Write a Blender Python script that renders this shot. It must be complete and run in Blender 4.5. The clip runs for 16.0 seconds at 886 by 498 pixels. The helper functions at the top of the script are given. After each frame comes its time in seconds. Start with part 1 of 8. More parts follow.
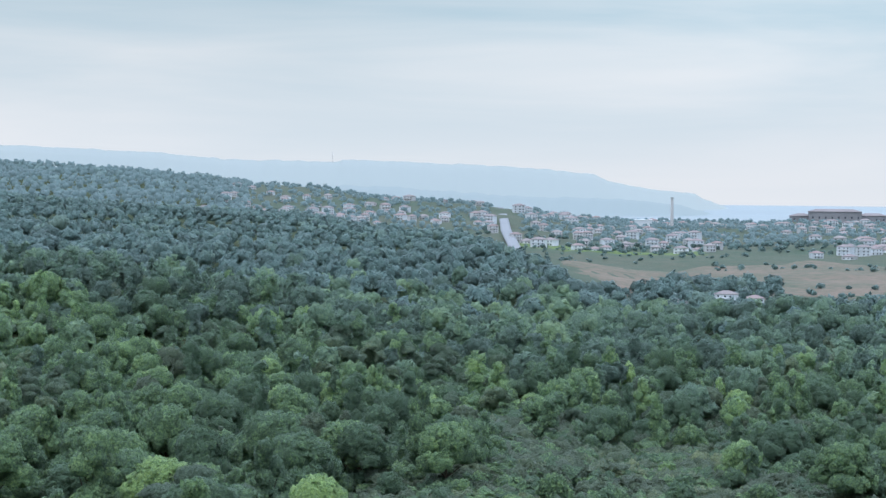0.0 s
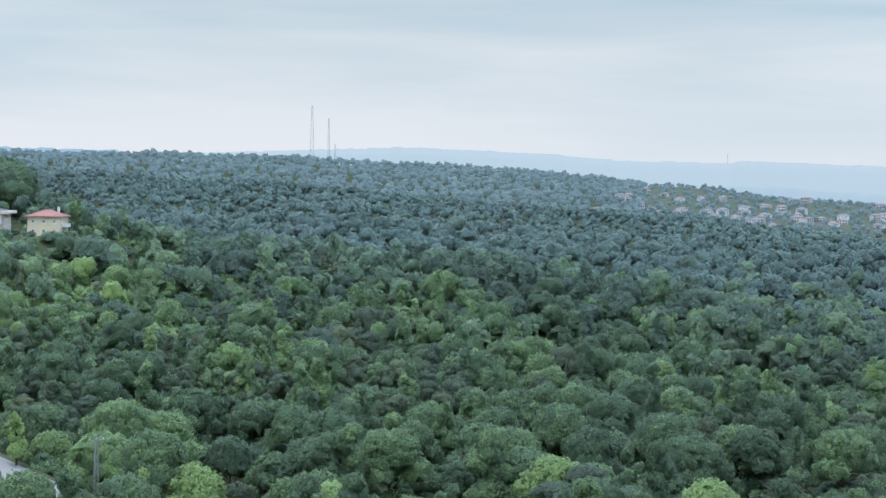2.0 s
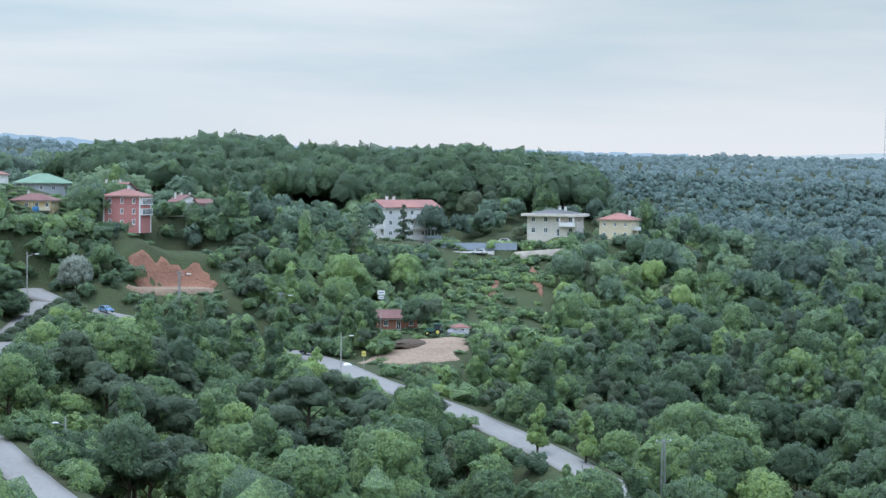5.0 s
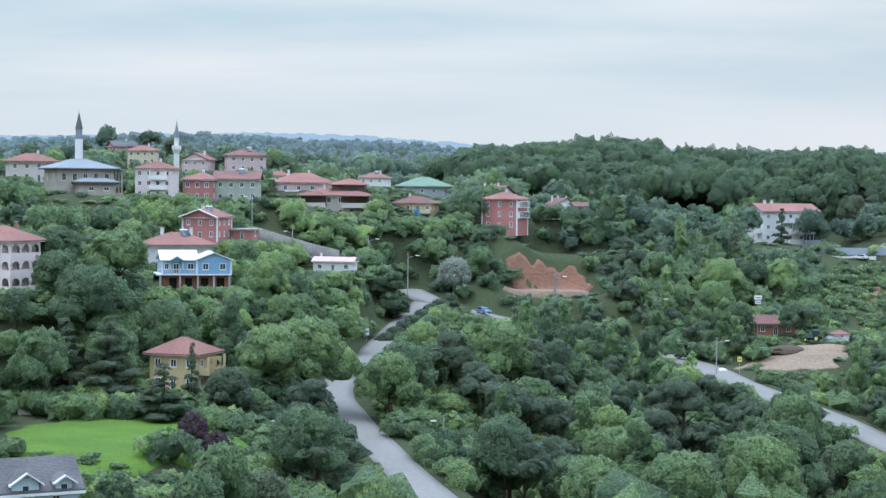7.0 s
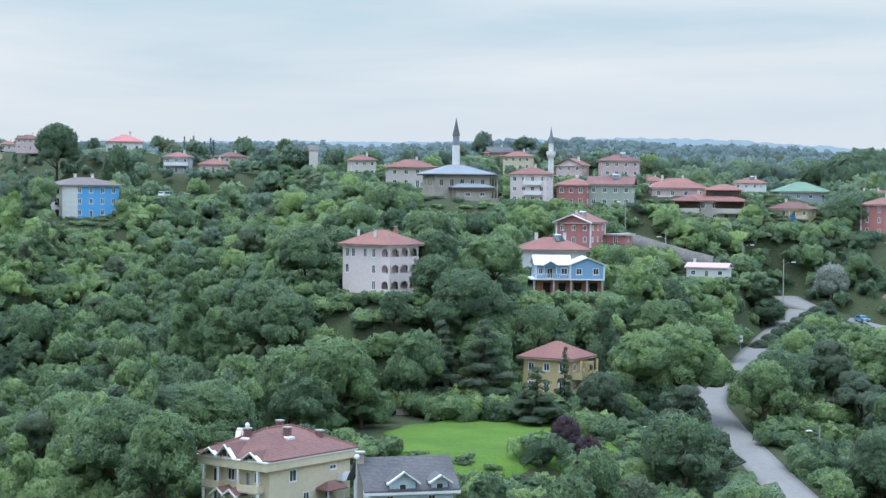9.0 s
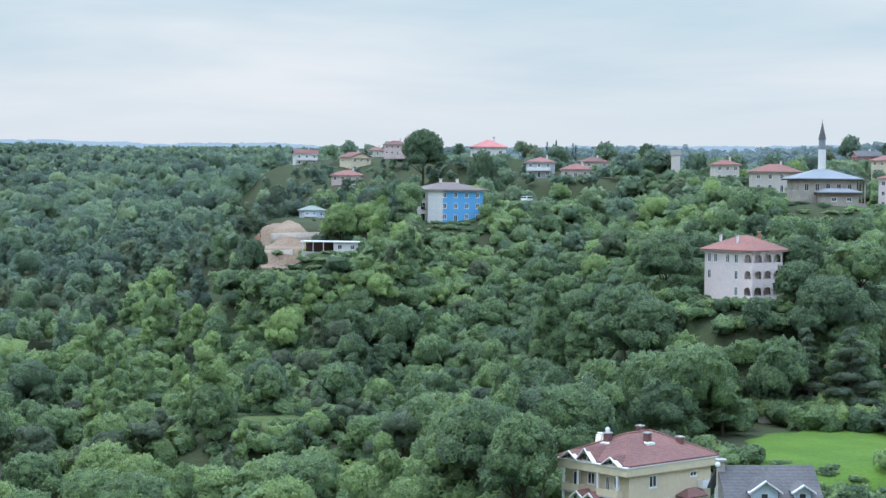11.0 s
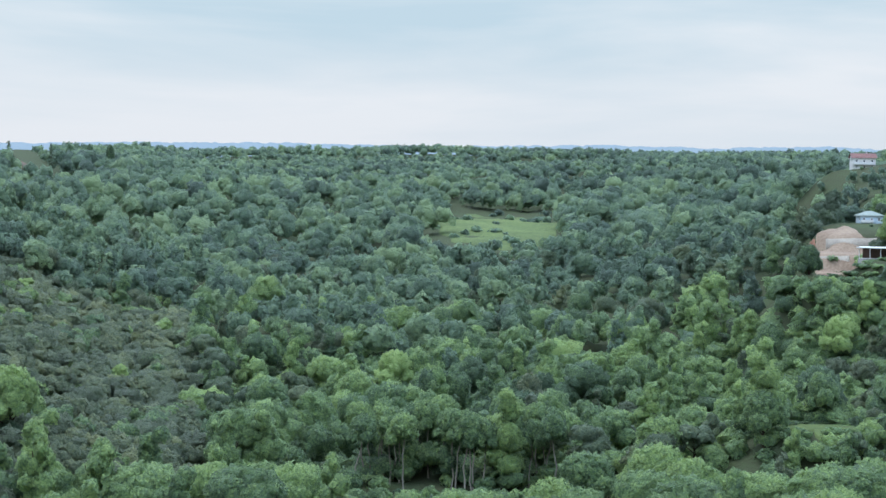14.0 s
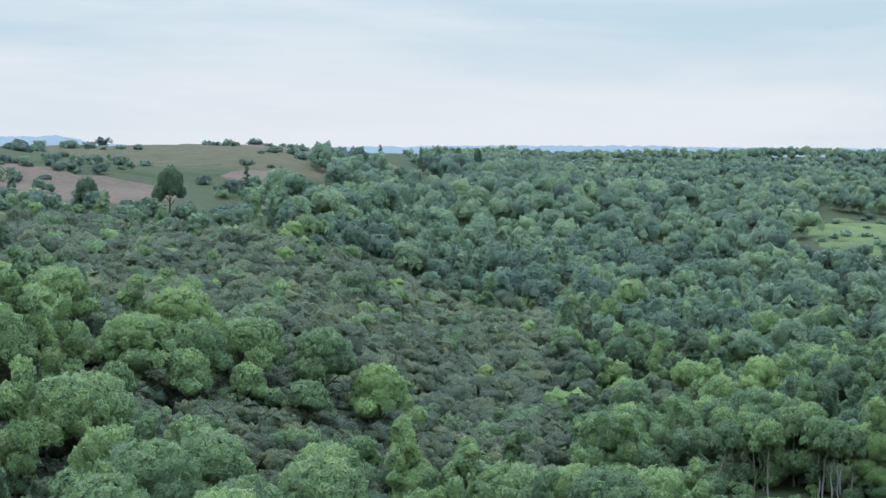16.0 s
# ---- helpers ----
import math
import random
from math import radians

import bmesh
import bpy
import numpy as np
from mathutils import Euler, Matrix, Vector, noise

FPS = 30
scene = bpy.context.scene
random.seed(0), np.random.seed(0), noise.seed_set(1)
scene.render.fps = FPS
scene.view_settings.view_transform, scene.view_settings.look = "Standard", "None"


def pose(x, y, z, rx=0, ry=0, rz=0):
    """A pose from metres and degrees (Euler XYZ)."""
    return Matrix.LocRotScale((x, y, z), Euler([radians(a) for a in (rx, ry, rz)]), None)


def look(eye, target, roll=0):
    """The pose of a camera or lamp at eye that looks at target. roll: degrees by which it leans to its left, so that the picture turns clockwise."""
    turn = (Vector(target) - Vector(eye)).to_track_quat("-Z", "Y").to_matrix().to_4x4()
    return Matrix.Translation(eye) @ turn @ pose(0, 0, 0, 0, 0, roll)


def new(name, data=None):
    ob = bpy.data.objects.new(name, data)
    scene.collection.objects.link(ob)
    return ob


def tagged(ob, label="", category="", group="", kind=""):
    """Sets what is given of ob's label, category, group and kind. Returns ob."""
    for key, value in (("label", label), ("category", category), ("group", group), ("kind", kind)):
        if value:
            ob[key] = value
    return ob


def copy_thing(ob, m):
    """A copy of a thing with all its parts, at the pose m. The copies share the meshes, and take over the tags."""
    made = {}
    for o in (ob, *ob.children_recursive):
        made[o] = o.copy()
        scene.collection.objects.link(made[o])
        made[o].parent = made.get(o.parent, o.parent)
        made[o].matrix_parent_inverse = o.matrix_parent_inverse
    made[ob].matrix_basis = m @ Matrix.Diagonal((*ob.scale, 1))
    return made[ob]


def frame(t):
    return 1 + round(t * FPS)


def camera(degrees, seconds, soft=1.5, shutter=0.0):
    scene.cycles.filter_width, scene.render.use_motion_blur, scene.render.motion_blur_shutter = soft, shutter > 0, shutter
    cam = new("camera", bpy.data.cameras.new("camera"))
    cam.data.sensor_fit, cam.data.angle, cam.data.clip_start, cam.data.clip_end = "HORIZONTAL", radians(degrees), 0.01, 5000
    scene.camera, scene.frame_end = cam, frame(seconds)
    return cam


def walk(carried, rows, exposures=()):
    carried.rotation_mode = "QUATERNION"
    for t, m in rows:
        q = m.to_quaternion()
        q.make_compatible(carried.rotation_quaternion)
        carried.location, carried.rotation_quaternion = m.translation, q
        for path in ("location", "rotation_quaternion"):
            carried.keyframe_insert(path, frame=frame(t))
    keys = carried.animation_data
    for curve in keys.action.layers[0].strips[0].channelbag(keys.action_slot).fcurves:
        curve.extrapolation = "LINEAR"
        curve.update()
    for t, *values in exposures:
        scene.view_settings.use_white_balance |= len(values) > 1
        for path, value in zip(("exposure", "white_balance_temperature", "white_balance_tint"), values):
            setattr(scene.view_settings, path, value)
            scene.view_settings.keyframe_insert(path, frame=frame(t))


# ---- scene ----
cam = camera(26.8, 16.0, 1.4)

# ---------------------------------------------------------------- the camera: it hovers and turns to its left
EYE = (0.0, 0.0, 44.0)
TURN = ((0.0, 0.005, -1.935, -0.48), (0.5, 3.038, -1.945, -0.52), (1.0, 6.082, -1.965, -0.52), (1.5, 9.123, -1.979, -0.53),
        (2.0, 12.098, -1.994, -0.54), (2.5, 14.916, -2.007, -0.56), (3.0, 17.768, -2.011, -0.57), (3.5, 20.686, -2.017, -0.58),
        (4.0, 23.633, -2.025, -0.58), (6.5, 38.193, -2.06, -0.61), (7.0, 41.047, -2.058, -0.61), (7.5, 43.894, -2.04, -0.585),
        (8.0, 46.774, -2.028, -0.565), (8.5, 49.688, -2.025, -0.57), (9.0, 52.512, -2.008, -0.55), (11.5, 66.471, -1.965, -0.55),
        (12.0, 69.363, -1.968, -0.54), (12.5, 72.178, -1.976, -0.535), (13.0, 74.946, -1.976, -0.535), (13.5, 77.750, -1.983, -0.53),
        (14.0, 80.558, -1.982, -0.55), (14.5, 83.362, -1.98, -0.545), (15.0, 86.168, -1.987, -0.57), (15.5, 88.941, -1.993, -0.577),
        (16.0, 91.763, -1.998, -0.597))
walk(cam, [(t, pose(*EYE, 90 + pitch, roll, yaw)) for t, yaw, pitch, roll in TURN])

# ---------------------------------------------------------------- light: an overcast sky with a veiled sun
world = bpy.data.worlds.new("overcast_sky")
scene.world = world
world.use_nodes = True
wn = world.node_tree.nodes
wl = world.node_tree.links
wn.clear()
w_out = wn.new("ShaderNodeOutputWorld")
w_bg = wn.new("ShaderNodeBackground")
w_sky = wn.new("ShaderNodeTexSky")
w_sky.sky_type = "NISHITA"
w_sky.sun_disc = False
w_sky.sun_elevation = radians(72)
w_sky.sun_rotation = radians(200)
w_sky.dust_density = 4.0
w_co = wn.new("ShaderNodeTexCoord")
w_map = wn.new("ShaderNodeMapping")
w_map.inputs["Scale"].default_value = (1.6, 1.6, 13.0)
w_noise = wn.new("ShaderNodeTexNoise")
w_noise.inputs["Scale"].default_value = 1.7
w_noise.inputs["Detail"].default_value = 5.0
w_noise.inputs["Roughness"].default_value = 0.52
w_noise.inputs["Distortion"].default_value = 0.35
w_ramp = wn.new("ShaderNodeValToRGB")
w_ramp.color_ramp.elements[0].position = 0.36
w_ramp.color_ramp.elements[0].color = (0.55, 0.71, 0.825, 1)
w_ramp.color_ramp.elements[1].position = 0.64
w_ramp.color_ramp.elements[1].color = (0.81, 0.87, 0.935, 1)
w_sep = wn.new("ShaderNodeSeparateXYZ")
w_low = wn.new("ShaderNodeMapRange")
w_low.inputs["From Min"].default_value = 0.0
w_low.inputs["From Max"].default_value = 0.085
w_low.inputs["To Min"].default_value = 0.8
w_low.inputs["To Max"].default_value = 0.0
w_pale = wn.new("ShaderNodeMixRGB")
w_pale.inputs["Color2"].default_value = (0.81, 0.84, 0.90, 1)
w_sc = wn.new("ShaderNodeVectorMath")
w_sc.operation = "SCALE"
w_sc.inputs["Scale"].default_value = 0.07
w_mix = wn.new("ShaderNodeMixRGB")
w_mix.inputs["Fac"].default_value = 0.93
wl.new(w_co.outputs["Generated"], w_map.inputs["Vector"])
wl.new(w_map.outputs["Vector"], w_noise.inputs["Vector"])
wl.new(w_noise.outputs["Fac"], w_ramp.inputs["Fac"])
wl.new(w_co.outputs["Generated"], w_sep.inputs["Vector"])
wl.new(w_sep.outputs["Z"], w_low.inputs["Value"])
wl.new(w_low.outputs["Result"], w_pale.inputs["Fac"])
wl.new(w_ramp.outputs["Color"], w_pale.inputs["Color1"])
wl.new(w_sky.outputs["Color"], w_sc.inputs[0])
wl.new(w_sc.outputs["Vector"], w_mix.inputs["Color1"])
wl.new(w_pale.outputs["Color"], w_mix.inputs["Color2"])
w_up = wn.new("ShaderNodeMapRange")      # an overcast sky is brighter overhead than at the horizon
w_up.inputs["From Min"].default_value, w_up.inputs["From Max"].default_value = 0.12, 0.6
w_up.inputs["To Min"].default_value, w_up.inputs["To Max"].default_value = 1.04, 2.75
wl.new(w_sep.outputs["Z"], w_up.inputs["Value"])
wl.new(w_up.outputs["Result"], w_bg.inputs["Strength"])
w_blue = wn.new("ShaderNodeMapRange")    # and cooler overhead
w_blue.inputs["From Min"].default_value, w_blue.inputs["From Max"].default_value = 0.12, 0.5
wl.new(w_sep.outputs["Z"], w_blue.inputs["Value"])
w_cool = wn.new("ShaderNodeMixRGB")
w_cool.blend_type = "MULTIPLY"
w_cool.inputs["Color2"].default_value = (0.86, 0.97, 1.18, 1)
wl.new(w_blue.outputs["Result"], w_cool.inputs["Fac"])
wl.new(w_mix.outputs["Color"], w_cool.inputs["Color1"])
w_bank = []
for axis, lo, hi in (("X", 0.16, -0.08), ("Y", 0.82, 0.94), ("Z", 0.02, 0.13)):
    k = wn.new("ShaderNodeMapRange")
    k.inputs["From Min"].default_value, k.inputs["From Max"].default_value = lo, hi
    wl.new(w_sep.outputs[axis], k.inputs["Value"])
    w_bank.append(k)
w_b1, w_b2 = wn.new("ShaderNodeMath"), wn.new("ShaderNodeMath")
for k in (w_b1, w_b2):
    k.operation = "MULTIPLY"
wl.new(w_bank[0].outputs["Result"], w_b1.inputs[0])
wl.new(w_bank[1].outputs["Result"], w_b1.inputs[1])
wl.new(w_b1.outputs[0], w_b2.inputs[0])
wl.new(w_bank[2].outputs["Result"], w_b2.inputs[1])
w_grey = wn.new("ShaderNodeMixRGB")      # a thicker bank of cloud over the northern woods
w_grey.blend_type = "MULTIPLY"
w_grey.inputs["Color2"].default_value = (0.76, 0.80, 0.82, 1)
wl.new(w_b2.outputs[0], w_grey.inputs["Fac"])
wl.new(w_cool.outputs["Color"], w_grey.inputs["Color1"])
wl.new(w_grey.outputs["Color"], w_bg.inputs["Color"])
wl.new(w_bg.outputs["Background"], w_out.inputs["Surface"])

sun = new("sun", bpy.data.lights.new("sun", "SUN"))
sun.data.energy = 1.3
sun.data.angle = radians(25)
sun.data.color = (1.0, 0.96, 0.9)
sun.matrix_world = look((0, 0, 400), (60, 110, 0))


# ---------------------------------------------------------------- materials
def mat(name, colour, rough=0.8, vary=0.15, size=1.0, bump=0.0, bump_size=None, second=None, metal=0.0, random_amount=0.0):
    """A surface with two scales of variation, measured in metres of the world."""
    m = bpy.data.materials.new(name)
    m.use_nodes = True
    n, l = m.node_tree.nodes, m.node_tree.links
    b = n["Principled BSDF"]
    b.inputs["Roughness"].default_value = rough
    b.inputs["Metallic"].default_value = metal
    if rough > 0.88:
        b.inputs["Specular IOR Level"].default_value = 0.15
    geo = n.new("ShaderNodeNewGeometry")
    big, small = n.new("ShaderNodeTexNoise"), n.new("ShaderNodeTexNoise")
    big.inputs["Scale"].default_value = 0.25 / size
    small.inputs["Scale"].default_value = 3.0 / size
    for t in (big, small):
        t.inputs["Detail"].default_value = 4.0
        l.new(geo.outputs["Position"], t.inputs["Vector"])
    ramp = n.new("ShaderNodeMixRGB")
    other = second or tuple(c * (1 - 2 * vary) for c in colour)
    ramp.inputs["Color1"].default_value = (*colour, 1)
    ramp.inputs["Color2"].default_value = (*other, 1)
    add = n.new("ShaderNodeMath")
    add.operation = "MULTIPLY_ADD"
    add.inputs[1].default_value = 0.55
    half = n.new("ShaderNodeMath")
    half.operation = "MULTIPLY"
    half.inputs[1].default_value = 0.55
    l.new(small.outputs["Fac"], half.inputs[0])
    l.new(big.outputs["Fac"], add.inputs[0])
    l.new(half.outputs[0], add.inputs[2])
    sharp = n.new("ShaderNodeMapRange")
    sharp.inputs["From Min"].default_value, sharp.inputs["From Max"].default_value = 0.4, 0.7
    l.new(add.outputs[0], sharp.inputs["Value"])
    l.new(sharp.outputs["Result"], ramp.inputs["Fac"])
    last = ramp.outputs["Color"]
    if random_amount:
        info = n.new("ShaderNodeObjectInfo")
        hsv = n.new("ShaderNodeHueSaturation")
        val = n.new("ShaderNodeMapRange")
        val.inputs["To Min"].default_value, val.inputs["To Max"].default_value = 1 - random_amount, 1 + random_amount
        l.new(info.outputs["Random"], val.inputs["Value"])
        l.new(val.outputs["Result"], hsv.inputs["Value"])
        l.new(last, hsv.inputs["Color"])
        last = hsv.outputs["Color"]
    l.new(last, b.inputs["Base Color"])
    if bump:
        bt = n.new("ShaderNodeTexNoise")
        bt.inputs["Scale"].default_value = 1.0 / (bump_size or size * 0.2)
        bt.inputs["Detail"].default_value = 3.0
        l.new(geo.outputs["Position"], bt.inputs["Vector"])
        bm_ = n.new("ShaderNodeBump")
        bm_.inputs["Strength"].default_value = bump
        bm_.inputs["Distance"].default_value = (bump_size or size * 0.2) * 0.5
        l.new(bt.outputs["Fac"], bm_.inputs["Height"])
        l.new(bm_.outputs["Normal"], b.inputs["Normal"])
    return m


def leaf_mat(name, dark, light, haze=None, single=0.0, spread=0.24, holes=4.4):
    """Foliage: each plant's own tint (0 to 1), each clump a little different. haze: emission that imitates the haze
    before far woods and hills.
    """
    m = bpy.data.materials.new(name)
    m.use_nodes = True
    n, l = m.node_tree.nodes, m.node_tree.links
    b = n["Principled BSDF"]
    b.inputs["Roughness"].default_value = 0.6
    b.inputs["Specular IOR Level"].default_value = 0.3
    b.inputs["Sheen Weight"].default_value = 0.08
    b.inputs["Sheen Roughness"].default_value = 0.5
    def math_node(op, x, y=0.0, z=None):
        k = n.new("ShaderNodeMath")
        k.operation = op
        for i, v in enumerate((x, y, z)):
            if v is None:
                continue
            if isinstance(v, (int, float)):
                k.inputs[i].default_value = v
            else:
                l.new(v, k.inputs[i])
        return k.outputs[0]

    att = n.new("ShaderNodeAttribute")
    att.attribute_name = "tint"
    geo = n.new("ShaderNodeNewGeometry")
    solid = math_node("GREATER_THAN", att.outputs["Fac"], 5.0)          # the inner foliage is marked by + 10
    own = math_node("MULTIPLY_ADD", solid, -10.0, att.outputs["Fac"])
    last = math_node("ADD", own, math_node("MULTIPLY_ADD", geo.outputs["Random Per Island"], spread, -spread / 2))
    fine = n.new("ShaderNodeTexNoise")
    fine.inputs["Scale"].default_value = 2.3 if holes > 3 else 1.2 if holes else 0.35
    fine.inputs["Detail"].default_value = 3.0
    fine.inputs["Roughness"].default_value = 0.65
    l.new(geo.outputs["Position"], fine.inputs["Vector"])
    last = math_node("ADD", last, math_node("MULTIPLY_ADD", fine.outputs["Fac"], *((2.2, -1.1) if holes > 3 else (1.5, -0.75) if holes > 2 else (0.7, -0.35))))
    if single:
        info = n.new("ShaderNodeObjectInfo")
        last = math_node("MULTIPLY_ADD", info.outputs["Random"], single, last)
    ramp = n.new("ShaderNodeValToRGB")
    e = ramp.color_ramp.elements
    mid = tuple(p * 0.55 + q * 0.45 for p, q in zip(dark, light))
    e[0].position, e[0].color = 0.0, (*dark, 1)
    e[1].position, e[1].color = 1.0, (*light, 1)
    k = ramp.color_ramp.elements.new(0.5)
    k.color = (mid[0] * 0.9, mid[1] * 0.98, mid[2] * 1.05, 1)
    l.new(last, ramp.inputs["Fac"])
    l.new(ramp.outputs["Color"], b.inputs["Base Color"])
    if holes > 1:
        tuft = n.new("ShaderNodeTexNoise")
        tuft.inputs["Scale"].default_value = 1.8 if holes > 3 else 0.9
        tuft.inputs["Detail"].default_value = 4.0
        tuft.inputs["Roughness"].default_value = 0.62
        l.new(geo.outputs["Position"], tuft.inputs["Vector"])
        rise = n.new("ShaderNodeBump")
        rise.inputs["Strength"].default_value = 1.0
        rise.inputs["Distance"].default_value = 0.8 if holes > 3 else 1.5
        l.new(tuft.outputs["Fac"], rise.inputs["Height"])
        l.new(rise.outputs["Normal"], b.inputs["Normal"])
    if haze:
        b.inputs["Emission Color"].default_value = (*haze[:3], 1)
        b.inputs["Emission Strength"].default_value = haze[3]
    if holes:
        thin = n.new("ShaderNodeBsdfTranslucent")
        both = n.new("ShaderNodeMixShader")
        both.inputs[0].default_value = 0.4 if holes > 2 else 0.2
        l.new(ramp.outputs["Color"], thin.inputs["Color"])
        l.new(b.outputs[0], both.inputs[1])
        l.new(thin.outputs[0], both.inputs[2])
        # gaps between the leaves of a clump
        cells = n.new("ShaderNodeTexNoise")
        cells.inputs["Scale"].default_value = holes
        cells.inputs["Detail"].default_value = 2.0
        l.new(geo.outputs["Position"], cells.inputs["Vector"])
        there = math_node("MAXIMUM", math_node("GREATER_THAN", cells.outputs["Fac"], 0.455), solid)
        gap = n.new("ShaderNodeBsdfTransparent")
        cut = n.new("ShaderNodeMixShader")
        l.new(there, cut.inputs[0])
        l.new(gap.outputs[0], cut.inputs[1])
        l.new(both.outputs[0], cut.inputs[2])
        l.new(cut.outputs[0], n["Material Output"].inputs["Surface"])
    return m


LEAF = leaf_mat("leaves", (0.090, 0.150, 0.088), (0.340, 0.475, 0.165))
TREE_LEAF = leaf_mat("tree_leaves", (0.090, 0.150, 0.088), (0.340, 0.475, 0.165), None, 0.5)
PINE = leaf_mat("needles", (0.092, 0.135, 0.086), (0.21, 0.262, 0.138))
STEM_BARK = mat("pale_bark", (0.30, 0.27, 0.22), 0.95, 0.2, 0.5, 0.4, 0.1)
SCRUB = leaf_mat("scrub_leaves", (0.100, 0.135, 0.086), (0.25, 0.285, 0.14))
PLUM = leaf_mat("plum_leaves", (0.07, 0.04, 0.05), (0.14, 0.085, 0.095))
BLOSSOM = leaf_mat("blossom", (0.18, 0.22, 0.15), (0.55, 0.56, 0.46))
# Aerial haze is put into these base colours: greyer, then bluer with distance.
FAR0 = leaf_mat("mid_leaves_haze_tint", (0.100, 0.155, 0.118), (0.285, 0.395, 0.205), None, 0, 0.2, 2.6)
FAR1 = leaf_mat("far_leaves_haze_tint", (0.098, 0.150, 0.134), (0.162, 0.236, 0.188), None, 0, 0.08, 1.3)
# Haze is put in as glow: the far leaves and hills emit pale blue.
FAR2 = leaf_mat("distant_leaves_haze_glow", (0.06, 0.088, 0.088), (0.085, 0.125, 0.112), (0.17, 0.275, 0.335, 0.56), 0, 0.06, 0.9)
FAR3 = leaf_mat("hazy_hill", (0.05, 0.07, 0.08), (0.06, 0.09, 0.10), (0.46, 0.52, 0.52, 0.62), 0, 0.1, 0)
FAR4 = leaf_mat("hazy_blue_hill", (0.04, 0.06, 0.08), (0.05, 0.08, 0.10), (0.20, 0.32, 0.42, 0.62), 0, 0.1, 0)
ASPHALT = mat("asphalt", (0.265, 0.255, 0.243), 0.9, 0.1, 2.0, 0.2, 0.1)
BARK = mat("bark", (0.09, 0.07, 0.05), 0.95, 0.2, 0.5, 0.5, 0.1)
SEA = mat("sea_water", (0.22, 0.25, 0.26), 0.45, 0.08, 60.0, 0.2, 3.0)


# ---------------------------------------------------------------- small makers
def at(bearing, distance):
    """Plan point from a bearing (degrees to the left of the y axis) and a distance."""
    a = radians(bearing)
    return -math.sin(a) * distance, math.cos(a) * distance


def raw_mesh(name, verts, faces, material, tint=None, smooth=False, normals=None):
    """A mesh from arrays: verts (n, 3), faces (m, 3 or 4), tint per vertex."""
    verts, faces = np.asarray(verts, np.float32), np.asarray(faces, np.int32)
    me = bpy.data.meshes.new(name)
    k = faces.shape[1]
    me.vertices.add(len(verts))
    me.vertices.foreach_set("co", verts.ravel())
    me.loops.add(faces.size)
    me.loops.foreach_set("vertex_index", faces.ravel())
    me.polygons.add(len(faces))
    me.polygons.foreach_set("loop_start", np.arange(0, faces.size, k, dtype=np.int32))
    me.polygons.foreach_set("loop_total", np.full(len(faces), k, np.int32))
    if smooth:
        me.polygons.foreach_set("use_smooth", np.ones(len(faces), bool))
    if tint is not None:
        at_ = me.attributes.new("tint", "FLOAT", "POINT")
        at_.data.foreach_set("value", np.asarray(tint, np.float32))
    me.update(calc_edges=True)
    me.validate()
    if normals is not None:
        me.polygons.foreach_set("use_smooth", np.ones(len(faces), bool))
        me.normals_split_custom_set_from_vertices(np.asarray(normals, np.float32))
    me.materials.append(material)
    return me


# ---------------------------------------------------------------- the lie of the land
# Sections on bearings from the hovering point: (distance, height below it) from the valley floor over the slopes to the far ridge.
SECTIONS = {}


def section(bearing, *points):
    SECTIONS[bearing] = points


section(-16, (120, -62), (260, -52), (340, -54), (440, -51), (560, -55), (760, -50), (1900, -43), (2400, -43))
section(-6, (120, -64), (265, -54), (350, -54), (470, -49), (560, -57), (690, -53), (1000, -50), (2000, -43))
section(0, (120, -63), (270, -53), (370, -51), (500, -45), (650, -54), (1000, -34), (1400, -42), (1950, -18))
section(6, (120, -64), (275, -54), (380, -49), (520, -37), (700, -50), (1100, -22), (1500, -30), (2000, -1))
section(12, (120, -64), (280, -56), (390, -45), (540, -27), (720, -44), (1150, -17), (1550, -24), (2000, 13))
section(18, (120, -64), (285, -57), (400, -43), (540, -24), (740, -40), (1200, -6), (1600, -15), (2000, 22))
section(24, (120, -62), (285, -53), (400, -40), (530, -17), (760, -35), (1250, 2), (1650, -8), (2050, 25))
section(30, (120, -60), (285, -49), (405, -37), (510, -15), (760, -22), (1250, 2), (1650, -6), (2050, 25))
section(36, (120, -60), (270, -50), (370, -37), (450, -20), (640, -12), (1300, 0), (1650, 5), (2050, 22))
section(42, (120, -57), (246, -42), (335, -35), (420, -25), (490, -8), (1000, 0), (1500, 22), (2050, 20))
section(48, (120, -54), (240, -40), (295, -33), (350, -20), (470, -5), (900, -5), (1500, 28), (2050, 25))
section(54, (120, -52), (215, -41), (275, -35), (320, -19), (440, -3), (900, -2), (1500, 22), (2050, 25))
section(60, (120, -55), (215, -44), (310, -43), (380, -30), (460, -14), (800, -3), (1400, 22), (2050, 25))
section(66, (120, -62), (270, -54), (340, -46), (390, -34), (430, -17), (650, 0), (1100, 10), (1500, 24))
section(72, (120, -65), (280, -56), (350, -48), (430, -38), (520, -24), (750, -9), (1050, 7), (1400, 20))
section(78, (120, -66), (285, -57), (365, -49), (470, -41), (640, -27), (850, -16), (1100, 5), (1450, 24))
section(84, (120, -66), (290, -57), (370, -49), (480, -41), (680, -29), (850, -11), (1100, 4), (1450, 23))
section(90, (120, -62), (270, -53), (350, -46), (450, -36), (600, -24), (780, -8), (1000, 5), (1400, 19))
section(97, (120, -56), (240, -47), (290, -37), (350, -28), (440, -17), (560, -8), (780, 11), (930, 16))
section(106, (120, -52), (220, -44), (260, -34), (310, -25), (400, -14), (540, -4), (720, 10), (850, 13))
SEA_LEVEL = 0.0
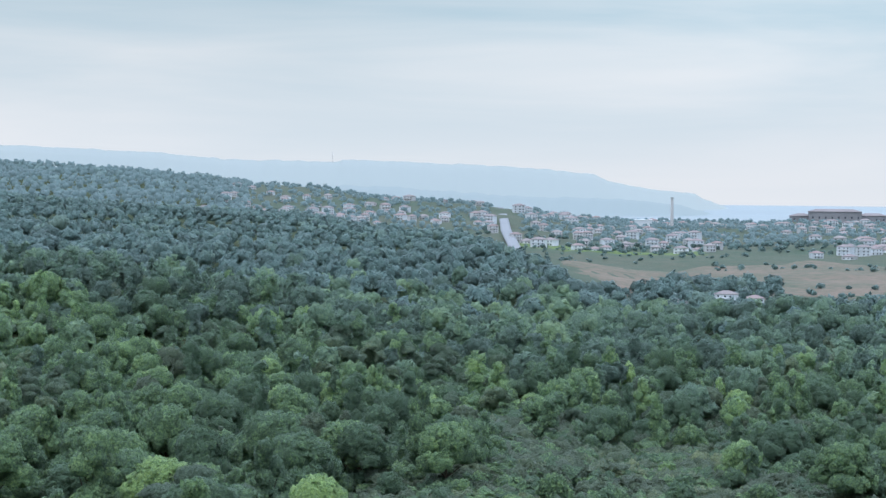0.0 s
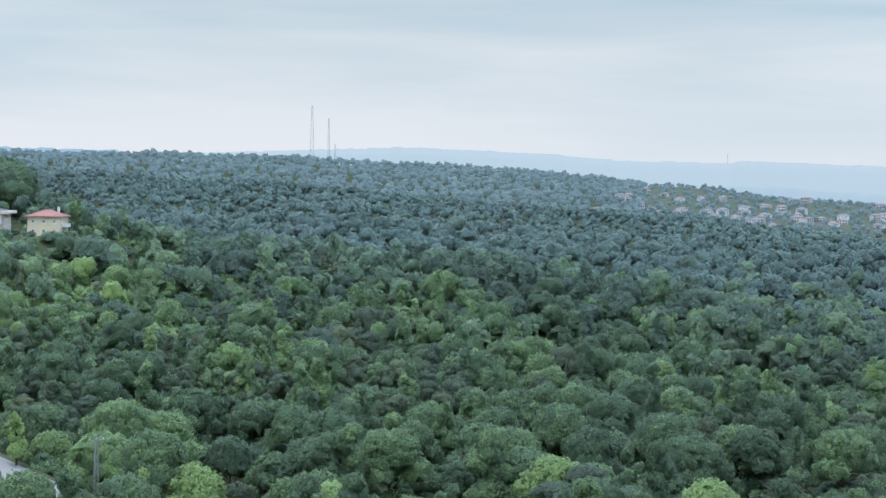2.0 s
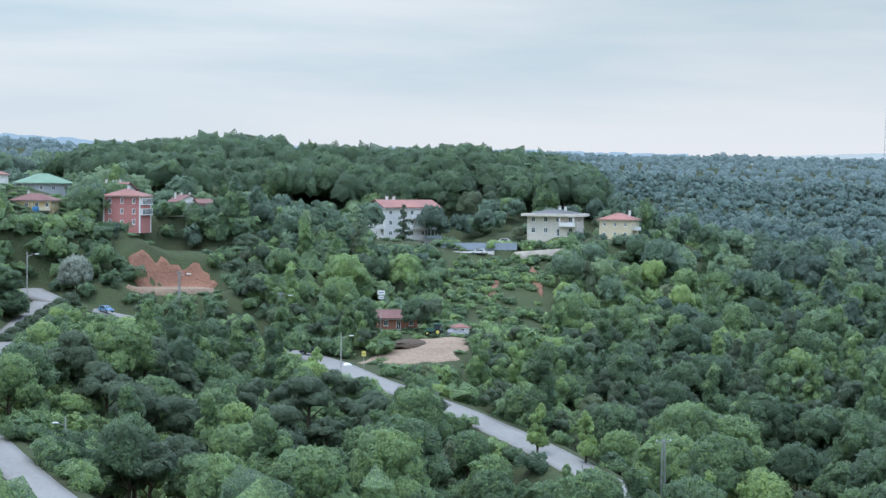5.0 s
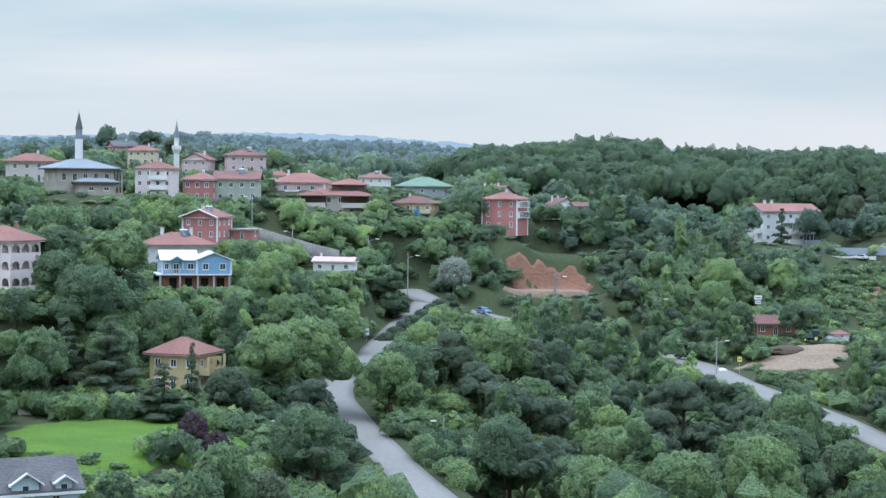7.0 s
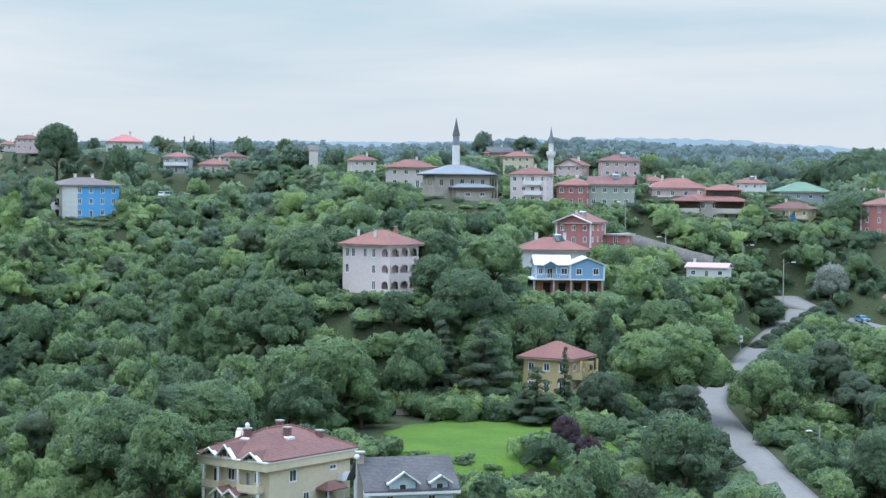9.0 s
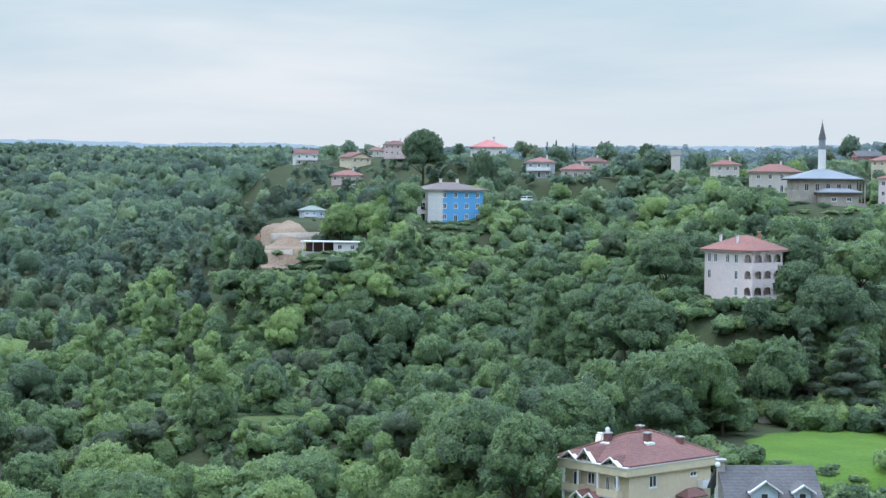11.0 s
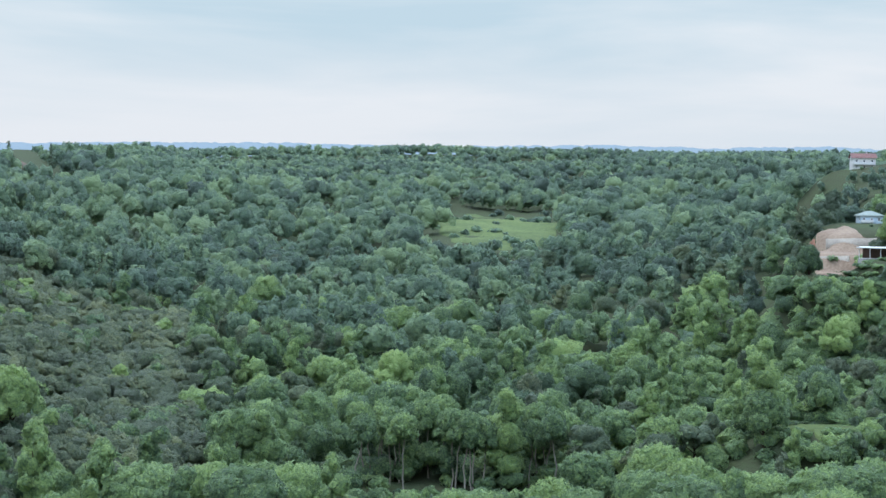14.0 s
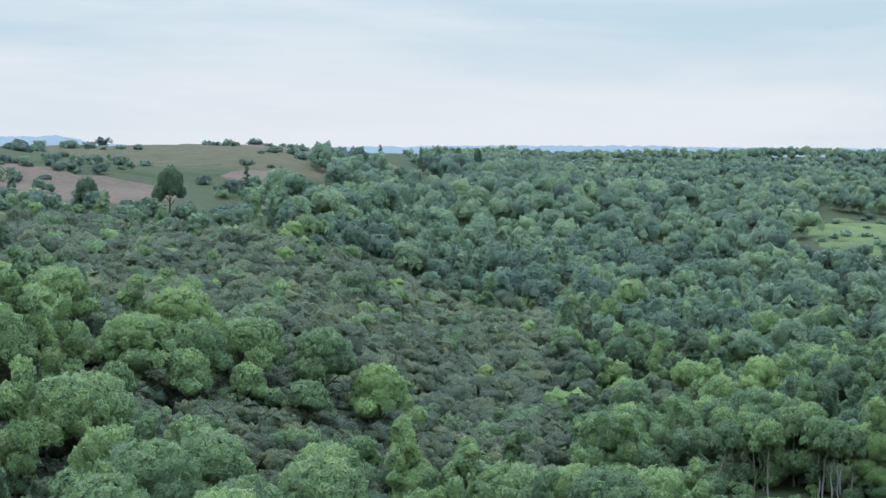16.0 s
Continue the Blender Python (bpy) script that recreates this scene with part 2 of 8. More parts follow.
_b = np.array(sorted(SECTIONS), float)
_rr = np.array([[p[0] for p in SECTIONS[int(k)]] for k in _b], float)
_zz = np.array([[p[1] for p in SECTIONS[int(k)]] for k in _b], float) + EYE[2]
FLAT = []      # level pads: x, y, radius, fade, height
LANES = []     # road corridors: array of points x, y, z, half width


def bumps(x, y, size, seed):
    """Smooth value noise, -1 to 1."""
    u, v = np.asarray(x) / size, np.asarray(y) / size
    i, j = np.floor(u), np.floor(v)
    f, g = u - i, v - j
    f, g = f * f * (3 - 2 * f), g * g * (3 - 2 * g)

    def h(a, b):
        s = np.sin(a * 127.1 + b * 311.7 + seed * 74.7) * 43758.5453
        return (s - np.floor(s)) * 2 - 1
    return (h(i, j) * (1 - f) + h(i + 1, j) * f) * (1 - g) + (h(i, j + 1) * (1 - f) + h(i + 1, j + 1) * f) * g


def rough_ground(x, y):
    x, y = np.asarray(x, float), np.asarray(y, float)
    r = np.hypot(x, y) + 1e-6
    a = np.degrees(np.arctan2(-x, y))
    a = np.where(a < -60, a + 360, a)
    a = np.clip(a, _b[0], _b[-1])
    k = np.clip(np.searchsorted(_b, a, side="right") - 1, 0, len(_b) - 2)
    f = (a - _b[k]) / (_b[k + 1] - _b[k])
    f = f * f * (3 - 2 * f) * 0.6 + f * 0.4
    rr = _rr[k] * (1 - f)[..., None] + _rr[k + 1] * f[..., None]
    zz = _zz[k] * (1 - f)[..., None] + _zz[k + 1] * f[..., None]
    z = np.where(r < rr[..., 0], zz[..., 0], zz[..., -1])
    near = np.clip(r / 118, 0, 1) ** 2      # the valley floor evens out under the hover point
    z = z * near - 18 * (1 - near)
    for i in range(rr.shape[-1] - 1):
        g = np.clip((r - rr[..., i]) / (rr[..., i + 1] - rr[..., i]), 0, 1)
        g2 = g * g * (3 - 2 * g) * 0.55 + g * 0.45
        inside = (r >= rr[..., i]) & (r < rr[..., i + 1])
        z = np.where(inside, zz[..., i] * (1 - g2) + zz[..., i + 1] * g2, z)
    # behind the last ridge the land falls to the sea
    last = rr[..., -1]
    z = np.where(r > last, z + (-8 - z) * np.clip((r - last) / 900, 0, 1) ** 1.3, z)
    # the wooded hill beside the white block of flats
    hx, hy = at(32.1, 645)
    ux, uy = at(122.1, 1)
    d1, d2 = (x - hx) * ux + (y - hy) * uy, (x - hx) * uy - (y - hy) * ux
    z = z + np.clip(16.5 - 0.065 * d1, 9, 22) * np.exp(-((d1 / 91) ** 8) - (d2 / 85) ** 2)
    far = np.clip((r - 250) / 500, 0.15, 1)
    z = z + bumps(x, y, 70, 1) * 3.0 * far + bumps(x, y, 27, 2) * 1.1 * far
    return z


def ground(x, y):
    z = rough_ground(x, y)
    x, y = np.asarray(x, float), np.asarray(y, float)
    for px, py, rad, fade, pz in FLAT:
        d = np.hypot(x - px, y - py)
        if np.min(d) > rad + fade:
            continue
        f = np.clip((d - rad) / fade, 0, 1)
        f = f * f * (3 - 2 * f)
        z = pz * (1 - f) + z * f
    for lane in LANES:
        best = np.full(x.shape, 1e9)
        bz = np.zeros(x.shape)
        for p, q in zip(lane[:-1], lane[1:]):
            e = q[:2] - p[:2]
            s = np.clip(((x - p[0]) * e[0] + (y - p[1]) * e[1]) / (e @ e), 0, 1)
            d = np.hypot(x - p[0] - s * e[0], y - p[1] - s * e[1])
            near = d < best
            best = np.where(near, d, best)
            bz = np.where(near, p[2] + s * (q[2] - p[2]), bz)
        f = np.clip((best - lane[0][3] - 1.0) / 7.0, 0, 1)
        f = f * f * (3 - 2 * f)
        z = bz * (1 - f) + z * f
    return z


def g1(x, y):
    return float(ground(np.array([x]), np.array([y]))[0])


# ---------------------------------------------------------------- the plan: level sites, roads, clearings
SITES = {}
SIZES = {"hip_red_a": 0.87, "mosque": 0.82, "twin_house": 0.81, "dark_roof": 0.68, "hip_red_b": 0.69, "pink_gable": 0.71, "gable_red": 0.84, "tank_house": 0.84, "back_house": 0.55, "long_house": 0.93, "low_white": 0.82, "orange_roof": 0.62, "tarp_house": 0.84, "green_roof": 0.89, "gabled_pair": 0.79, "red_block": 0.87, "old_mansion": 0.65, "flats": 1.05, "blue_house": 0.95, "big_blue": 0.96, "bright_roof": 0.91, "grey_flat": 0.82, "lone_house_b": 0.88, "lone_house_c": 0.71, "far_house_a": 0.65, "far_house_c": 0.79, "far_house_d": 0.87, "far_house_b": 0.71, "far_house_e": 0.59, "small_white": 0.62, "shed": 0.86, "lone_house_a": 0.79, "hip_house": 0.9, "hut": 0.75, "cottage": 0.95, "red_green_house": 0.93, "grey_cottage": 0.9}      # how large each house is against its plain pattern


def site(name, bearing, distance, z, radius, fade=24.0):
    x, y = at(bearing, distance)
    SITES[name] = (x, y, z, bearing)
    FLAT.append((x, y, radius, fade, z))


site("flats", 30.72, 530, 25.2, 13)
site("cornice_house", 26.03, 522, 29.4, 11)
site("hip_house", 24.08, 516, 29.0, 9)
site("forecourt", 28.2, 509, 27.0, 17, 5)
site("yard", 30.2, 385, 6.6, 10, 14)
site("cottage", 30.89, 418, 11.0, 8)
site("hut", 28.93, 400, 11.2, 5)
site("red_block", 39.13, 462, 32.3, 9)
site("gabled_pair", 39.55, 492, 36.5, 9)
site("old_mansion", 37.41, 480, 34.7, 9)
site("cut", 37.6, 431, 18.2, 9, 6)
site("cut_top", 37.6, 457, 26.6, 8, 7)
site("green_roof", 41.63, 525, 37.5, 11)
site("tarp_house", 41.86, 470, 34.0, 8)
site("terrace_house", 44.31, 462, 35.0, 12)
site("long_house", 45.37, 482, 38.0, 12)
site("gable_red", 48.26, 388, 31.5, 8)
site("low_white", 44.34, 400, 24.4, 8)
site("white_cottage", 49.16, 368, 27.6, 8)
site("blue_house", 48.65, 348, 23.8, 8)
site("mosque", 52.12, 436, 40.9, 15)
site("twin_house", 49.78, 436, 39.5, 8)
site("red_green_house", 47.70, 446, 38.7, 11)
site("yellow_house", 48.95, 292, 11.2, 8)
site("pink_house", 54.5, 317, 25.4, 9)
site("villa", 57.5, 228, 4.6, 13)
site("grey_cottage", 53.67, 205, 6.1, 9)
site("lawn", 51.8, 258, 8.6, 16, 16)
site("lawn", 53.2, 268, 8.8, 10, 16)
site("big_blue", 63.47, 458, 34.8, 11)
site("van", 61.0, 472, 39.0, 6)
site("shed", 67.03, 418, 28.7, 9)
site("shed_yard", 68.9, 417, 25.0, 6, 8)
site("yard_step", 68.6, 434, 29.0, 7, 6)
site("yard_top", 68.2, 453, 33.0, 7, 8)
site("small_white", 67.64, 474, 35.4, 7)
site("hip_red_a", 53.53, 462, 43.0, 8)
site("dark_roof", 50.83, 535, 51.2, 7)
site("hip_red_b", 50.20, 515, 47.9, 7)
site("pink_gable", 48.53, 508, 45.3, 8)
site("tank_house", 47.12, 508, 46.0, 9)
site("orange_roof", 43.14, 488, 41.4, 8)
site("back_house", 46.16, 492, 42.1, 9)
site("lone_house_a", 55.02, 495, 45.7, 7)
site("lone_house_b", 59.55, 525, 46.2, 8)
site("lone_house_c", 59.00, 548, 49.2, 7)
site("grey_flat", 60.62, 530, 46.3, 8)
site("bright_roof", 62.24, 566, 52.6, 8)
site("far_house_a", 65.07, 606, 53.4, 8)
site("tower_hut", 56.5, 505, 47.5, 4)
site("far_house_b", 67.86, 655, 50.4, 8)
site("far_house_c", 66.32, 626, 48.5, 8)
site("far_house_d", 66.56, 596, 44.4, 7)
site("far_house_e", 65.68, 646, 54.2, 7)
site("verge", 39.7, 403, 12.2, 5, 7)
site("clearing", 69.0, 331, 2.5, 3, 26)

# roads: bearing, distance, height; half width
def lane(points, half):
    pts = np.array([(*at(b, d), z) for b, d, z in points])
    fine = []
    n = len(pts)
    for i in range(n - 1):
        p0, p1, p2, p3 = pts[max(i - 1, 0)], pts[i], pts[i + 1], pts[min(i + 2, n - 1)]
        for s in np.linspace(0, 1, 9)[:-1]:
            fine.append(0.5 * (2 * p1 + (p2 - p0) * s + (2 * p0 - 5 * p1 + 4 * p2 - p3) * s * s + (3 * p1 - p0 - 3 * p2 + p3) * s ** 3))
    fine.append(pts[-1])
    out = np.column_stack([np.array(fine), np.full(len(fine), half)])
    LANES.append(out)
    return out


MAIN = lane([(18.5, 252, -7), (22.0, 273, -4.6), (24.0, 285, -2.8), (26.7, 310, 0.4), (29.3, 336, 3.2), (31.6, 358, 5.6), (33.3, 385, 7.2),
             (36.0, 405, 10.0), (38.3, 413, 12.8), (39.8, 416, 14.6), (41.4, 421, 17.4), (42.1, 432, 19.0)], 3.6)
BRANCH = lane([(41.5, 419, 17.0), (42.0, 402, 14.8), (42.5, 384, 12.9), (43.4, 350, 10.3), (44.3, 318, 8.5), (43.85, 292, 7.0), (42.8, 268, 5.1),
               (41.5, 246, 3.0), (39.6, 226, 0.5)], 3.0)
CLIMB = lane([(44.0, 418, 26.5), (45.4, 420, 29.5), (46.8, 425, 33.0), (48.3, 428, 36.0), (49.9, 420, 37.6)], 2.4)


def road_distance(x, y):
    best = np.full(np.shape(x), 1e9)
    for ln in LANES:
        for p, q in zip(ln[:-1:2], ln[2::2]):
            e = q[:2] - p[:2]
            s = np.clip(((x - p[0]) * e[0] + (y - p[1]) * e[1]) / (e @ e), 0, 1)
            best = np.minimum(best, np.hypot(x - p[0] - s * e[0], y - p[1] - s * e[1]) - p[3])
    return best


# ---------------------------------------------------------------- the ground, one sheet to the horizon
def sheet():
    az = np.concatenate([np.arange(-180, -18, 6.0), np.arange(-18, 16, 0.5), np.arange(16, 70, 0.25), np.arange(70, 110, 0.5), np.arange(110, 180, 6.0)])
    rr = np.concatenate([np.array([0.5, 20, 50, 80, 110, 140, 165]), np.arange(180, 560, 3.0), np.geomspace(560, 4985, 60)])
    A, Rr = np.meshgrid(np.radians(az), rr, indexing="ij")
    X, Y = -np.sin(A) * Rr, np.cos(A) * Rr
    Z = ground(X.ravel(), Y.ravel()).reshape(X.shape)
    na, nr = X.shape
    i, j = np.meshgrid(np.arange(na), np.arange(nr - 1), indexing="ij")
    i2 = (i + 1) % na
    f = np.stack([i * nr + j, i * nr + j + 1, i2 * nr + j + 1, i2 * nr + j], -1).reshape(-1, 4)
    return np.stack([X, Y, Z], -1).reshape(-1, 3), f, nr


def soil_mat():
    m = mat("grassy_ground", (0.062, 0.085, 0.04), 0.95, 0.2, 2.4, 1.0, 0.5, second=(0.055, 0.06, 0.034))
    return m


SOIL = soil_mat()
v_, f_, RINGS = sheet()
me_ = raw_mesh("ground", v_, f_, SOIL, smooth=True)
bm = bmesh.new()
bm.from_mesh(me_)
bm.verts.ensure_lookup_table()
bm.faces.new([bm.verts[i] for i in range(0, len(v_), RINGS)])
bm.to_mesh(me_)
bm.free()
tagged(new("ground", me_), "rolling valley ground of rough grass and undergrowth", "ground", kind="structure")

sa, sr = np.meshgrid(np.radians(np.linspace(-100, 6, 40)), np.linspace(2350, 4985, 12), indexing="ij")
sv = np.stack([-np.sin(sa) * sr, np.cos(sa) * sr, np.full(sa.shape, SEA_LEVEL)], -1).reshape(-1, 3)
si, sj = np.meshgrid(np.arange(39), np.arange(11), indexing="ij")
sf = np.stack([si * 12 + sj, si * 12 + sj + 1, (si + 1) * 12 + sj + 1, (si + 1) * 12 + sj], -1).reshape(-1, 4)
tagged(new("water", raw_mesh("water", sv, sf, SEA)), "pale grey-blue sea under haze", "sea", kind="structure")


def strip(name, ln, material, label, lift=0.08):
    """A road: a slab with thickness that follows its lane."""
    p = ln[:, :3]
    d = np.gradient(p[:, :2], axis=0)
    d /= np.linalg.norm(d, axis=1)[:, None]
    nrm = np.column_stack([-d[:, 1], d[:, 0]])
    h = ln[0, 3]
    wob = 1 + 0.05 * bumps(p[:, 0], p[:, 1], 9, 5)
    cols = []
    for off, dz in ((-h, -0.6), (-h, lift - 0.03), (-h * 0.5, lift + 0.03), (0, lift + 0.05), (h * 0.5, lift + 0.03), (h, lift - 0.03), (h, -0.6)):
        cols.append(np.column_stack([p[:, :2] + nrm * (off * wob)[:, None], p[:, 2] + dz]))
    V = np.stack(cols, 1)
    n, k = V.shape[:2]
    i, j = np.meshgrid(np.arange(n - 1), np.arange(k - 1), indexing="ij")
    F = np.stack([i * k + j, i * k + j + 1, (i + 1) * k + j + 1, (i + 1) * k + j], -1).reshape(-1, 4)
    return tagged(new(name, raw_mesh(name, V.reshape(-1, 3), F, material)), label, "road", kind="structure")


strip("road_main", MAIN, ASPHALT, "pale worn asphalt road through the valley")
strip("road_branch", BRANCH, ASPHALT, "narrow pale asphalt lane winding downhill", 0.12)
strip("road_climb", CLIMB, ASPHALT, "village lane climbing beside a retaining wall")


# ---------------------------------------------------------------- plants
def leaf_cloud(rng, lobes, n, size, flat=0.0):
    """Leaf clumps on the outside of a set of lobes (cx, cy, cz, rx, ry, rz): n bent four-sided leaves and their soft normals."""
    lobes = np.asarray(lobes, float)
    area = lobes[:, 3] * lobes[:, 5]
    pick = rng.choice(len(lobes), n * 4, p=area / area.sum())
    d = rng.normal(size=(n * 4, 3))
    d /= np.linalg.norm(d, axis=1)[:, None]
    d[:, 2] = np.where(d[:, 2] < -0.35, -d[:, 2], d[:, 2])
    L = lobes[pick]
    p = L[:, :3] + d * L[:, 3:6] * rng.uniform(0.9, 1.12, (n * 4, 1))
    q = (p[:, None, :] - lobes[None, :, :3]) / lobes[None, :, 3:6]
    keep = ((q ** 2).sum(-1) < 0.66).sum(1) == 0
    p, d = p[keep][:n], d[keep][:n]
    m = len(p)
    soft = d.copy()
    d = d + rng.normal(size=(m, 3)) * 0.5 + np.array([0, 0, 0.2 + flat])
    d /= np.linalg.norm(d, axis=1)[:, None]
    u = np.cross(d, rng.normal(size=(m, 3)))
    u /= np.linalg.norm(u, axis=1)[:, None]
    w = np.cross(d, u)
    s = size * rng.uniform(0.6, 1.35, (m, 1))
    q = np.stack([p - u * s * 0.62 - w * s * rng.uniform(.1, .5, (m, 1)), p + u * s * rng.uniform(.1, .4, (m, 1)) - w * s * 0.6 - d * s * 0.2,
                  p + u * s * 0.66 + w * s * rng.uniform(.1, .5, (m, 1)), p - u * s * rng.uniform(.1, .4, (m, 1)) + w * s * 0.62 - d * s * 0.2], 1)
    nrm = soft * 0.9 + d * 0.22
    nrm /= np.linalg.norm(nrm, axis=1)[:, None]
    return q.reshape(-1, 3), np.repeat(nrm, 4, 0)


def clump_cloud(rng, lobes, n, r, flat=0.8):
    """Rounded leaf clumps, evenly spread over the outside of the lobes: each a low dome with a wavy skirt, set along its lobe."""
    lobes = np.asarray(lobes, float)
    m = n * 9
    area = lobes[:, 3] * lobes[:, 5]
    pick = rng.choice(len(lobes), m, p=area / area.sum())
    d = rng.normal(size=(m, 3))
    d /= np.linalg.norm(d, axis=1)[:, None]
    d[:, 2] = np.where(d[:, 2] < -0.3, -d[:, 2], d[:, 2])
    L = lobes[pick]
    p = L[:, :3] + d * L[:, 3:6] * rng.uniform(0.88, 1.04, (m, 1))
    q = (p[:, None, :] - lobes[None, :, :3]) / lobes[None, :, 3:6]
    keep = ((q ** 2).sum(-1) < 0.7).sum(1) == 0
    p, d = p[keep], d[keep]
    taken = []
    for gap in (1.1, 0.8, 0.5, 0.0):
        for i in range(len(p)):
            if len(taken) >= n:
                break
            if i not in taken and (not taken or np.min(((p[taken] - p[i]) ** 2).sum(1)) > (gap * r) ** 2):
                taken.append(i)
    p, d = p[taken], d[taken]
    m = len(p)
    axis = d + rng.normal(size=(m, 3)) * 0.4 + np.array([0, 0, 0.5])
    axis /= np.linalg.norm(axis, axis=1)[:, None]
    u = np.cross(axis, rng.normal(size=(m, 3)))
    u /= np.linalg.norm(u, axis=1)[:, None]
    w = np.cross(axis, u)
    s = r * rng.uniform(0.6, 1.35, (m, 1))
    c = p - d * s * 0.3
    hexa = [(math.cos(k * math.pi / 3), math.sin(k * math.pi / 3)) for k in range(6)]
    vs, ns = [c + axis * s * flat], [axis]
    for x, y in hexa:
        out = u * x + w * y
        vs.append(c + out * s * rng.uniform(0.7, 1.3, (m, 1)) - axis * s * flat * rng.uniform(0.0, 0.7, (m, 1)))
        ns.append(out + axis * 0.35)
    V, N = np.stack(vs, 1), np.stack(ns, 1)
    N = N / np.linalg.norm(N, axis=2)[:, :, None] * 0.85 + d[:, None, :] * 0.3
    N /= np.linalg.norm(N, axis=2)[:, :, None]
    one = [(0, 1, 2, 3), (0, 3, 4, 5), (0, 5, 6, 1)]
    F = (np.array(one)[None] + np.arange(m)[:, None, None] * 7).reshape(-1, 4)
    return V.reshape(-1, 3), F, N.reshape(-1, 3), m


def core(lobes, shrink=0.8):
    """A low solid inside each lobe, so that crowns are dense."""
    vs, fs, ns = [], [], []
    ring = [(math.cos(a), math.sin(a)) for a in np.linspace(0, 2 * math.pi, 7)[:-1]]
    for cx, cy, cz, rx, ry, rz in lobes:
        o = len(vs)
        for zz, k in ((-0.75, 0.55), (0.1, 1.0), (0.75, 0.6)):
            for c, s in ring:
                vs.append((cx + c * k * rx * shrink, cy + s * k * ry * shrink, cz + zz * rz * shrink))
                h = math.sqrt(k * k + zz * zz)
                ns.append((c * k / h, s * k / h, zz / h))
        for a in range(2):
            for b in range(6):
                c = (b + 1) % 6
                fs.append((o + a * 6 + b, o + a * 6 + c, o + a * 6 + 6 + c, o + a * 6 + 6 + b))
        fs.append((o + 12, o + 13, o + 14, o + 15))
        fs.append((o + 12, o + 15, o + 16, o + 17))
    return np.array(vs), np.array(fs), np.array(ns)


def crown(seed, kind, leaves, size, clumps=40, bulge=1.1):
    """Verts, faces, relative tint and normals of a crown. Kinds: broad, tall, pine, cedar, bush."""
    rng = np.random.default_rng(seed)
    lobes = []
    if kind == "broad":
        lobes.append((0, 0, 6.3, 3.5, 3.5, 3.1))
        for i in range(12):
            a, k = i * 2.4 + rng.uniform(-0.5, 0.5), rng.uniform(1.5, 3.4)
            h = 4.0 + (4.9 - 0.42 * k * k) * rng.uniform(0.35, 1.0)
            s = rng.uniform(1.2, 1.9)
            lobes.append((math.cos(a) * k, math.sin(a) * k, h, s, s, s * rng.uniform(0.7, 0.95)))
    elif kind == "tall":
        for i in range(10):
            h = 3.0 + i * 0.85
            s = rng.uniform(1.0, 1.7) * (1.2 - i * 0.07)
            a = rng.uniform(0, 6.28)
            lobes.append((math.cos(a) * 0.9, math.sin(a) * 0.9, h, s, s, s * 1.05))
    elif kind == "pine":
        for i in range(11):
            a, k = rng.uniform(0, 6.28), rng.uniform(0.4, 3.0)
            h = 4.2 + 4.2 * (1 - (k / 3.2) ** 2) * rng.uniform(0.4, 1.0)
            s = rng.uniform(1.2, 2.0)
            lobes.append((math.cos(a) * k, math.sin(a) * k, h, s, s, s * 0.55))
    elif kind == "cedar":
        for i in range(16):
            h = 1.6 + i * 0.68
            k = (1 - i / 16.5) * rng.uniform(1.0, 2.9)
            a = i * 2.4 + rng.uniform(-0.4, 0.4)
            s = 0.5 + 1.2 * (1 - i / 17)
            lobes.append((math.cos(a) * k, math.sin(a) * k, h, s, s, s * 0.4))
    else:
        for i in range(6):
            a, k = rng.uniform(0, 6.28), rng.uniform(0.2, 1.4)
            s = rng.uniform(0.7, 1.3)
            lobes.append((math.cos(a) * k, math.sin(a) * k, rng.uniform(0.7, 1.7), s, s, s * 0.85))
    conifer = kind in ("pine", "cedar")
    v1, n1 = leaf_cloud(rng, lobes, leaves, size, 0.4 if conifer else 0.0)
    f1 = np.arange(len(v1)).reshape(-1, 4)
    t1 = np.repeat(rng.normal(0, 0.05, len(f1)), 4)
    v3, f3, n3, m = clump_cloud(rng, lobes, clumps, bulge * {"bush": 0.62, "cedar": 0.8, "tall": 0.85}.get(kind, 1.0), 0.45 if conifer else 0.8)
    t3 = np.repeat(rng.normal(0, 0.09, m), 7)
    inner = sorted(lobes, key=lambda q: -q[3] * q[5])[:7 if clumps > 70 else 3 if clumps > 40 else 1]
    if kind == "bush":
        inner = [(0, 0, 1.1, 1.5, 1.5, 1.0)]
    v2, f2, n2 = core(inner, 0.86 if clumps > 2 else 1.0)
    # inner foliage slightly darker: the shade inside the crown put into its tint
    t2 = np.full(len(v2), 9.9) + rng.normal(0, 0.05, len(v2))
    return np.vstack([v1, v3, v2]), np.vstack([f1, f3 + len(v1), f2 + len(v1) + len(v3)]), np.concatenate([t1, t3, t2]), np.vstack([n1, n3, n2])


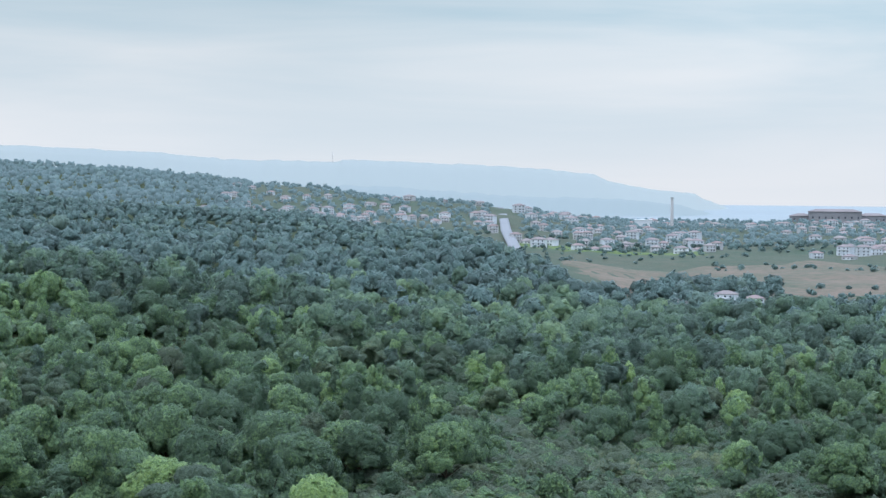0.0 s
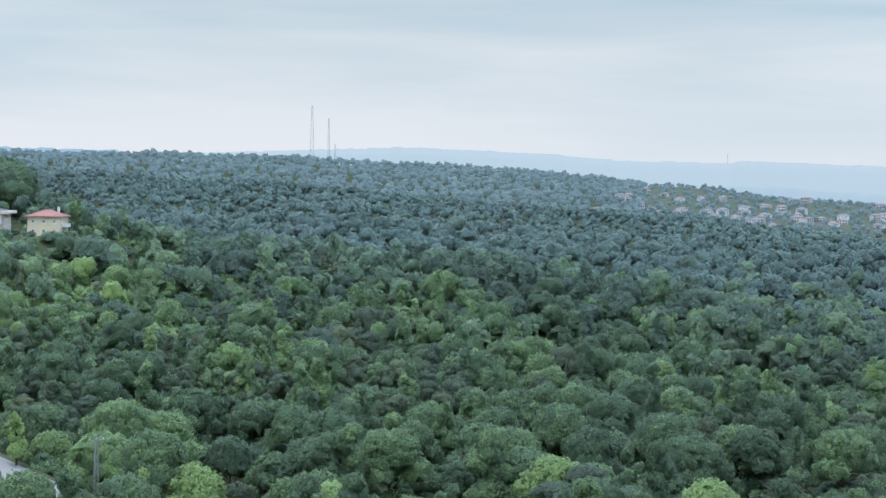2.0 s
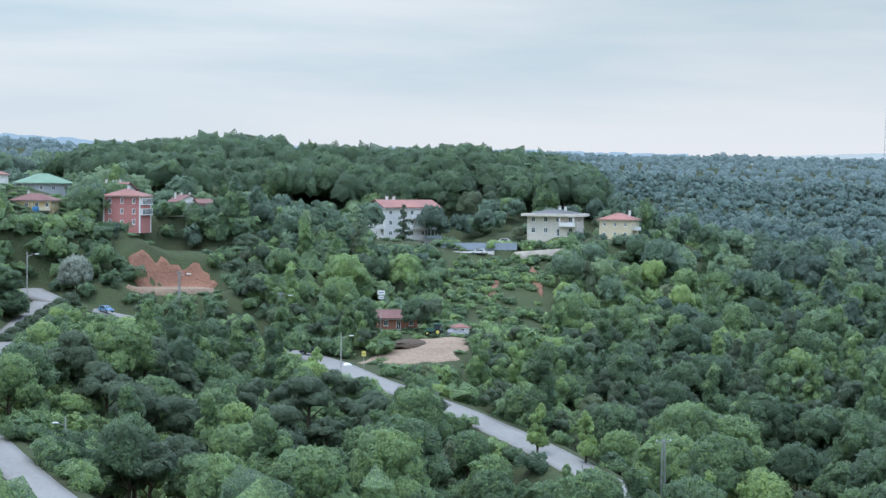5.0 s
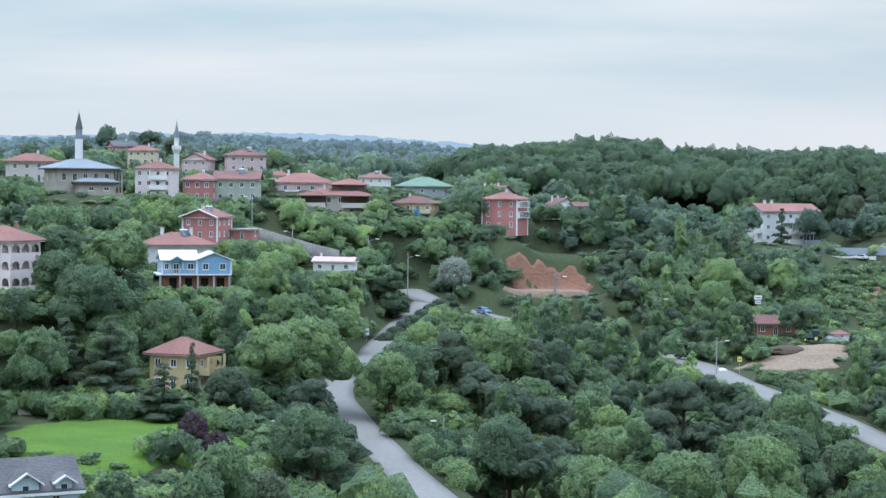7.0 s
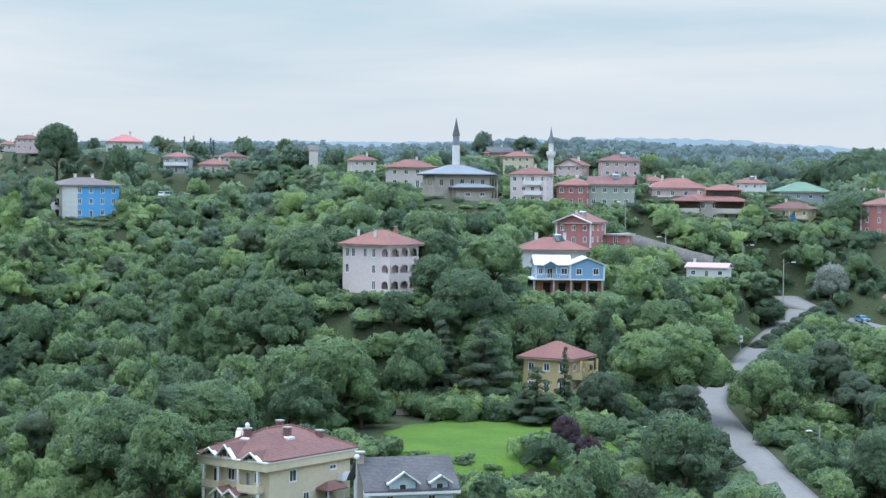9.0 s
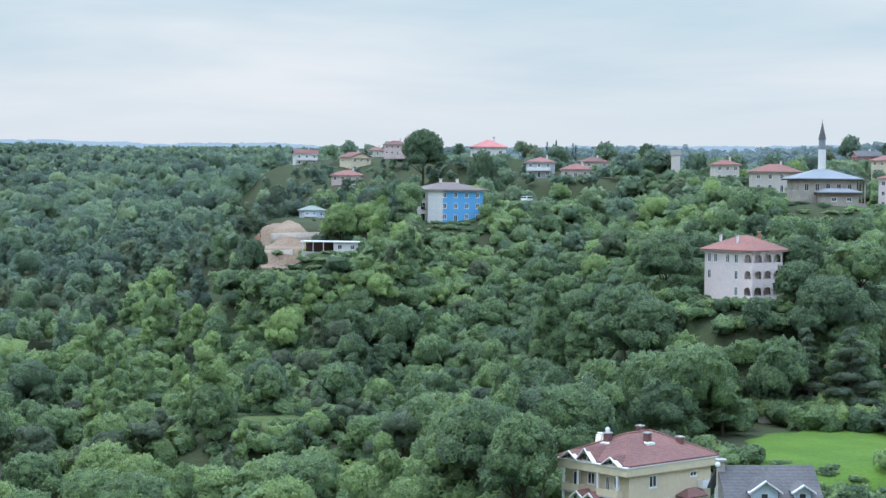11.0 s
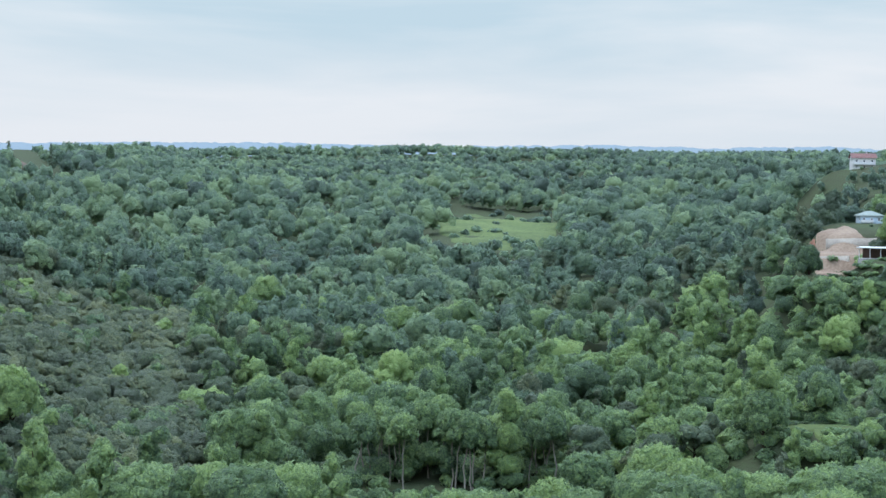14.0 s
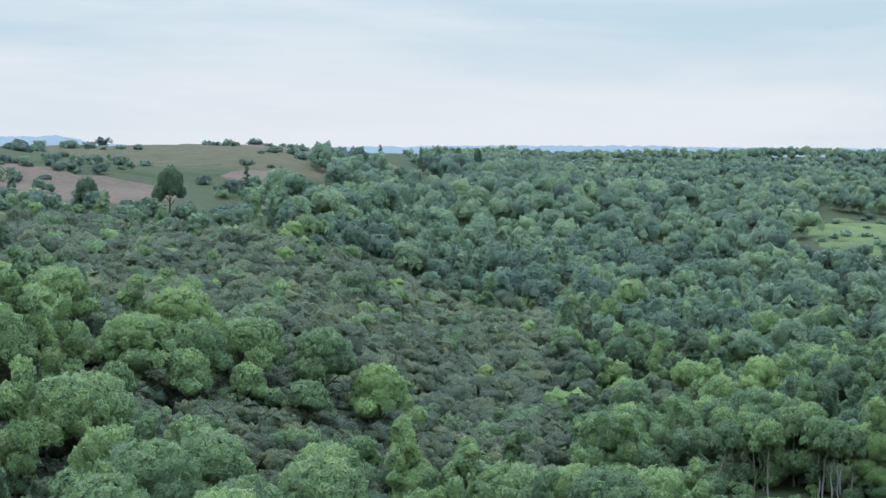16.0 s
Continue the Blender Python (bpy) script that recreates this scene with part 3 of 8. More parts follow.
def trunk_mesh(kind, seed):
    rng = np.random.default_rng(seed)
    bm = bmesh.new()

    def limb(p, q, r0, r1, n=6):
        p, q = Vector(p), Vector(q)
        d = (q - p).normalized()
        u = d.orthogonal().normalized()
        w = d.cross(u)
        a = [bm.verts.new(p + (u * math.cos(i * 6.283 / n) + w * math.sin(i * 6.283 / n)) * r0) for i in range(n)]
        b = [bm.verts.new(q + (u * math.cos(i * 6.283 / n) + w * math.sin(i * 6.283 / n)) * r1) for i in range(n)]
        for i in range(n):
            bm.faces.new((a[i], a[(i + 1) % n], b[(i + 1) % n], b[i]))
    top = {"broad": 5.0, "tall": 9.0, "pine": 6.5, "cedar": 11.5, "bush": 1.0}[kind]
    limb((0, 0, -0.6), (0.1, 0, top * 0.5), 0.27, 0.2)
    limb((0.1, 0, top * 0.5), (0, 0.1, top), 0.2, 0.07)
    if kind != "cedar":
        for i in range(5):
            a = i * 1.3 + rng.uniform(0, 0.6)
            z = top * rng.uniform(0.4, 0.75)
            k = 0.8 if kind == "tall" else 2.2
            limb((0, 0, z), (math.cos(a) * k, math.sin(a) * k, z + rng.uniform(1.2, 2.4)), 0.11, 0.04, 5)
    me = bpy.data.meshes.new("trunk")
    bm.to_mesh(me)
    bm.free()
    me.materials.append(BARK)
    return me


class Wood:
    """Collects many plants into one mesh."""

    def __init__(self):
        self.v, self.f, self.t, self.m, self.n = [], [], [], [], 0

    def add(self, shape, x, y, z, scale, turn, tint, wide=1.0):
        v, f, t, m = shape
        c, s = math.cos(turn), math.sin(turn)
        self.v.append(np.column_stack([(v[:, 0] * c - v[:, 1] * s) * scale * wide + x, (v[:, 0] * s + v[:, 1] * c) * scale * wide + y, v[:, 2] * scale + z]))
        self.f.append(f + self.n)
        self.t.append(t + tint)
        self.m.append(np.column_stack([m[:, 0] * c - m[:, 1] * s, m[:, 0] * s + m[:, 1] * c, m[:, 2]]))
        self.n += len(v)

    def make(self, name, material, label):
        if not self.v:
            return None
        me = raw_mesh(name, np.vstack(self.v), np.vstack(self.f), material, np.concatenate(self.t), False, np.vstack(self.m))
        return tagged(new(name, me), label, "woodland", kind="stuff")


def open_ground(x, y):
    """True where no tree grows: roads, yards, lawns, meadows, houses, the plain."""
    free = road_distance(x, y) < 2.2
    r = np.hypot(x, y)
    a = np.degrees(np.arctan2(-x, y))
    for px, py, rad, fade, pz in FLAT:
        free |= np.hypot(x - px, y - py) < (rad - 2.5 if rad < 14 else rad + 1.0)
    edge = np.where(a < -6, 740.0, 740 + (a + 6) * 58)
    free |= (a < 6) & (r > edge) & (r < 2600) & (bumps(x, y, 120, 9) < 0.55)
    wav = bumps(x, y, 50, 31) + 0.6 * bumps(x, y, 22, 32)
    free |= (a > 98.6 + wav) & (r > 515 + 12 * wav) & (bumps(x, y, 26, 4) < 0.8)
    free |= (a > 95.0 + wav) & (r > 610 + 20 * wav) & (bumps(x, y, 26, 4) < 0.75)
    free |= (a > 92.2 + 0.6 * wav) & (r > 790 + 15 * wav) & (bumps(x, y, 26, 4) < 0.7)
    free |= (np.abs(np.radians(a - 97.6)) * r < 12) & (r > 640) & (r < 690)
    free |= (np.abs(np.radians(a - 78.9)) * r < 25 + 5 * wav) & (r > 685) & (r < 885)
    free |= (a > 25.8) & (a < 29.6) & (r > 412) & (r < 505)
    for b, d, rad in ((37.7, 438, 10), (68.6, 434, 9), (68.3, 452, 9), (69.0, 417, 8)):      # bare earth
        px, py = at(b, d)
        free |= np.hypot(x - px, y - py) < rad
    return free


# by distance: leaves, their size, clumps, their radius
TIERS = ((0, 325, 120, 0.5, 110, 0.9), (325, 420, 40, 0.65, 52, 1.2), (420, 620, 14, 1.0, 22, 1.75), (620, 950, 3, 1.4, 9, 2.4), (950, 1400, 1, 2.0, 3, 3.1), (1400, 2150, 1, 2.4, 2, 3.8))
KINDS = ("broad", "tall", "pine", "bush")


def shapes():
    out = {}
    for i, (_, _, q, size, clumps, bulge) in enumerate(TIERS):
        for k in KINDS:
            for s in range(5):
                seed = 100 * i + 10 * KINDS.index(k) + s
                if i > 3 and k != "broad":
                    continue
                made = crown(seed, k, int(q * (0.2 if k == "bush" else 1)) + 2, size * (0.78 if k == "bush" else 1), max(2, int(clumps * (0.3 if k == "bush" else 1))), bulge)
                out.setdefault((k, i), []).append(made)
    return out


SHAPES = shapes()


def behind_ridges():
    """Steepest line of sight from the hover point, by bearing and distance: beyond it trees are only rounded heads."""
    b, d = np.arange(-18, 109, 0.5), np.arange(150, 2200, 8.0)
    B, D = np.meshgrid(np.radians(b), d, indexing="ij")
    z = ground((-np.sin(B) * D).ravel(), (np.cos(B) * D).ravel()).reshape(B.shape)
    return np.maximum.accumulate((z + 5 - EYE[2]) / D, axis=1)


SIGHT = behind_ridges()


def out_of_sight(x, y, top):
    r, a = np.hypot(x, y), np.degrees(np.arctan2(-x, y))
    i = np.clip(((a + 18) / 0.5).round().astype(int), 0, SIGHT.shape[0] - 1)
    j = np.clip(((r - 158) / 8.0).astype(int), 0, SIGHT.shape[1] - 1)
    return ((top - EYE[2]) / r < SIGHT[i, j])
NEAR_TREES = []      # trees that become things of their own: kind, x, y, z, scale, turn


def nearest(a):
    """Distance from which the woods matter on a bearing; nearer in, the valley floor is thinly planted."""
    return np.interp(a, (-17, 44, 48, 60, 64, 90, 97, 107), (245, 250, 190, 195, 245, 240, 205, 195))


def scatter(rng, a0, a1, r0, r1, step):
    """Plan points about a step apart within a sector, unevenly set."""
    g = np.arange(-r1, r1, step)
    x, y = np.meshgrid(g, np.arange(-r1 * 0.4, r1, step * 0.9))
    x = x + (np.arange(x.shape[0]) % 2)[:, None] * step / 2
    x, y = x.ravel() + rng.uniform(-0.55, 0.55, x.size) * step, y.ravel() + rng.uniform(-0.55, 0.55, y.size) * step
    r, a = np.hypot(x, y), np.degrees(np.arctan2(-x, y))
    ok = (r > r0) & (r < r1) & (a > a0) & (a < a1)
    o = rng.permutation(int(ok.sum()))
    return x[ok][o], y[ok][o], r[ok][o], a[ok][o]


# houses, lanes and lawns that stand clear above their gardens: bearing, distance, height, half width
CLEAR = [(b, math.hypot(x, y), z + (0.2 if nm in ("lawn", "yard", "cut", "verge", "clearing", "shed_yard", "yard_step", "yard_top", "cut_top", "shed", "small_white", "forecourt") else 1.8 if math.hypot(x, y) > 400 else 0.8), 8.5 if nm not in ("lawn", "yard", "cut", "cut_top", "verge", "shed_yard", "yard_step", "yard_top", "forecourt") else 11.0)
         for nm, (x, y, z, b) in SITES.items() if nm not in ("old_mansion", "gabled_pair", "cottage", "hut", "back_house", "verge")]
CLEAR += [(-math.degrees(math.atan2(p[0], p[1])), math.hypot(p[0], p[1]), p[2] + 0.3, 4.0) for ln in (MAIN, BRANCH) for p in ln[::3]
          if ln is BRANCH or 25.2 < -math.degrees(math.atan2(p[0], p[1])) < 27.4 or 31.7 < -math.degrees(math.atan2(p[0], p[1])) < 33.8 or -math.degrees(math.atan2(p[0], p[1])) > 39]
CLEAR += [(29.6, 396, 7.6, 6.0), (31.0, 414, 11.4, 5.0), (52.0, 428, 38.2, 10.0), (63.4, 456, 33.0, 9.0), (54.0, 262, 9.0, 6.0), (47.8, 258, 8.5, 6.0), (50.5, 238, 7.6, 11.0), (52.6, 240, 7.6, 8.0), (58.9, 220, 4.5, 9.0), (56.2, 218, 6.0, 8.0), (28.0, 470, 20.0, 12.0), (26.8, 432, 11.5, 8.0), (28.3, 428, 11.0, 8.0), (44.3, 410, 26.0, 7.0), (46.0, 420, 31.0, 7.0)]
CLEAR += [(b, 321, float(ground(*at(b, 321))) + 1.8, 6.0) for b in np.arange(77.4, 83.2, 1.0)]
CLEAR = np.array(CLEAR)


def headroom(x, y):
    """The greatest height of a plant's top, so that the houses and lanes above it are not shut in."""
    r, a = np.hypot(x, y), np.degrees(np.arctan2(-x, y))
    top = np.full(x.shape, 1e3)
    for b, d, z, half in CLEAR:
        m = (np.abs(np.radians(a - b)) * d < half) & (r < d + 2) & (r > d * 0.72)
        top = np.where(m, np.minimum(top, EYE[2] + (z - EYE[2]) * r / d), top)
    return top


TALL = {"broad": 10.0, "tall": 12.5, "pine": 9.2, "bush": 2.9, "cedar": 13.0}


def plant_woods():
    rng = np.random.default_rng(7)
    woods = {}
    for i, (r0, r1, *_) in enumerate(TIERS):
        r0 = max(r0, 150)
        step = (9.6, 7.2, 7.6, 8.4, 8.2, 12.5)[i]
        x, y, r, a = scatter(rng, -17, 107, r0, r1, step)
        n = len(x)
        ok = ~open_ground(x, y)
        if i == 0:
            ok &= (r > nearest(a)) | (rng.random(n) < 0.25)
        if i == 3:
            ok &= ~((a > 38) & (a < 60) & (rng.random(n) < 0.45))
        if i == 4:
            ok &= ~((a > 29) & (a < 62) & (rng.random(n) < 0.7))
        if i == 5:
            ok &= ((a < 31) & (a > -3)) | ((a > 40) & (a < 64) & (r < 1750))
        x, y, r, a = x[ok], y[ok], r[ok], a[ok]
        z = ground(x, y)
        room = headroom(x, y)
        unseen = out_of_sight(x, y, z + 11)
        patch = bumps(x, y, 38, 11) + 0.6 * bumps(x, y, 16, 12)
        pinez = bumps(x, y, 45, 13)
        scrub = ((a > 88) & (r > 255) & (r < 470) & (patch > -0.55)) | ((a < 4) & (r < 400) & (patch > -0.2) & (a + (r - 300) * 0.05 < 3))
        village = (a > 41) & (a < 64) & (r > 300) & (r < 620)
        for k in range(len(x)):
            u = rng.random()
            if z[k] < 0.5 and r[k] > 1500:
                continue
            thin = i == 0 and r[k] < nearest(a[k])
            if scrub[k]:
                kind, s, key = "bush", rng.uniform(0.9, 1.7), "scrub"
                if u < 0.12:
                    kind, s, key = "broad", rng.uniform(0.35, 0.6), "leaf"
            elif 12 < a[k] < 42 and 240 < r[k] < 460 and pinez[k] > 0.0 and u < 0.42:
                kind, s, key = "pine", rng.uniform(0.55, 0.95), "pine"
            elif pinez[k] > 0.5 and r[k] < 600 and u < 0.4:
                kind, s, key = "pine", rng.uniform(0.6, 1.0), "pine"
            elif village[k]:
                kind, s, key = ("broad", rng.uniform(0.5, 0.95), "leaf") if u < 0.7 else ("bush", rng.uniform(1.0, 2.0), "leaf")
            elif 25 < a[k] < 41 and r[k] > 560 and r[k] < 760:
                kind, s, key = "broad", rng.uniform(1.1, 1.6), "oak"
            else:
                kind, s, key = ("broad", rng.uniform(0.5, 1.0) * rng.uniform(0.9, 1.3), "leaf") if u < 0.6 else ("tall", rng.uniform(0.7, 1.15), "leaf") if u < 0.8 else ("bush", rng.uniform(1.0, 2.2), "leaf")
            # beyond this the leaf colours carry painted haze
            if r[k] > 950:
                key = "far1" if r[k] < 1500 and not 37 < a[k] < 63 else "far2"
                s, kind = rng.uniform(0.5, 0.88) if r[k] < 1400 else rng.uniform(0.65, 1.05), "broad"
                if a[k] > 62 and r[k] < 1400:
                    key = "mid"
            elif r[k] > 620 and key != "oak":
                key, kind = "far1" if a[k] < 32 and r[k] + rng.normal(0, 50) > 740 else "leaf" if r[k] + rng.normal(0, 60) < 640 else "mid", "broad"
                s = rng.uniform(0.45, 1.0) * rng.uniform(0.8, 1.45)
                if a[k] > 97:
                    s *= 0.55
                if abs(a[k] - 78.9) < 2.4 and r[k] < 700:
                    s *= 0.6
            tint = 0.40 + 0.24 * patch[k] + rng.normal(0, 0.2) + (0.25 if rng.random() < 0.07 else 0) + (0.08 if a[k] > 80 else 0)
            if key == "leaf" and kind != "bush" and r[k] < 620 and rng.random() < (0.2 if bumps(x[k], y[k], 30, 71) > 0.25 else 0.05):
                key, s, tint = "scrub", s * 0.8, 0.35 + rng.normal(0, 0.15)
            if a[k] < 20 and r[k] < 620:
                tint -= 0.17 + 0.07 * (a[k] < 12)
            # farther trees take the leaf colour with haze put into it
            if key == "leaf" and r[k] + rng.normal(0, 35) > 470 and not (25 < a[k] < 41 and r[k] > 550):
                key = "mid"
            if i == 0 and key in ("leaf", "pine") and kind != "bush":
                s = min(s * 1.5, 1.55)
            if a[k] > 97 and 415 < r[k] < 620:
                s *= 0.6
            if key == "oak":
                tint = 0.0 + rng.normal(0, 0.07)
                key = "leaf"
            if 61.5 < a[k] < 69.5 and 540 < r[k] < 760:
                s *= 0.6
            if village[k]:
                tint += 0.1
            if 60 < a[k] and r[k] < 330:
                tint += 0.15
            if 400 < r[k] < 950 and a[k] > 20:
                tint += 0.07
            turn = rng.uniform(0, 6.28)
            wide = rng.uniform(0.8, 1.12)
            pick = rng.integers(5)
            if z[k] + TALL[kind] * s > room[k]:
                s = (room[k] - z[k]) / TALL[kind]
                if s < 0.3 and kind != "bush":
                    kind, s = "bush", (room[k] - z[k]) / TALL["bush"]
                if s < 0.3:
                    continue
                s = min(s, 1.5)
            if i == 0 and not thin and key in ("leaf", "pine") and kind != "bush" and s > 0.6 and len(NEAR_TREES) < 330:
                NEAR_TREES.append((kind, x[k], y[k], z[k] - 0.2, s, turn, wide))
                continue
            shape = SHAPES["bush" if kind == "bush" else "broad", 3 if kind == "bush" else 5 if r[k] > 620 else 4][pick] if unseen[k] else SHAPES[kind, 3 if thin else i][pick]
            woods.setdefault((key, i), Wood()).add(shape, x[k], y[k], z[k] - 0.3, s, turn, tint, wide)
    # scrub and hedges fill the slopes
    for a0, a1, r0, r1, step, key in ((88, 107, 215, 480, 4.0, "scrub"), (-17, 3, 235, 420, 4.2, "scrub"), (40, 67, 205, 490, 3.9, "leaf"), (20, 40, 225, 500, 4.8, "leaf"), (67, 88, 225, 440, 5.0, "leaf"), (-17, 20, 230, 520, 5.6, "leaf"), (65.3, 71.0, 330, 428, 2.7, "leaf")):
        x, y, r, a = scatter(rng, a0, a1, r0, r1, step)
        ok = ~open_ground(x, y)
        patch = bumps(x, y, 38, 11) + 0.6 * bumps(x, y, 16, 12)
        if key == "scrub":
            ok &= patch > -1.4
            ok &= (a > 50) | (a + (r - 300) * 0.05 < 3)
        x, y, r, a, patch = x[ok], y[ok], r[ok], a[ok], patch[ok]
        z = ground(x, y)
        room = headroom(x, y)
        unseen = out_of_sight(x, y, z + 4)
        for k in range(len(x)):
            if unseen[k]:
                continue
            i = 1 if r[k] < 330 else 2
            broad = rng.uniform(0.9, 1.3)
            big = min(rng.uniform(0.8, 1.7), (room[k] - z[k]) / 2.9)
            if big < 0.3:
                if rng.random() < 0.15:
                    continue
                big = 0.36
                broad = 2.4
            woods.setdefault(("leaf" if key == "scrub" and rng.random() < 0.13 else key, i), Wood()).add(SHAPES["bush", i][rng.integers(5)], x[k], y[k], z[k] - 0.3, big, rng.uniform(0, 6.28),
                                                   0.4 + 0.2 * patch[k] + rng.normal(0, 0.2) - (0.28 if a[k] < 18 else 0.0), broad)
    # low bushes on the grassy bank
    for k in range(520):
        b, d = rng.uniform(25.6, 29.9), rng.uniform(412, 500)
        x, y = at(b, d)
        if abs(b - 28.4) < 0.35 and d > 480 or bumps(np.array([x]), np.array([y]), 14, 61)[0] < -0.1 - 0.4 * rng.random():
            continue
        woods.setdefault(("leaf", 2), Wood()).add(SHAPES["bush", 2][rng.integers(5)], x, y, g1(x, y) - 0.2, rng.uniform(0.35, 0.85), rng.uniform(0, 6.28), 0.45 + rng.normal(0, 0.2), 1.2)
    # and on the far meadow
    for k in range(60):
        x, y = at(rng.uniform(77.0, 80.8), rng.uniform(690, 880))
        if bumps(np.array([x]), np.array([y]), 22, 62)[0] < 0.05:
            continue
        woods.setdefault(("mid", 3), Wood()).add(SHAPES["bush", 2][rng.integers(5)], x, y, g1(x, y) - 0.2, rng.uniform(0.5, 1.3), rng.uniform(0, 6.28), 0.4 + rng.normal(0, 0.2), 1.2)
    # bushes and thickets on the hilltop pasture
    for k in range(520):
        x, y = at(rng.uniform(92.5, 106.8), rng.uniform(505, 900))
        if bumps(np.array([x]), np.array([y]), 30, 66)[0] + 0.5 * bumps(np.array([x]), np.array([y]), 11, 67)[0] < 0.1:
            continue
        woods.setdefault(("mid", 2), Wood()).add(SHAPES["bush", 2][rng.integers(5)], x, y, g1(x, y) - 0.2, rng.uniform(0.5, 1.5), rng.uniform(0, 6.28), 0.2 + rng.normal(0, 0.2), 1.2)
    # trees among the houses of the plain
    x, y, r, a = scatter(rng, -16, 10, 760, 2500, 17)
    ok = (bumps(x, y, 160, 21) + 0.7 * bumps(x, y, 60, 22) > np.where(r > 1350, np.where(a > -1.5, -1.1, -0.7), 0.72)) & (r > 740 + np.maximum(a + 6, 0) * 70)
    ok |= (r < 900) & (a < -6) & (rng.random(len(x)) < 0.5)
    ok &= (np.abs(a + 1.95) > 0.45) & ((r < 1000) | (a < 6) | (r > 1350))
    x, y, r = x[ok], y[ok], r[ok]
    z = ground(x, y)
    for k in range(len(x)):
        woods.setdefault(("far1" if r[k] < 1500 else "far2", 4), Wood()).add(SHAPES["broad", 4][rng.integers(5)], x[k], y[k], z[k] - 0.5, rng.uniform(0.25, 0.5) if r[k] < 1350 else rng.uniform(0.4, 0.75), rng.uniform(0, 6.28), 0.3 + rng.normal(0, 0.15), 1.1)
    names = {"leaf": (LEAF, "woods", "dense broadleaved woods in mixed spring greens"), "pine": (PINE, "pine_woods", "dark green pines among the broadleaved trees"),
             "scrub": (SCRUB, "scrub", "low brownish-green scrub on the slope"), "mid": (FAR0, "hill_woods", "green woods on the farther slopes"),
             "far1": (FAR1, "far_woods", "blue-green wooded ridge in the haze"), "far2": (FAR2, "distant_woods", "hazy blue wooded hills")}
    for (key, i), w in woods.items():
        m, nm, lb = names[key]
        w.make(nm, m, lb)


plant_woods()


def single_trees():
    """The nearest trees, each a thing of its own with a trunk and a crown."""
    crowns = {}
    trunks = {}
    for kind in ("broad", "tall", "pine"):
        for k in range(4):
            v, f, t, m = crown(900 + k + 20 * KINDS.index(kind), kind, 160, 0.5, 130, 0.85)
            base = 0.1 if kind != "pine" else 0.3
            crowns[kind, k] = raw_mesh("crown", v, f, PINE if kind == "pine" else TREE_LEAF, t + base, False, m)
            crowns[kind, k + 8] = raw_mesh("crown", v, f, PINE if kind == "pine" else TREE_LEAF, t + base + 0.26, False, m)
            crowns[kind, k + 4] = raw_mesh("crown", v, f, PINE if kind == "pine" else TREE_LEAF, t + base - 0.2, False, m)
            trunks[kind, k] = trunk_mesh(kind, 40 + k)
    words = {"broad": ("broadleaved tree in fresh green leaf in the woods", "tree"), "tall": ("slender young tree in light green leaf", "tree"),
             "pine": ("dark green pine with a flat spreading crown", "pine")}
    for n, (kind, x, y, z, s, turn, wide) in enumerate(NEAR_TREES):
        ob = new("pine_tree" if kind == "pine" else "tree")
        ob.matrix_basis = Matrix.Translation((x, y, z)) @ Matrix.Rotation(turn, 4, "Z") @ Matrix.Diagonal((s * wide, s * wide, s, 1))
        tagged(ob, *words[kind], group="trees of the near slope")
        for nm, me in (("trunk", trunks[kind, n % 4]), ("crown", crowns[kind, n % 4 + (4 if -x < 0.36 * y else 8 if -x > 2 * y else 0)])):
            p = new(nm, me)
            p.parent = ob



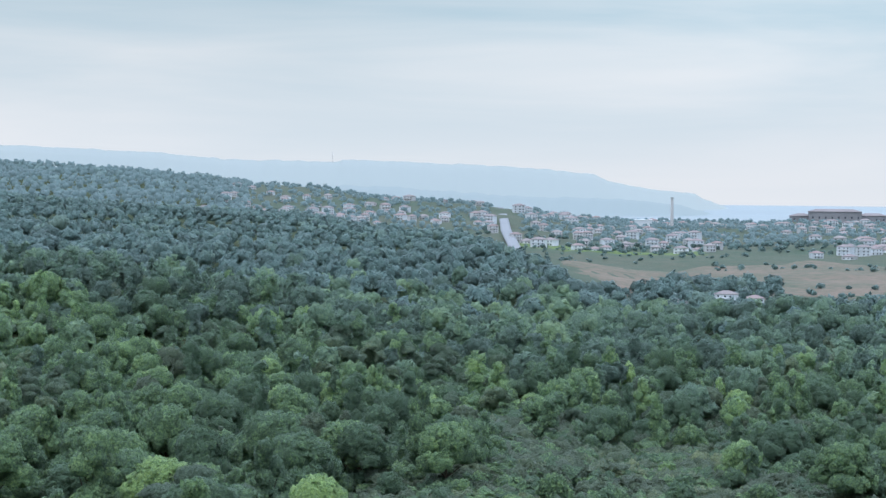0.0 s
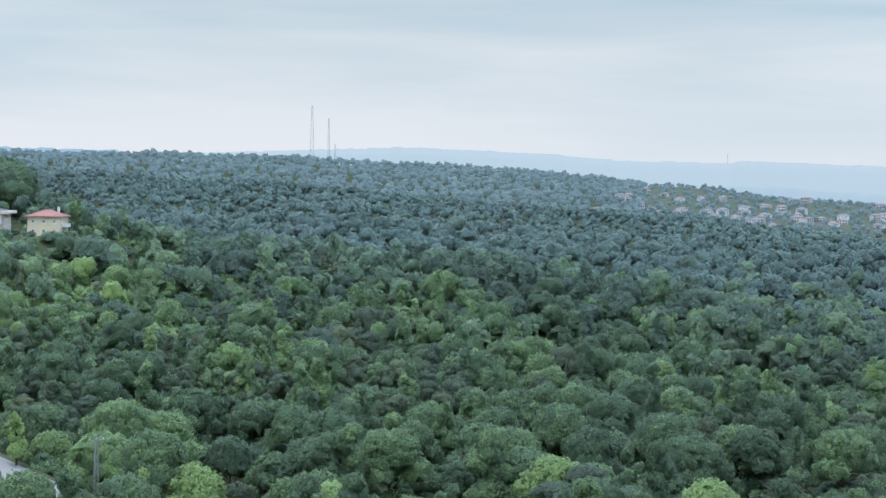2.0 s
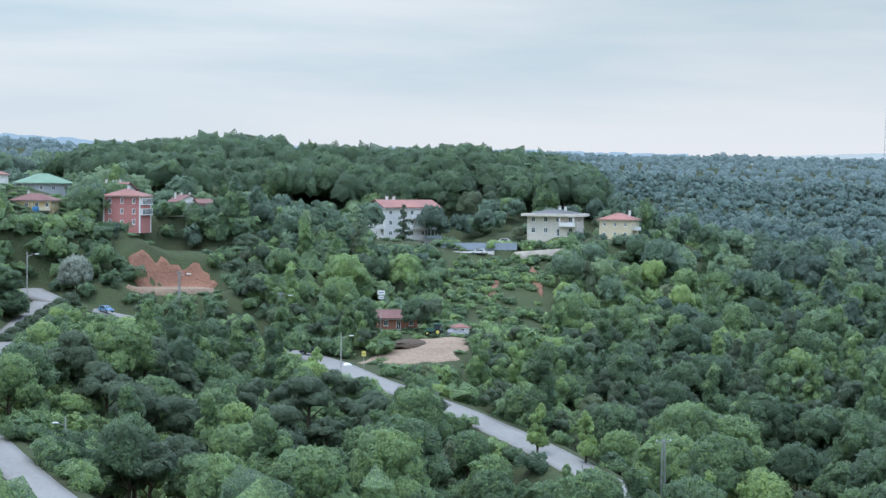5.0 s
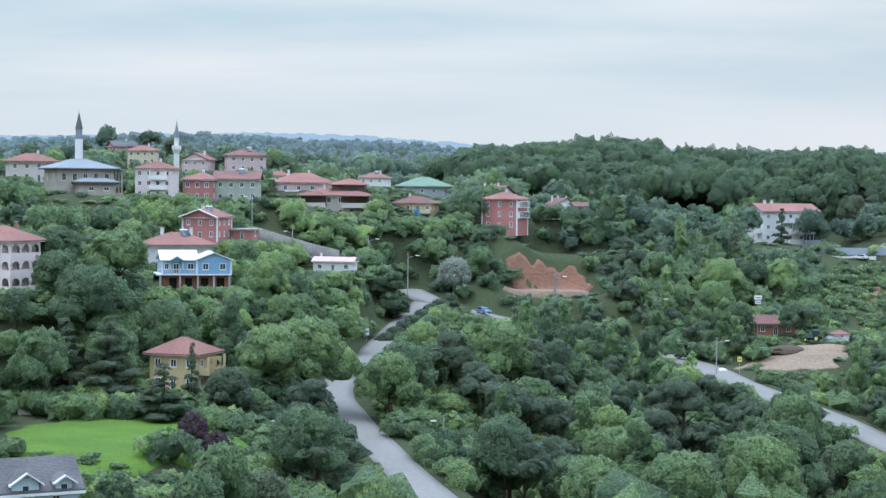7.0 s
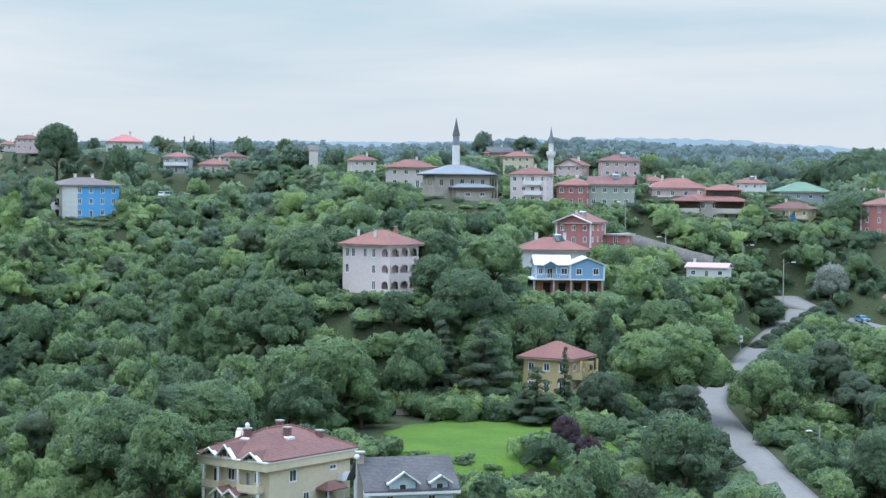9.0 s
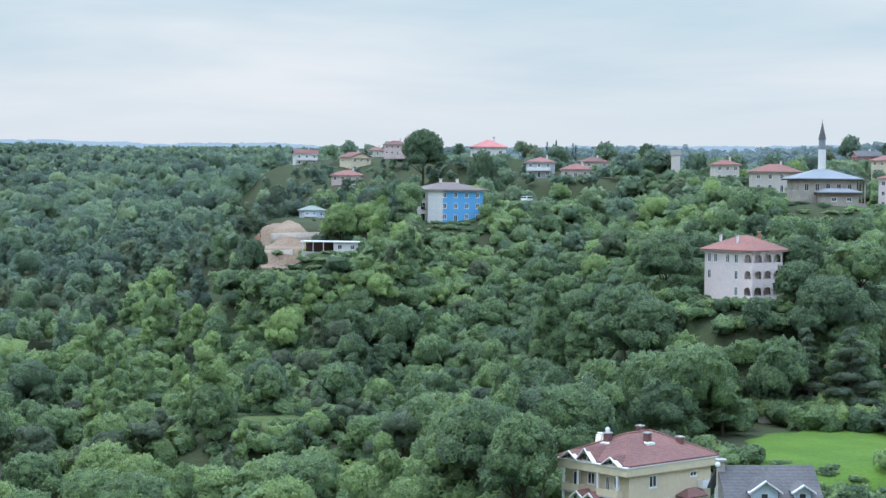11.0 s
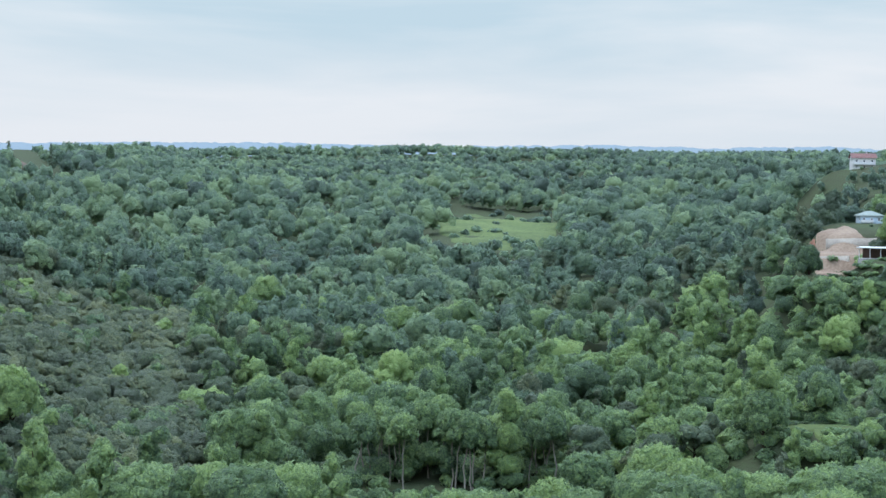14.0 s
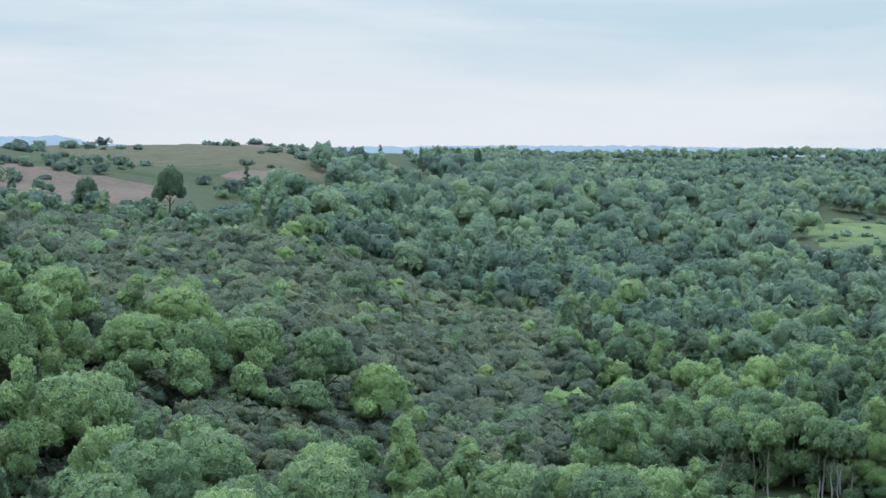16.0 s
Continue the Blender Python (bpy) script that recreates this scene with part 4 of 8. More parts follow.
def landmark_trees():
    """Trees that stand out by their place, size or colour: kind, bearing, distance, foot, height, breadth, leaf, label."""
    made = {}
    rows = ((("broad", 64.24, 560, 51.5, 9.6, 15.6, "oak", "large round dark oak on the ridge"),
             ("broad", 62.4, 500, 42.0, 12.2, 12.5, "oak", "dark round evergreen oak above the slope"),
             ("broad", 57.37, 540, 48.5, 8.3, 7.0, "oak", "round oak on the skyline"),
             ("cedar", 49.55, 272, 9.6, 7.8, 9.0, "pine", "broad dark conifer beside the lawn"),
             ("broad", 47.6, 270, 9.6, 7.6, 8.0, "pine", "dark round pine by the ochre house"),
             ("broad", 47.44, 303, 13.5, 7.0, 7.5, "pine", "dark round pine behind the ochre house"),
             ("cedar", 51.15, 285, 9.8, 13.6, 11.0, "pine", "tall dark cedar with layered branches"),
             ("cedar", 52.5, 289, 10.4, 12.5, 9.0, "pine", "dark cedar at the edge of the lawn"),
             ("cedar", 54.97, 266, 10.0, 11.0, 8.5, "leaf", "green cedar behind the cream villa"),
             ("cedar", 48.7, 279, 11.2, 8.6, 3.4, "pine", "slim dark spruce in front of the ochre house")),
            (("broad", 48.65, 250, 4.9, 8.3, 5.4, "plum", "purple-leaved plum tree on the lawn"),
             ("broad", 47.95, 244, 3.9, 7.5, 5.0, "plum", "purple-leaved plum tree beside the lane"),
             ("bush", 49.42, 243, 7.2, 1.4, 1.7, "plum", "small dark red shrub on the lawn"),
             ("tall", 60.18, 345, 10.6, 17.0, 10.0, "leaf", "tall fresh green poplar on the slope"),
             ("tall", 59.2, 338, 9.5, 12.0, 8.0, "leaf", "green tree beside the tall poplar"),
             ("broad", 40.65, 410, 19.5, 8.6, 8.0, "blossom", "pale flowering tree beside the road"),
             ("tall", 42.73, 400, 13.6, 12.2, 9.5, "oak", "dense green tree at the road fork"),
             ("broad", 50.9, 318, 17.0, 9.0, 8.0, "bright", "bright yellow-green young tree"),
             ("broad", 49.6, 322, 17.5, 8.0, 7.5, "bright", "yellow-green tree below the blue house"),
             ("cedar", 92.45, 905, 56.0, 6.0, 4.0, "pine", "pine on the skyline"),
             ("cedar", 93.7, 905, 56.0, 7.0, 6.0, "pine", "dark pine on the skyline"),
             ("broad", 91.9, 910, 55.0, 7.0, 5.0, "oak", "tree on the skyline"),
             ("broad", 91.3, 905, 55.0, 7.6, 5.0, "oak", "tree on the skyline"),
             ("broad", 90.7, 905, 55.0, 7.0, 5.0, "oak", "tree on the skyline"),
             ("broad", 95.5, 900, 54.0, 8.0, 7.0, "oak", "tree on the skyline"),
             ("broad", 100.1, 520, 33.5, 15.5, 10.0, "oak", "dark round tree at the edge of the field"),
             ("cedar", 97.8, 560, 41.0, 8.0, 5.0, "pine", "dark slim conifer beside the field"),
             ("broad", 98.2, 430, 22.0, 11.5, 10.0, "pine", "dark spreading pine above the scrub"),
             ("broad", 102.6, 520, 34.0, 11.5, 8.5, "oak", "dark tree at the edge of the field"),
             ("broad", 66.75, 438, 29.5, 10.5, 9.0, "bright", "airy light green tree beside the white summer house"),
             ("broad", 65.95, 440, 30.0, 10.0, 9.0, "bright", "airy light green tree beside the white summer house"),
             ("broad", 69.4, 414, 21.5, 10.7, 7.0, "oak", "dark round tree by the sandy terraces"),
             ("cedar", 30.7, 514, 26.0, 12.0, 6.0, "pine", "dark cedar in front of the apartment house"),
             ("pine", 38.6, 330, 7.0, 9.5, 12.0, "pine", "flat-topped pine with a bare grey trunk"),
             ("broad", 35.8, 302, 0.0, 8.5, 7.5, "bright", "bright yellow-green tree above the lane"),
             ("broad", 40.8, 300, 3.5, 6.5, 8.5, "bright", "low bright green tree above the lane"),
             ("tall", 38.5, 388, 11.0, 6.0, 4.5, "bright", "small bright green tree beside the road"),
             ("broad", 19.7, 274, -9.0, 12.0, 11.5, "bright", "wide bright green tree at the edge of the woods"),
             ("broad", 15.3, 266, -11.0, 12.5, 11.0, "bright", "tall bright green tree at the edge of the woods"),
             ("broad", 8.6, 284, -9.0, 12.0, 12.5, "bright", "wide bright green tree at the edge of the woods"),
             ("broad", 3.8, 268, -9.0, 11.5, 11.0, "bright", "fresh green tree at the edge of the woods"),
             ("broad", 72.9, 292, -12.0, 14.0, 12.0, "bright", "wide bright green tree on the valley floor"),
             ("broad", 70.8, 286, -12.0, 13.0, 12.0, "bright", "bright green tree on the valley floor"),
             ("broad", 77.1, 276, -13.0, 14.0, 10.5, "bright", "bright green tree on the valley floor"),
             ("broad", 87.2, 330, -6.0, 10.0, 8.5, "leaf", "round green tree beside the scrub slope"),
             ("tall", 101.4, 288, 4.0, 12.0, 8.0, "bright", "pale green slender tree below the scrub")))
    leaf = {"oak": (LEAF, 0.12), "pine": (PINE, 0.35), "leaf": (LEAF, 0.45), "plum": (PLUM, 0.45), "blossom": (BLOSSOM, 0.55), "bright": (LEAF, 0.78)}
    rows = [*rows[0], *rows[1]]
    for k in range(7):
        rows.append(("cedar", 60.75 - 0.2 * k - (0.12 if k % 3 else 0), 572, 48.5, (8.2, 9.3, 8.6, 9.8, 8.0, 9.0, 8.4)[k], 2.2, "pine", "dark slim cypress on the ridge"))
    for k in range(8):
        s = k / 7
        rows.append(("broad", 42.75 - 1.95 * s, 374 + 30 * s, 9.5 + 6.2 * s, 4.3, 5.4, "pine", "dark round pine in a row beside the lane"))
    for n, (kind, b, d, foot, high, broad, lf, words) in enumerate(rows):
        key = (kind, lf, n % 3)
        if key not in made:
            v, f, t, m = crown(700 + n, kind, 360 if kind != "bush" else 160, 0.5 if kind != "bush" else 0.22, 140 if kind != "bush" else 60, 0.8 if kind != "bush" else 0.7)
            mt, tint = leaf[lf]
            made[key] = (raw_mesh("crown", v, f, mt, t + tint, False, m), trunk_mesh(kind, 70 + n), np.ptp(v[:, 0]), v[:, 2].max())
        me, tr, wd, ht = made[key]
        x, y = at(b, d)
        ob = new("shrub" if "shrub" in words else "conifer" if kind == "cedar" else "tree")
        z = min(foot, g1(x, y))
        ob.matrix_basis = Matrix.Translation((x, y, z)) @ Matrix.Rotation(n * 1.7, 4, "Z") @ Matrix.Diagonal((broad / wd, broad / wd, (foot + high - z) / ht, 1))
        tagged(ob, words, "shrub" if "shrub" in words else "tree", "cypresses on the ridge" if "cypress" in words else "pines beside the lane" if "in a row" in words else "")
        for nm, mesh in (("trunk", tr), ("crown", me)):
            new(nm, mesh).parent = ob


single_trees()
landmark_trees()


def stem_stand():
    """Slender trees on a valley terrace, their pale stems bare below high crowns."""
    rng = np.random.default_rng(77)
    kinds = []
    for k in range(3):
        lobes_v, lobes_f, t, m = crown(820 + k, "broad", 160, 0.5, 110, 0.9)
        v = lobes_v * (0.62, 0.62, 0.8) + (0, 0, 5.2)
        bm = bmesh.new()
        p = Vector((0, 0, -0.5))
        for i in range(5):
            q = Vector((rng.normal(0, 0.16), rng.normal(0, 0.16), 2.0 * (i + 1)))
            u = [bm.verts.new(p + Vector((math.cos(j * 1.0472), math.sin(j * 1.0472), 0)) * (0.17 - 0.02 * i)) for j in range(6)]
            w = [bm.verts.new(q + Vector((math.cos(j * 1.0472), math.sin(j * 1.0472), 0)) * (0.15 - 0.02 * i)) for j in range(6)]
            for j in range(6):
                bm.faces.new((u[j], u[(j + 1) % 6], w[(j + 1) % 6], w[j]))
            p = q
        me = bpy.data.meshes.new("trunk")
        bm.to_mesh(me)
        bm.free()
        me.materials.append(STEM_BARK)
        kinds.append((me, raw_mesh("crown", v, lobes_f, TREE_LEAF, t + 0.22, False, m)))
    for k in range(34):
        b = 77.0 + 6.2 * (k + rng.uniform(0, 0.9)) / 34
        x, y = at(b, 322 + rng.uniform(0, 16))
        ob = new("tree")
        s = rng.uniform(0.9, 1.12)
        lean = Matrix.Rotation(rng.normal(0, 0.05), 4, "X") @ Matrix.Rotation(rng.normal(0, 0.05), 4, "Y")
        ob.matrix_basis = Matrix.Translation((x, y, g1(x, y))) @ lean @ Matrix.Rotation(rng.uniform(0, 6.28), 4, "Z") @ Matrix.Diagonal((s, s, s, 1))
        tagged(ob, "slender green tree with a bare pale stem", "tree", "trees of the slender stand")
        for nm, mesh in zip(("trunk", "crown"), kinds[k % 3]):
            new(nm, mesh).parent = ob


def young_trees():
    """Small, vividly green young trees at the edge of the woods."""
    rng = np.random.default_rng(91)
    v, f, t, m = crown(860, "tall", 150, 0.45, 90, 0.85)
    me, tr = raw_mesh("crown", v, f, LEAF, t + 0.95, False, m), trunk_mesh("tall", 95)
    for b, d in ((27.7, 298), (26.5, 303), (25.0, 300), (19.6, 262), (18.6, 255), (13.4, 262), (9.4, 258), (5.2, 256), (21.3, 268), (33.4, 350), (36.8, 352), (38.9, 345),
                 (52.6, 300), (46.4, 300), (45.9, 335), (62.0, 262), (65.1, 258), (71.5, 262), (74.0, 268), (86.5, 262), (92.0, 248), (98.5, 240)):
        x, y = at(b, d)
        ob = new("young_tree")
        s = rng.uniform(0.45, 0.8)
        ob.matrix_basis = Matrix.Translation((x, y, g1(x, y))) @ Matrix.Rotation(rng.uniform(0, 6.28), 4, "Z") @ Matrix.Diagonal((s, s, s, 1))
        tagged(ob, "small young tree in vivid light green leaf", "tree", "young trees")
        new("trunk", tr).parent = ob
        new("crown", me).parent = ob


stem_stand()
young_trees()


# ---------------------------------------------------------------- makers for buildings
def tile_mat(name, colour, dark):
    """Roof tiles: courses as relief, each patch weathered a little differently."""
    m = mat(name, colour, 0.85, 0.2, 1.2, second=dark, random_amount=0.12)
    n, l = m.node_tree.nodes, m.node_tree.links
    co = n.new("ShaderNodeTexCoord")
    wave = n.new("ShaderNodeTexWave")
    wave.bands_direction = "Z"
    wave.inputs["Scale"].default_value = 2.2
    wave.inputs["Distortion"].default_value = 0.6
    bp = n.new("ShaderNodeBump")
    bp.inputs["Strength"].default_value = 0.6
    bp.inputs["Distance"].default_value = 0.05
    l.new(co.outputs["Object"], wave.inputs["Vector"])
    l.new(wave.outputs["Fac"], bp.inputs["Height"])
    l.new(bp.outputs["Normal"], n["Principled BSDF"].inputs["Normal"])
    return m


def glass_mat():
    m = bpy.data.materials.new("window_glass")
    m.use_nodes = True
    b = m.node_tree.nodes["Principled BSDF"]
    b.inputs["Base Color"].default_value = (0.05, 0.06, 0.07, 1)
    b.inputs["Roughness"].default_value = 0.06
    b.inputs["Specular IOR Level"].default_value = 0.9
    return m


RED_TILE = tile_mat("red_roof_tiles", (0.32, 0.145, 0.12), (0.21, 0.10, 0.088))
BROWN_TILE = tile_mat("brown_roof_tiles", (0.235, 0.115, 0.10), (0.15, 0.075, 0.07))
GREY_TILE = tile_mat("grey_shingles", (0.15, 0.145, 0.15), (0.085, 0.085, 0.09))
GREEN_TILE = tile_mat("green_roof_sheet", (0.17, 0.27, 0.19), (0.12, 0.19, 0.14))
LEAD = mat("lead_sheet", (0.23, 0.26, 0.29), 0.6, 0.12, 2.0, 0.2, 0.4)
WHITE_SHEET = mat("white_metal_sheet", (0.75, 0.75, 0.74), 0.45, 0.06, 2.0)
WHITE = mat("white_plaster", (0.74, 0.72, 0.69), 0.85, 0.07, 1.5, 0.2, 0.15)
CREAM = mat("cream_plaster", (0.68, 0.58, 0.40), 0.85, 0.07, 1.5, 0.2, 0.15)
BEIGE = mat("beige_plaster", (0.67, 0.60, 0.53), 0.85, 0.09, 1.5, 0.2, 0.15)
PINK = mat("pale_pink_plaster", (0.78, 0.66, 0.63), 0.85, 0.07, 1.5, 0.2, 0.15)
ROSE = mat("rose_plaster", (0.66, 0.50, 0.47), 0.85, 0.09, 1.5, 0.2, 0.15)
RED = mat("brick_red_paint", (0.52, 0.21, 0.19), 0.8, 0.1, 1.5, 0.2, 0.15)
BLUE = mat("sky_blue_paint", (0.13, 0.42, 0.76), 0.7, 0.06, 1.5, 0.2, 0.15)
PALE_BLUE = mat("blue_siding", (0.24, 0.42, 0.62), 0.7, 0.07, 1.5, 0.2, 0.15)
ICE = mat("pale_blue_plaster", (0.55, 0.66, 0.74), 0.8, 0.05, 1.5, 0.2, 0.15)
OLIVE = mat("grey_green_plaster", (0.42, 0.45, 0.37), 0.85, 0.08, 1.5, 0.2, 0.15)
GREY = mat("grey_plaster", (0.44, 0.46, 0.48), 0.85, 0.08, 1.5, 0.2, 0.15)
YELLOW = mat("ochre_plaster", (0.62, 0.47, 0.25), 0.85, 0.08, 1.5, 0.2, 0.15)
STONE = mat("rough_stone", (0.50, 0.45, 0.38), 0.9, 0.2, 0.6, 0.6, 0.3, second=(0.33, 0.29, 0.25))
BRICK = mat("bare_brick", (0.44, 0.20, 0.14), 0.9, 0.15, 0.6, 0.4, 0.1)
CONCRETE = mat("concrete", (0.46, 0.45, 0.43), 0.9, 0.12, 1.5, 0.3, 0.2)
TRIM = mat("white_trim", (0.78, 0.77, 0.75), 0.6, 0.04, 1.0)
# black for tyres and cables; behind openings it stands in for indoor shade
DARK = mat("black_parts_and_room_shade", (0.035, 0.033, 0.032), 0.9, 0.1, 1.0)
WOOD_BROWN = mat("brown_wood", (0.12, 0.07, 0.05), 0.7, 0.15, 0.5)
STEEL = mat("galvanised_steel", (0.42, 0.43, 0.44), 0.45, 0.1, 0.5, metal=0.6)
GLASS = glass_mat()


def part(name, bm, material, parent, label=""):
    me = bm
    if not isinstance(bm, bpy.types.Mesh):
        me = bpy.data.meshes.new(name)
        bmesh.ops.recalc_face_normals(bm, faces=bm.faces)
        bm.to_mesh(me)
        bm.free()
        me.materials.append(material)
    ob = new(name, me)
    if parent is not None:
        ob.parent = parent
    if label:
        ob["label"] = label
    return ob


def box(bm, x0, x1, y0, y1, z0, z1):
    v = [bm.verts.new(p) for p in ((x0, y0, z0), (x1, y0, z0), (x1, y1, z0), (x0, y1, z0), (x0, y0, z1), (x1, y0, z1), (x1, y1, z1), (x0, y1, z1))]
    for f in ((3, 2, 1, 0), (4, 5, 6, 7), (0, 1, 5, 4), (1, 2, 6, 5), (2, 3, 7, 6), (3, 0, 4, 7)):
        bm.faces.new([v[i] for i in f])
    return bm


def boxes(*bs):
    bm = bmesh.new()
    for b in bs:
        box(bm, *b)
    return bm


def rod(bm, p, q, r0, r1=None, n=8):
    p, q = Vector(p), Vector(q)
    r1 = r0 if r1 is None else r1
    d = (q - p).normalized()
    u = d.orthogonal().normalized()
    w = d.cross(u)
    a = [bm.verts.new(p + (u * math.cos(i * 6.2832 / n) + w * math.sin(i * 6.2832 / n)) * r0) for i in range(n)]
    b = [bm.verts.new(q + (u * math.cos(i * 6.2832 / n) + w * math.sin(i * 6.2832 / n)) * r1) for i in range(n)]
    for i in range(n):
        bm.faces.new((a[i], a[(i + 1) % n], b[(i + 1) % n], b[i]))
    bm.faces.new(a[::-1])
    bm.faces.new(b)
    return bm


def facade(side, w, d):
    """From a wall's own plane (u to the right as one faces it, outward is -y) to the house."""
    turn = {"S": 0, "E": 90, "N": 180, "W": -90}[side]
    out = d / 2 if side in "SN" else w / 2
    return Matrix.Rotation(radians(turn), 4, "Z") @ Matrix.Translation((0, -out, 0))


def walls(parent, w, d, z0, z1, holes, material, x=0.0, y=0.0, name="wall", label="", deep=0.2):
    """Four outer walls with openings that go through them. holes: side, u (centre), z, width, height."""
    bm = bmesh.new()
    for side in "SENW":
        m = Matrix.Translation((x, y, 0)) @ facade(side, w, d)
        half = (w if side in "SN" else d) / 2
        hs = [(u - a / 2, u + a / 2, z, z + b) for s, u, z, a, b in holes if s == side]
        us = sorted({-half, half, *[h[0] for h in hs], *[h[1] for h in hs]})
        zs = sorted({z0, z1, *[h[2] for h in hs], *[h[3] for h in hs]})
        us = [u for u in us if -half <= u <= half]
        zs = [z for z in zs if z0 <= z <= z1]
        for a, b in zip(us[:-1], us[1:]):
            for c, e in zip(zs[:-1], zs[1:]):
                mu, mz = (a + b) / 2, (c + e) / 2
                if any(h[0] < mu < h[1] and h[2] < mz < h[3] for h in hs):
                    continue
                bm.faces.new([bm.verts.new(m @ Vector(p)) for p in ((a, 0, c), (b, 0, c), (b, 0, e), (a, 0, e))])
        for a, b, c, e in hs:
            for p, q in (((a, c), (b, c)), ((b, c), (b, e)), ((b, e), (a, e)), ((a, e), (a, c))):
                bm.faces.new([bm.verts.new(m @ Vector(v)) for v in ((p[0], 0, p[1]), (q[0], 0, q[1]), (q[0], deep, q[1]), (p[0], deep, p[1]))])
    ob = part(name, bm, material, parent, label)
    return ob


_frames = {}


def window(parent, side, u, z, a, b, w, d, x=0.0, y=0.0, frame_material=None, arch=False):
    """A window set back in its opening: a frame with a mullion, and its pane."""
    key = (round(a, 2), round(b, 2), (frame_material or TRIM).name, arch)
    if key not in _frames:
        t = 0.13
        bm = boxes((-a / 2 - 0.06, a / 2 + 0.06, -0.04, 0.10, -0.08, t), (-a / 2, a / 2, -0.02, 0.10, b - t, b), (-a / 2, -a / 2 + t, -0.02, 0.10, t, b - t),
                   (a / 2 - t, a / 2, -0.02, 0.10, t, b - t))
        if a > 0.8:
            for k in range(1, max(2, round(a / 0.8))):
                uu = -a / 2 + a * k / max(2, round(a / 0.8))
                box(bm, uu - 0.04, uu + 0.04, -0.0, 0.10, t, b - t)
        me = bpy.data.meshes.new("window")
        bm.to_mesh(me)
        bm.free()
        me.materials.append(frame_material or TRIM)
        pm = bpy.data.meshes.new("pane")
        bm = boxes((-a / 2, a / 2, 0.11, 0.15, 0, b))
        bm.to_mesh(pm)
        bm.free()
        pm.materials.append(GLASS)
        _frames[key] = (me, pm)
    me, pm = _frames[key]
    ob = part("window", me, None, parent)
    ob.matrix_basis = Matrix.Translation((x, y, 0)) @ facade(side, w, d) @ Matrix.Translation((u, 0, z))
    part("pane", pm, None, ob)
    return ob


def hip_roof(w, d, z, h, over=0.7, thick=0.22, ridge=None, x=0.0, y=0.0):
    bm = bmesh.new()
    W, D = w / 2 + over, d / 2 + over
    r = ridge if ridge is not None else max(0.0, abs(w - d) / 2)
    along = w >= d
    rid = [Vector((-r, 0, z + h)), Vector((r, 0, z + h))] if along else [Vector((0, -r, z + h)), Vector((0, r, z + h))]
    c = [Vector(p) for p in ((-W, -D, z), (W, -D, z), (W, D, z), (-W, D, z))]
    off = Vector((x, y, 0))
    lo = [bm.verts.new(p + off - Vector((0, 0, thick))) for p in c]
    up = [bm.verts.new(p + off) for p in c]
    a, b = [bm.verts.new(p + off) for p in rid] if r > 0.05 else [bm.verts.new(rid[0] + off)] * 2
    if along:
        faces = ((up[0], up[1], b, a), (up[1], up[2], b), (up[2], up[3], a, b), (up[3], up[0], a))
    else:
        faces = ((up[0], up[1], a), (up[1], up[2], b, a), (up[2], up[3], b), (up[3], up[0], a, b))
    for f in faces:
        f = list(dict.fromkeys(f))
        bm.faces.new(f)
    for i in range(4):
        j = (i + 1) % 4
        bm.faces.new((lo[i], lo[j], up[j], up[i]))
    bm.faces.new(lo[::-1])
    return bm


def gable_roof(w, d, z, h, over=0.6, thick=0.22, along="x", x=0.0, y=0.0):
    """A pitched roof; along: the axis of its ridge."""
    bm = bmesh.new()
    W, D = w / 2 + over, d / 2 + over
    if along == "x":
        prof = [(-D, z), (0, z + h), (D, z)]
        pts = [[Vector((s * W, yy, zz)) for yy, zz in prof] for s in (-1, 1)]
    else:
        prof = [(-W, z), (0, z + h), (W, z)]
        pts = [[Vector((xx, s * D, zz)) for xx, zz in prof] for s in (-1, 1)]
    off, dn = Vector((x, y, 0)), Vector((0, 0, -thick))
    up = [[bm.verts.new(p + off) for p in row] for row in pts]
    lo = [[bm.verts.new(p + off + dn) for p in row] for row in pts]
    for i in range(2):
        bm.faces.new((up[0][i], up[0][i + 1], up[1][i + 1], up[1][i]))
        bm.faces.new((lo[0][i], lo[1][i], lo[1][i + 1], lo[0][i + 1]))
        for k in range(2):
            bm.faces.new((up[k][i], lo[k][i], lo[k][i + 1], up[k][i + 1]))
    for e in (0, 2):
        bm.faces.new((up[0][e], up[1][e], lo[1][e], lo[0][e]))
    return bm


def gable_wall(w, z, h, side, W, D, x=0.0, y=0.0):
    bm = bmesh.new()
    m = Matrix.Translation((x, y, 0)) @ facade(side, W, D)
    a = [bm.verts.new(m @ Vector(p)) for p in ((-w / 2, 0.02, z), (w / 2, 0.02, z), (0, 0.02, z + h))]
    b = [bm.verts.new(m @ Vector(p)) for p in ((-w / 2, 0.22, z), (w / 2, 0.22, z), (0, 0.22, z + h))]
    bm.faces.new(a)
    bm.faces.new(b[::-1])
    for i in range(3):
        bm.faces.new((a[i], a[(i + 1) % 3], b[(i + 1) % 3], b[i]))
    return bm


def thing(name, where, turn=0.0, label="", category="house", group="", dx=0.0, dy=0.0, z=None):
    """An Empty at a site; its front (-y) looks back along the site's bearing, turned by some degrees."""
    sx, sy, sz, b = SITES[where] if isinstance(where, str) else where
    ob = new(name)
    p = Matrix.Rotation(radians(b), 4, "Z") @ Vector((dx, dy, 0))
    size = SIZES.get(where, 1.0) if isinstance(where, str) and name != "minaret" else 1.0
    ob.matrix_basis = pose(sx + p.x, sy + p.y, sz if z is None else z, 0, 0, b + turn) @ Matrix.Diagonal((size, size, size, 1))
    return tagged(ob, label, category, group)


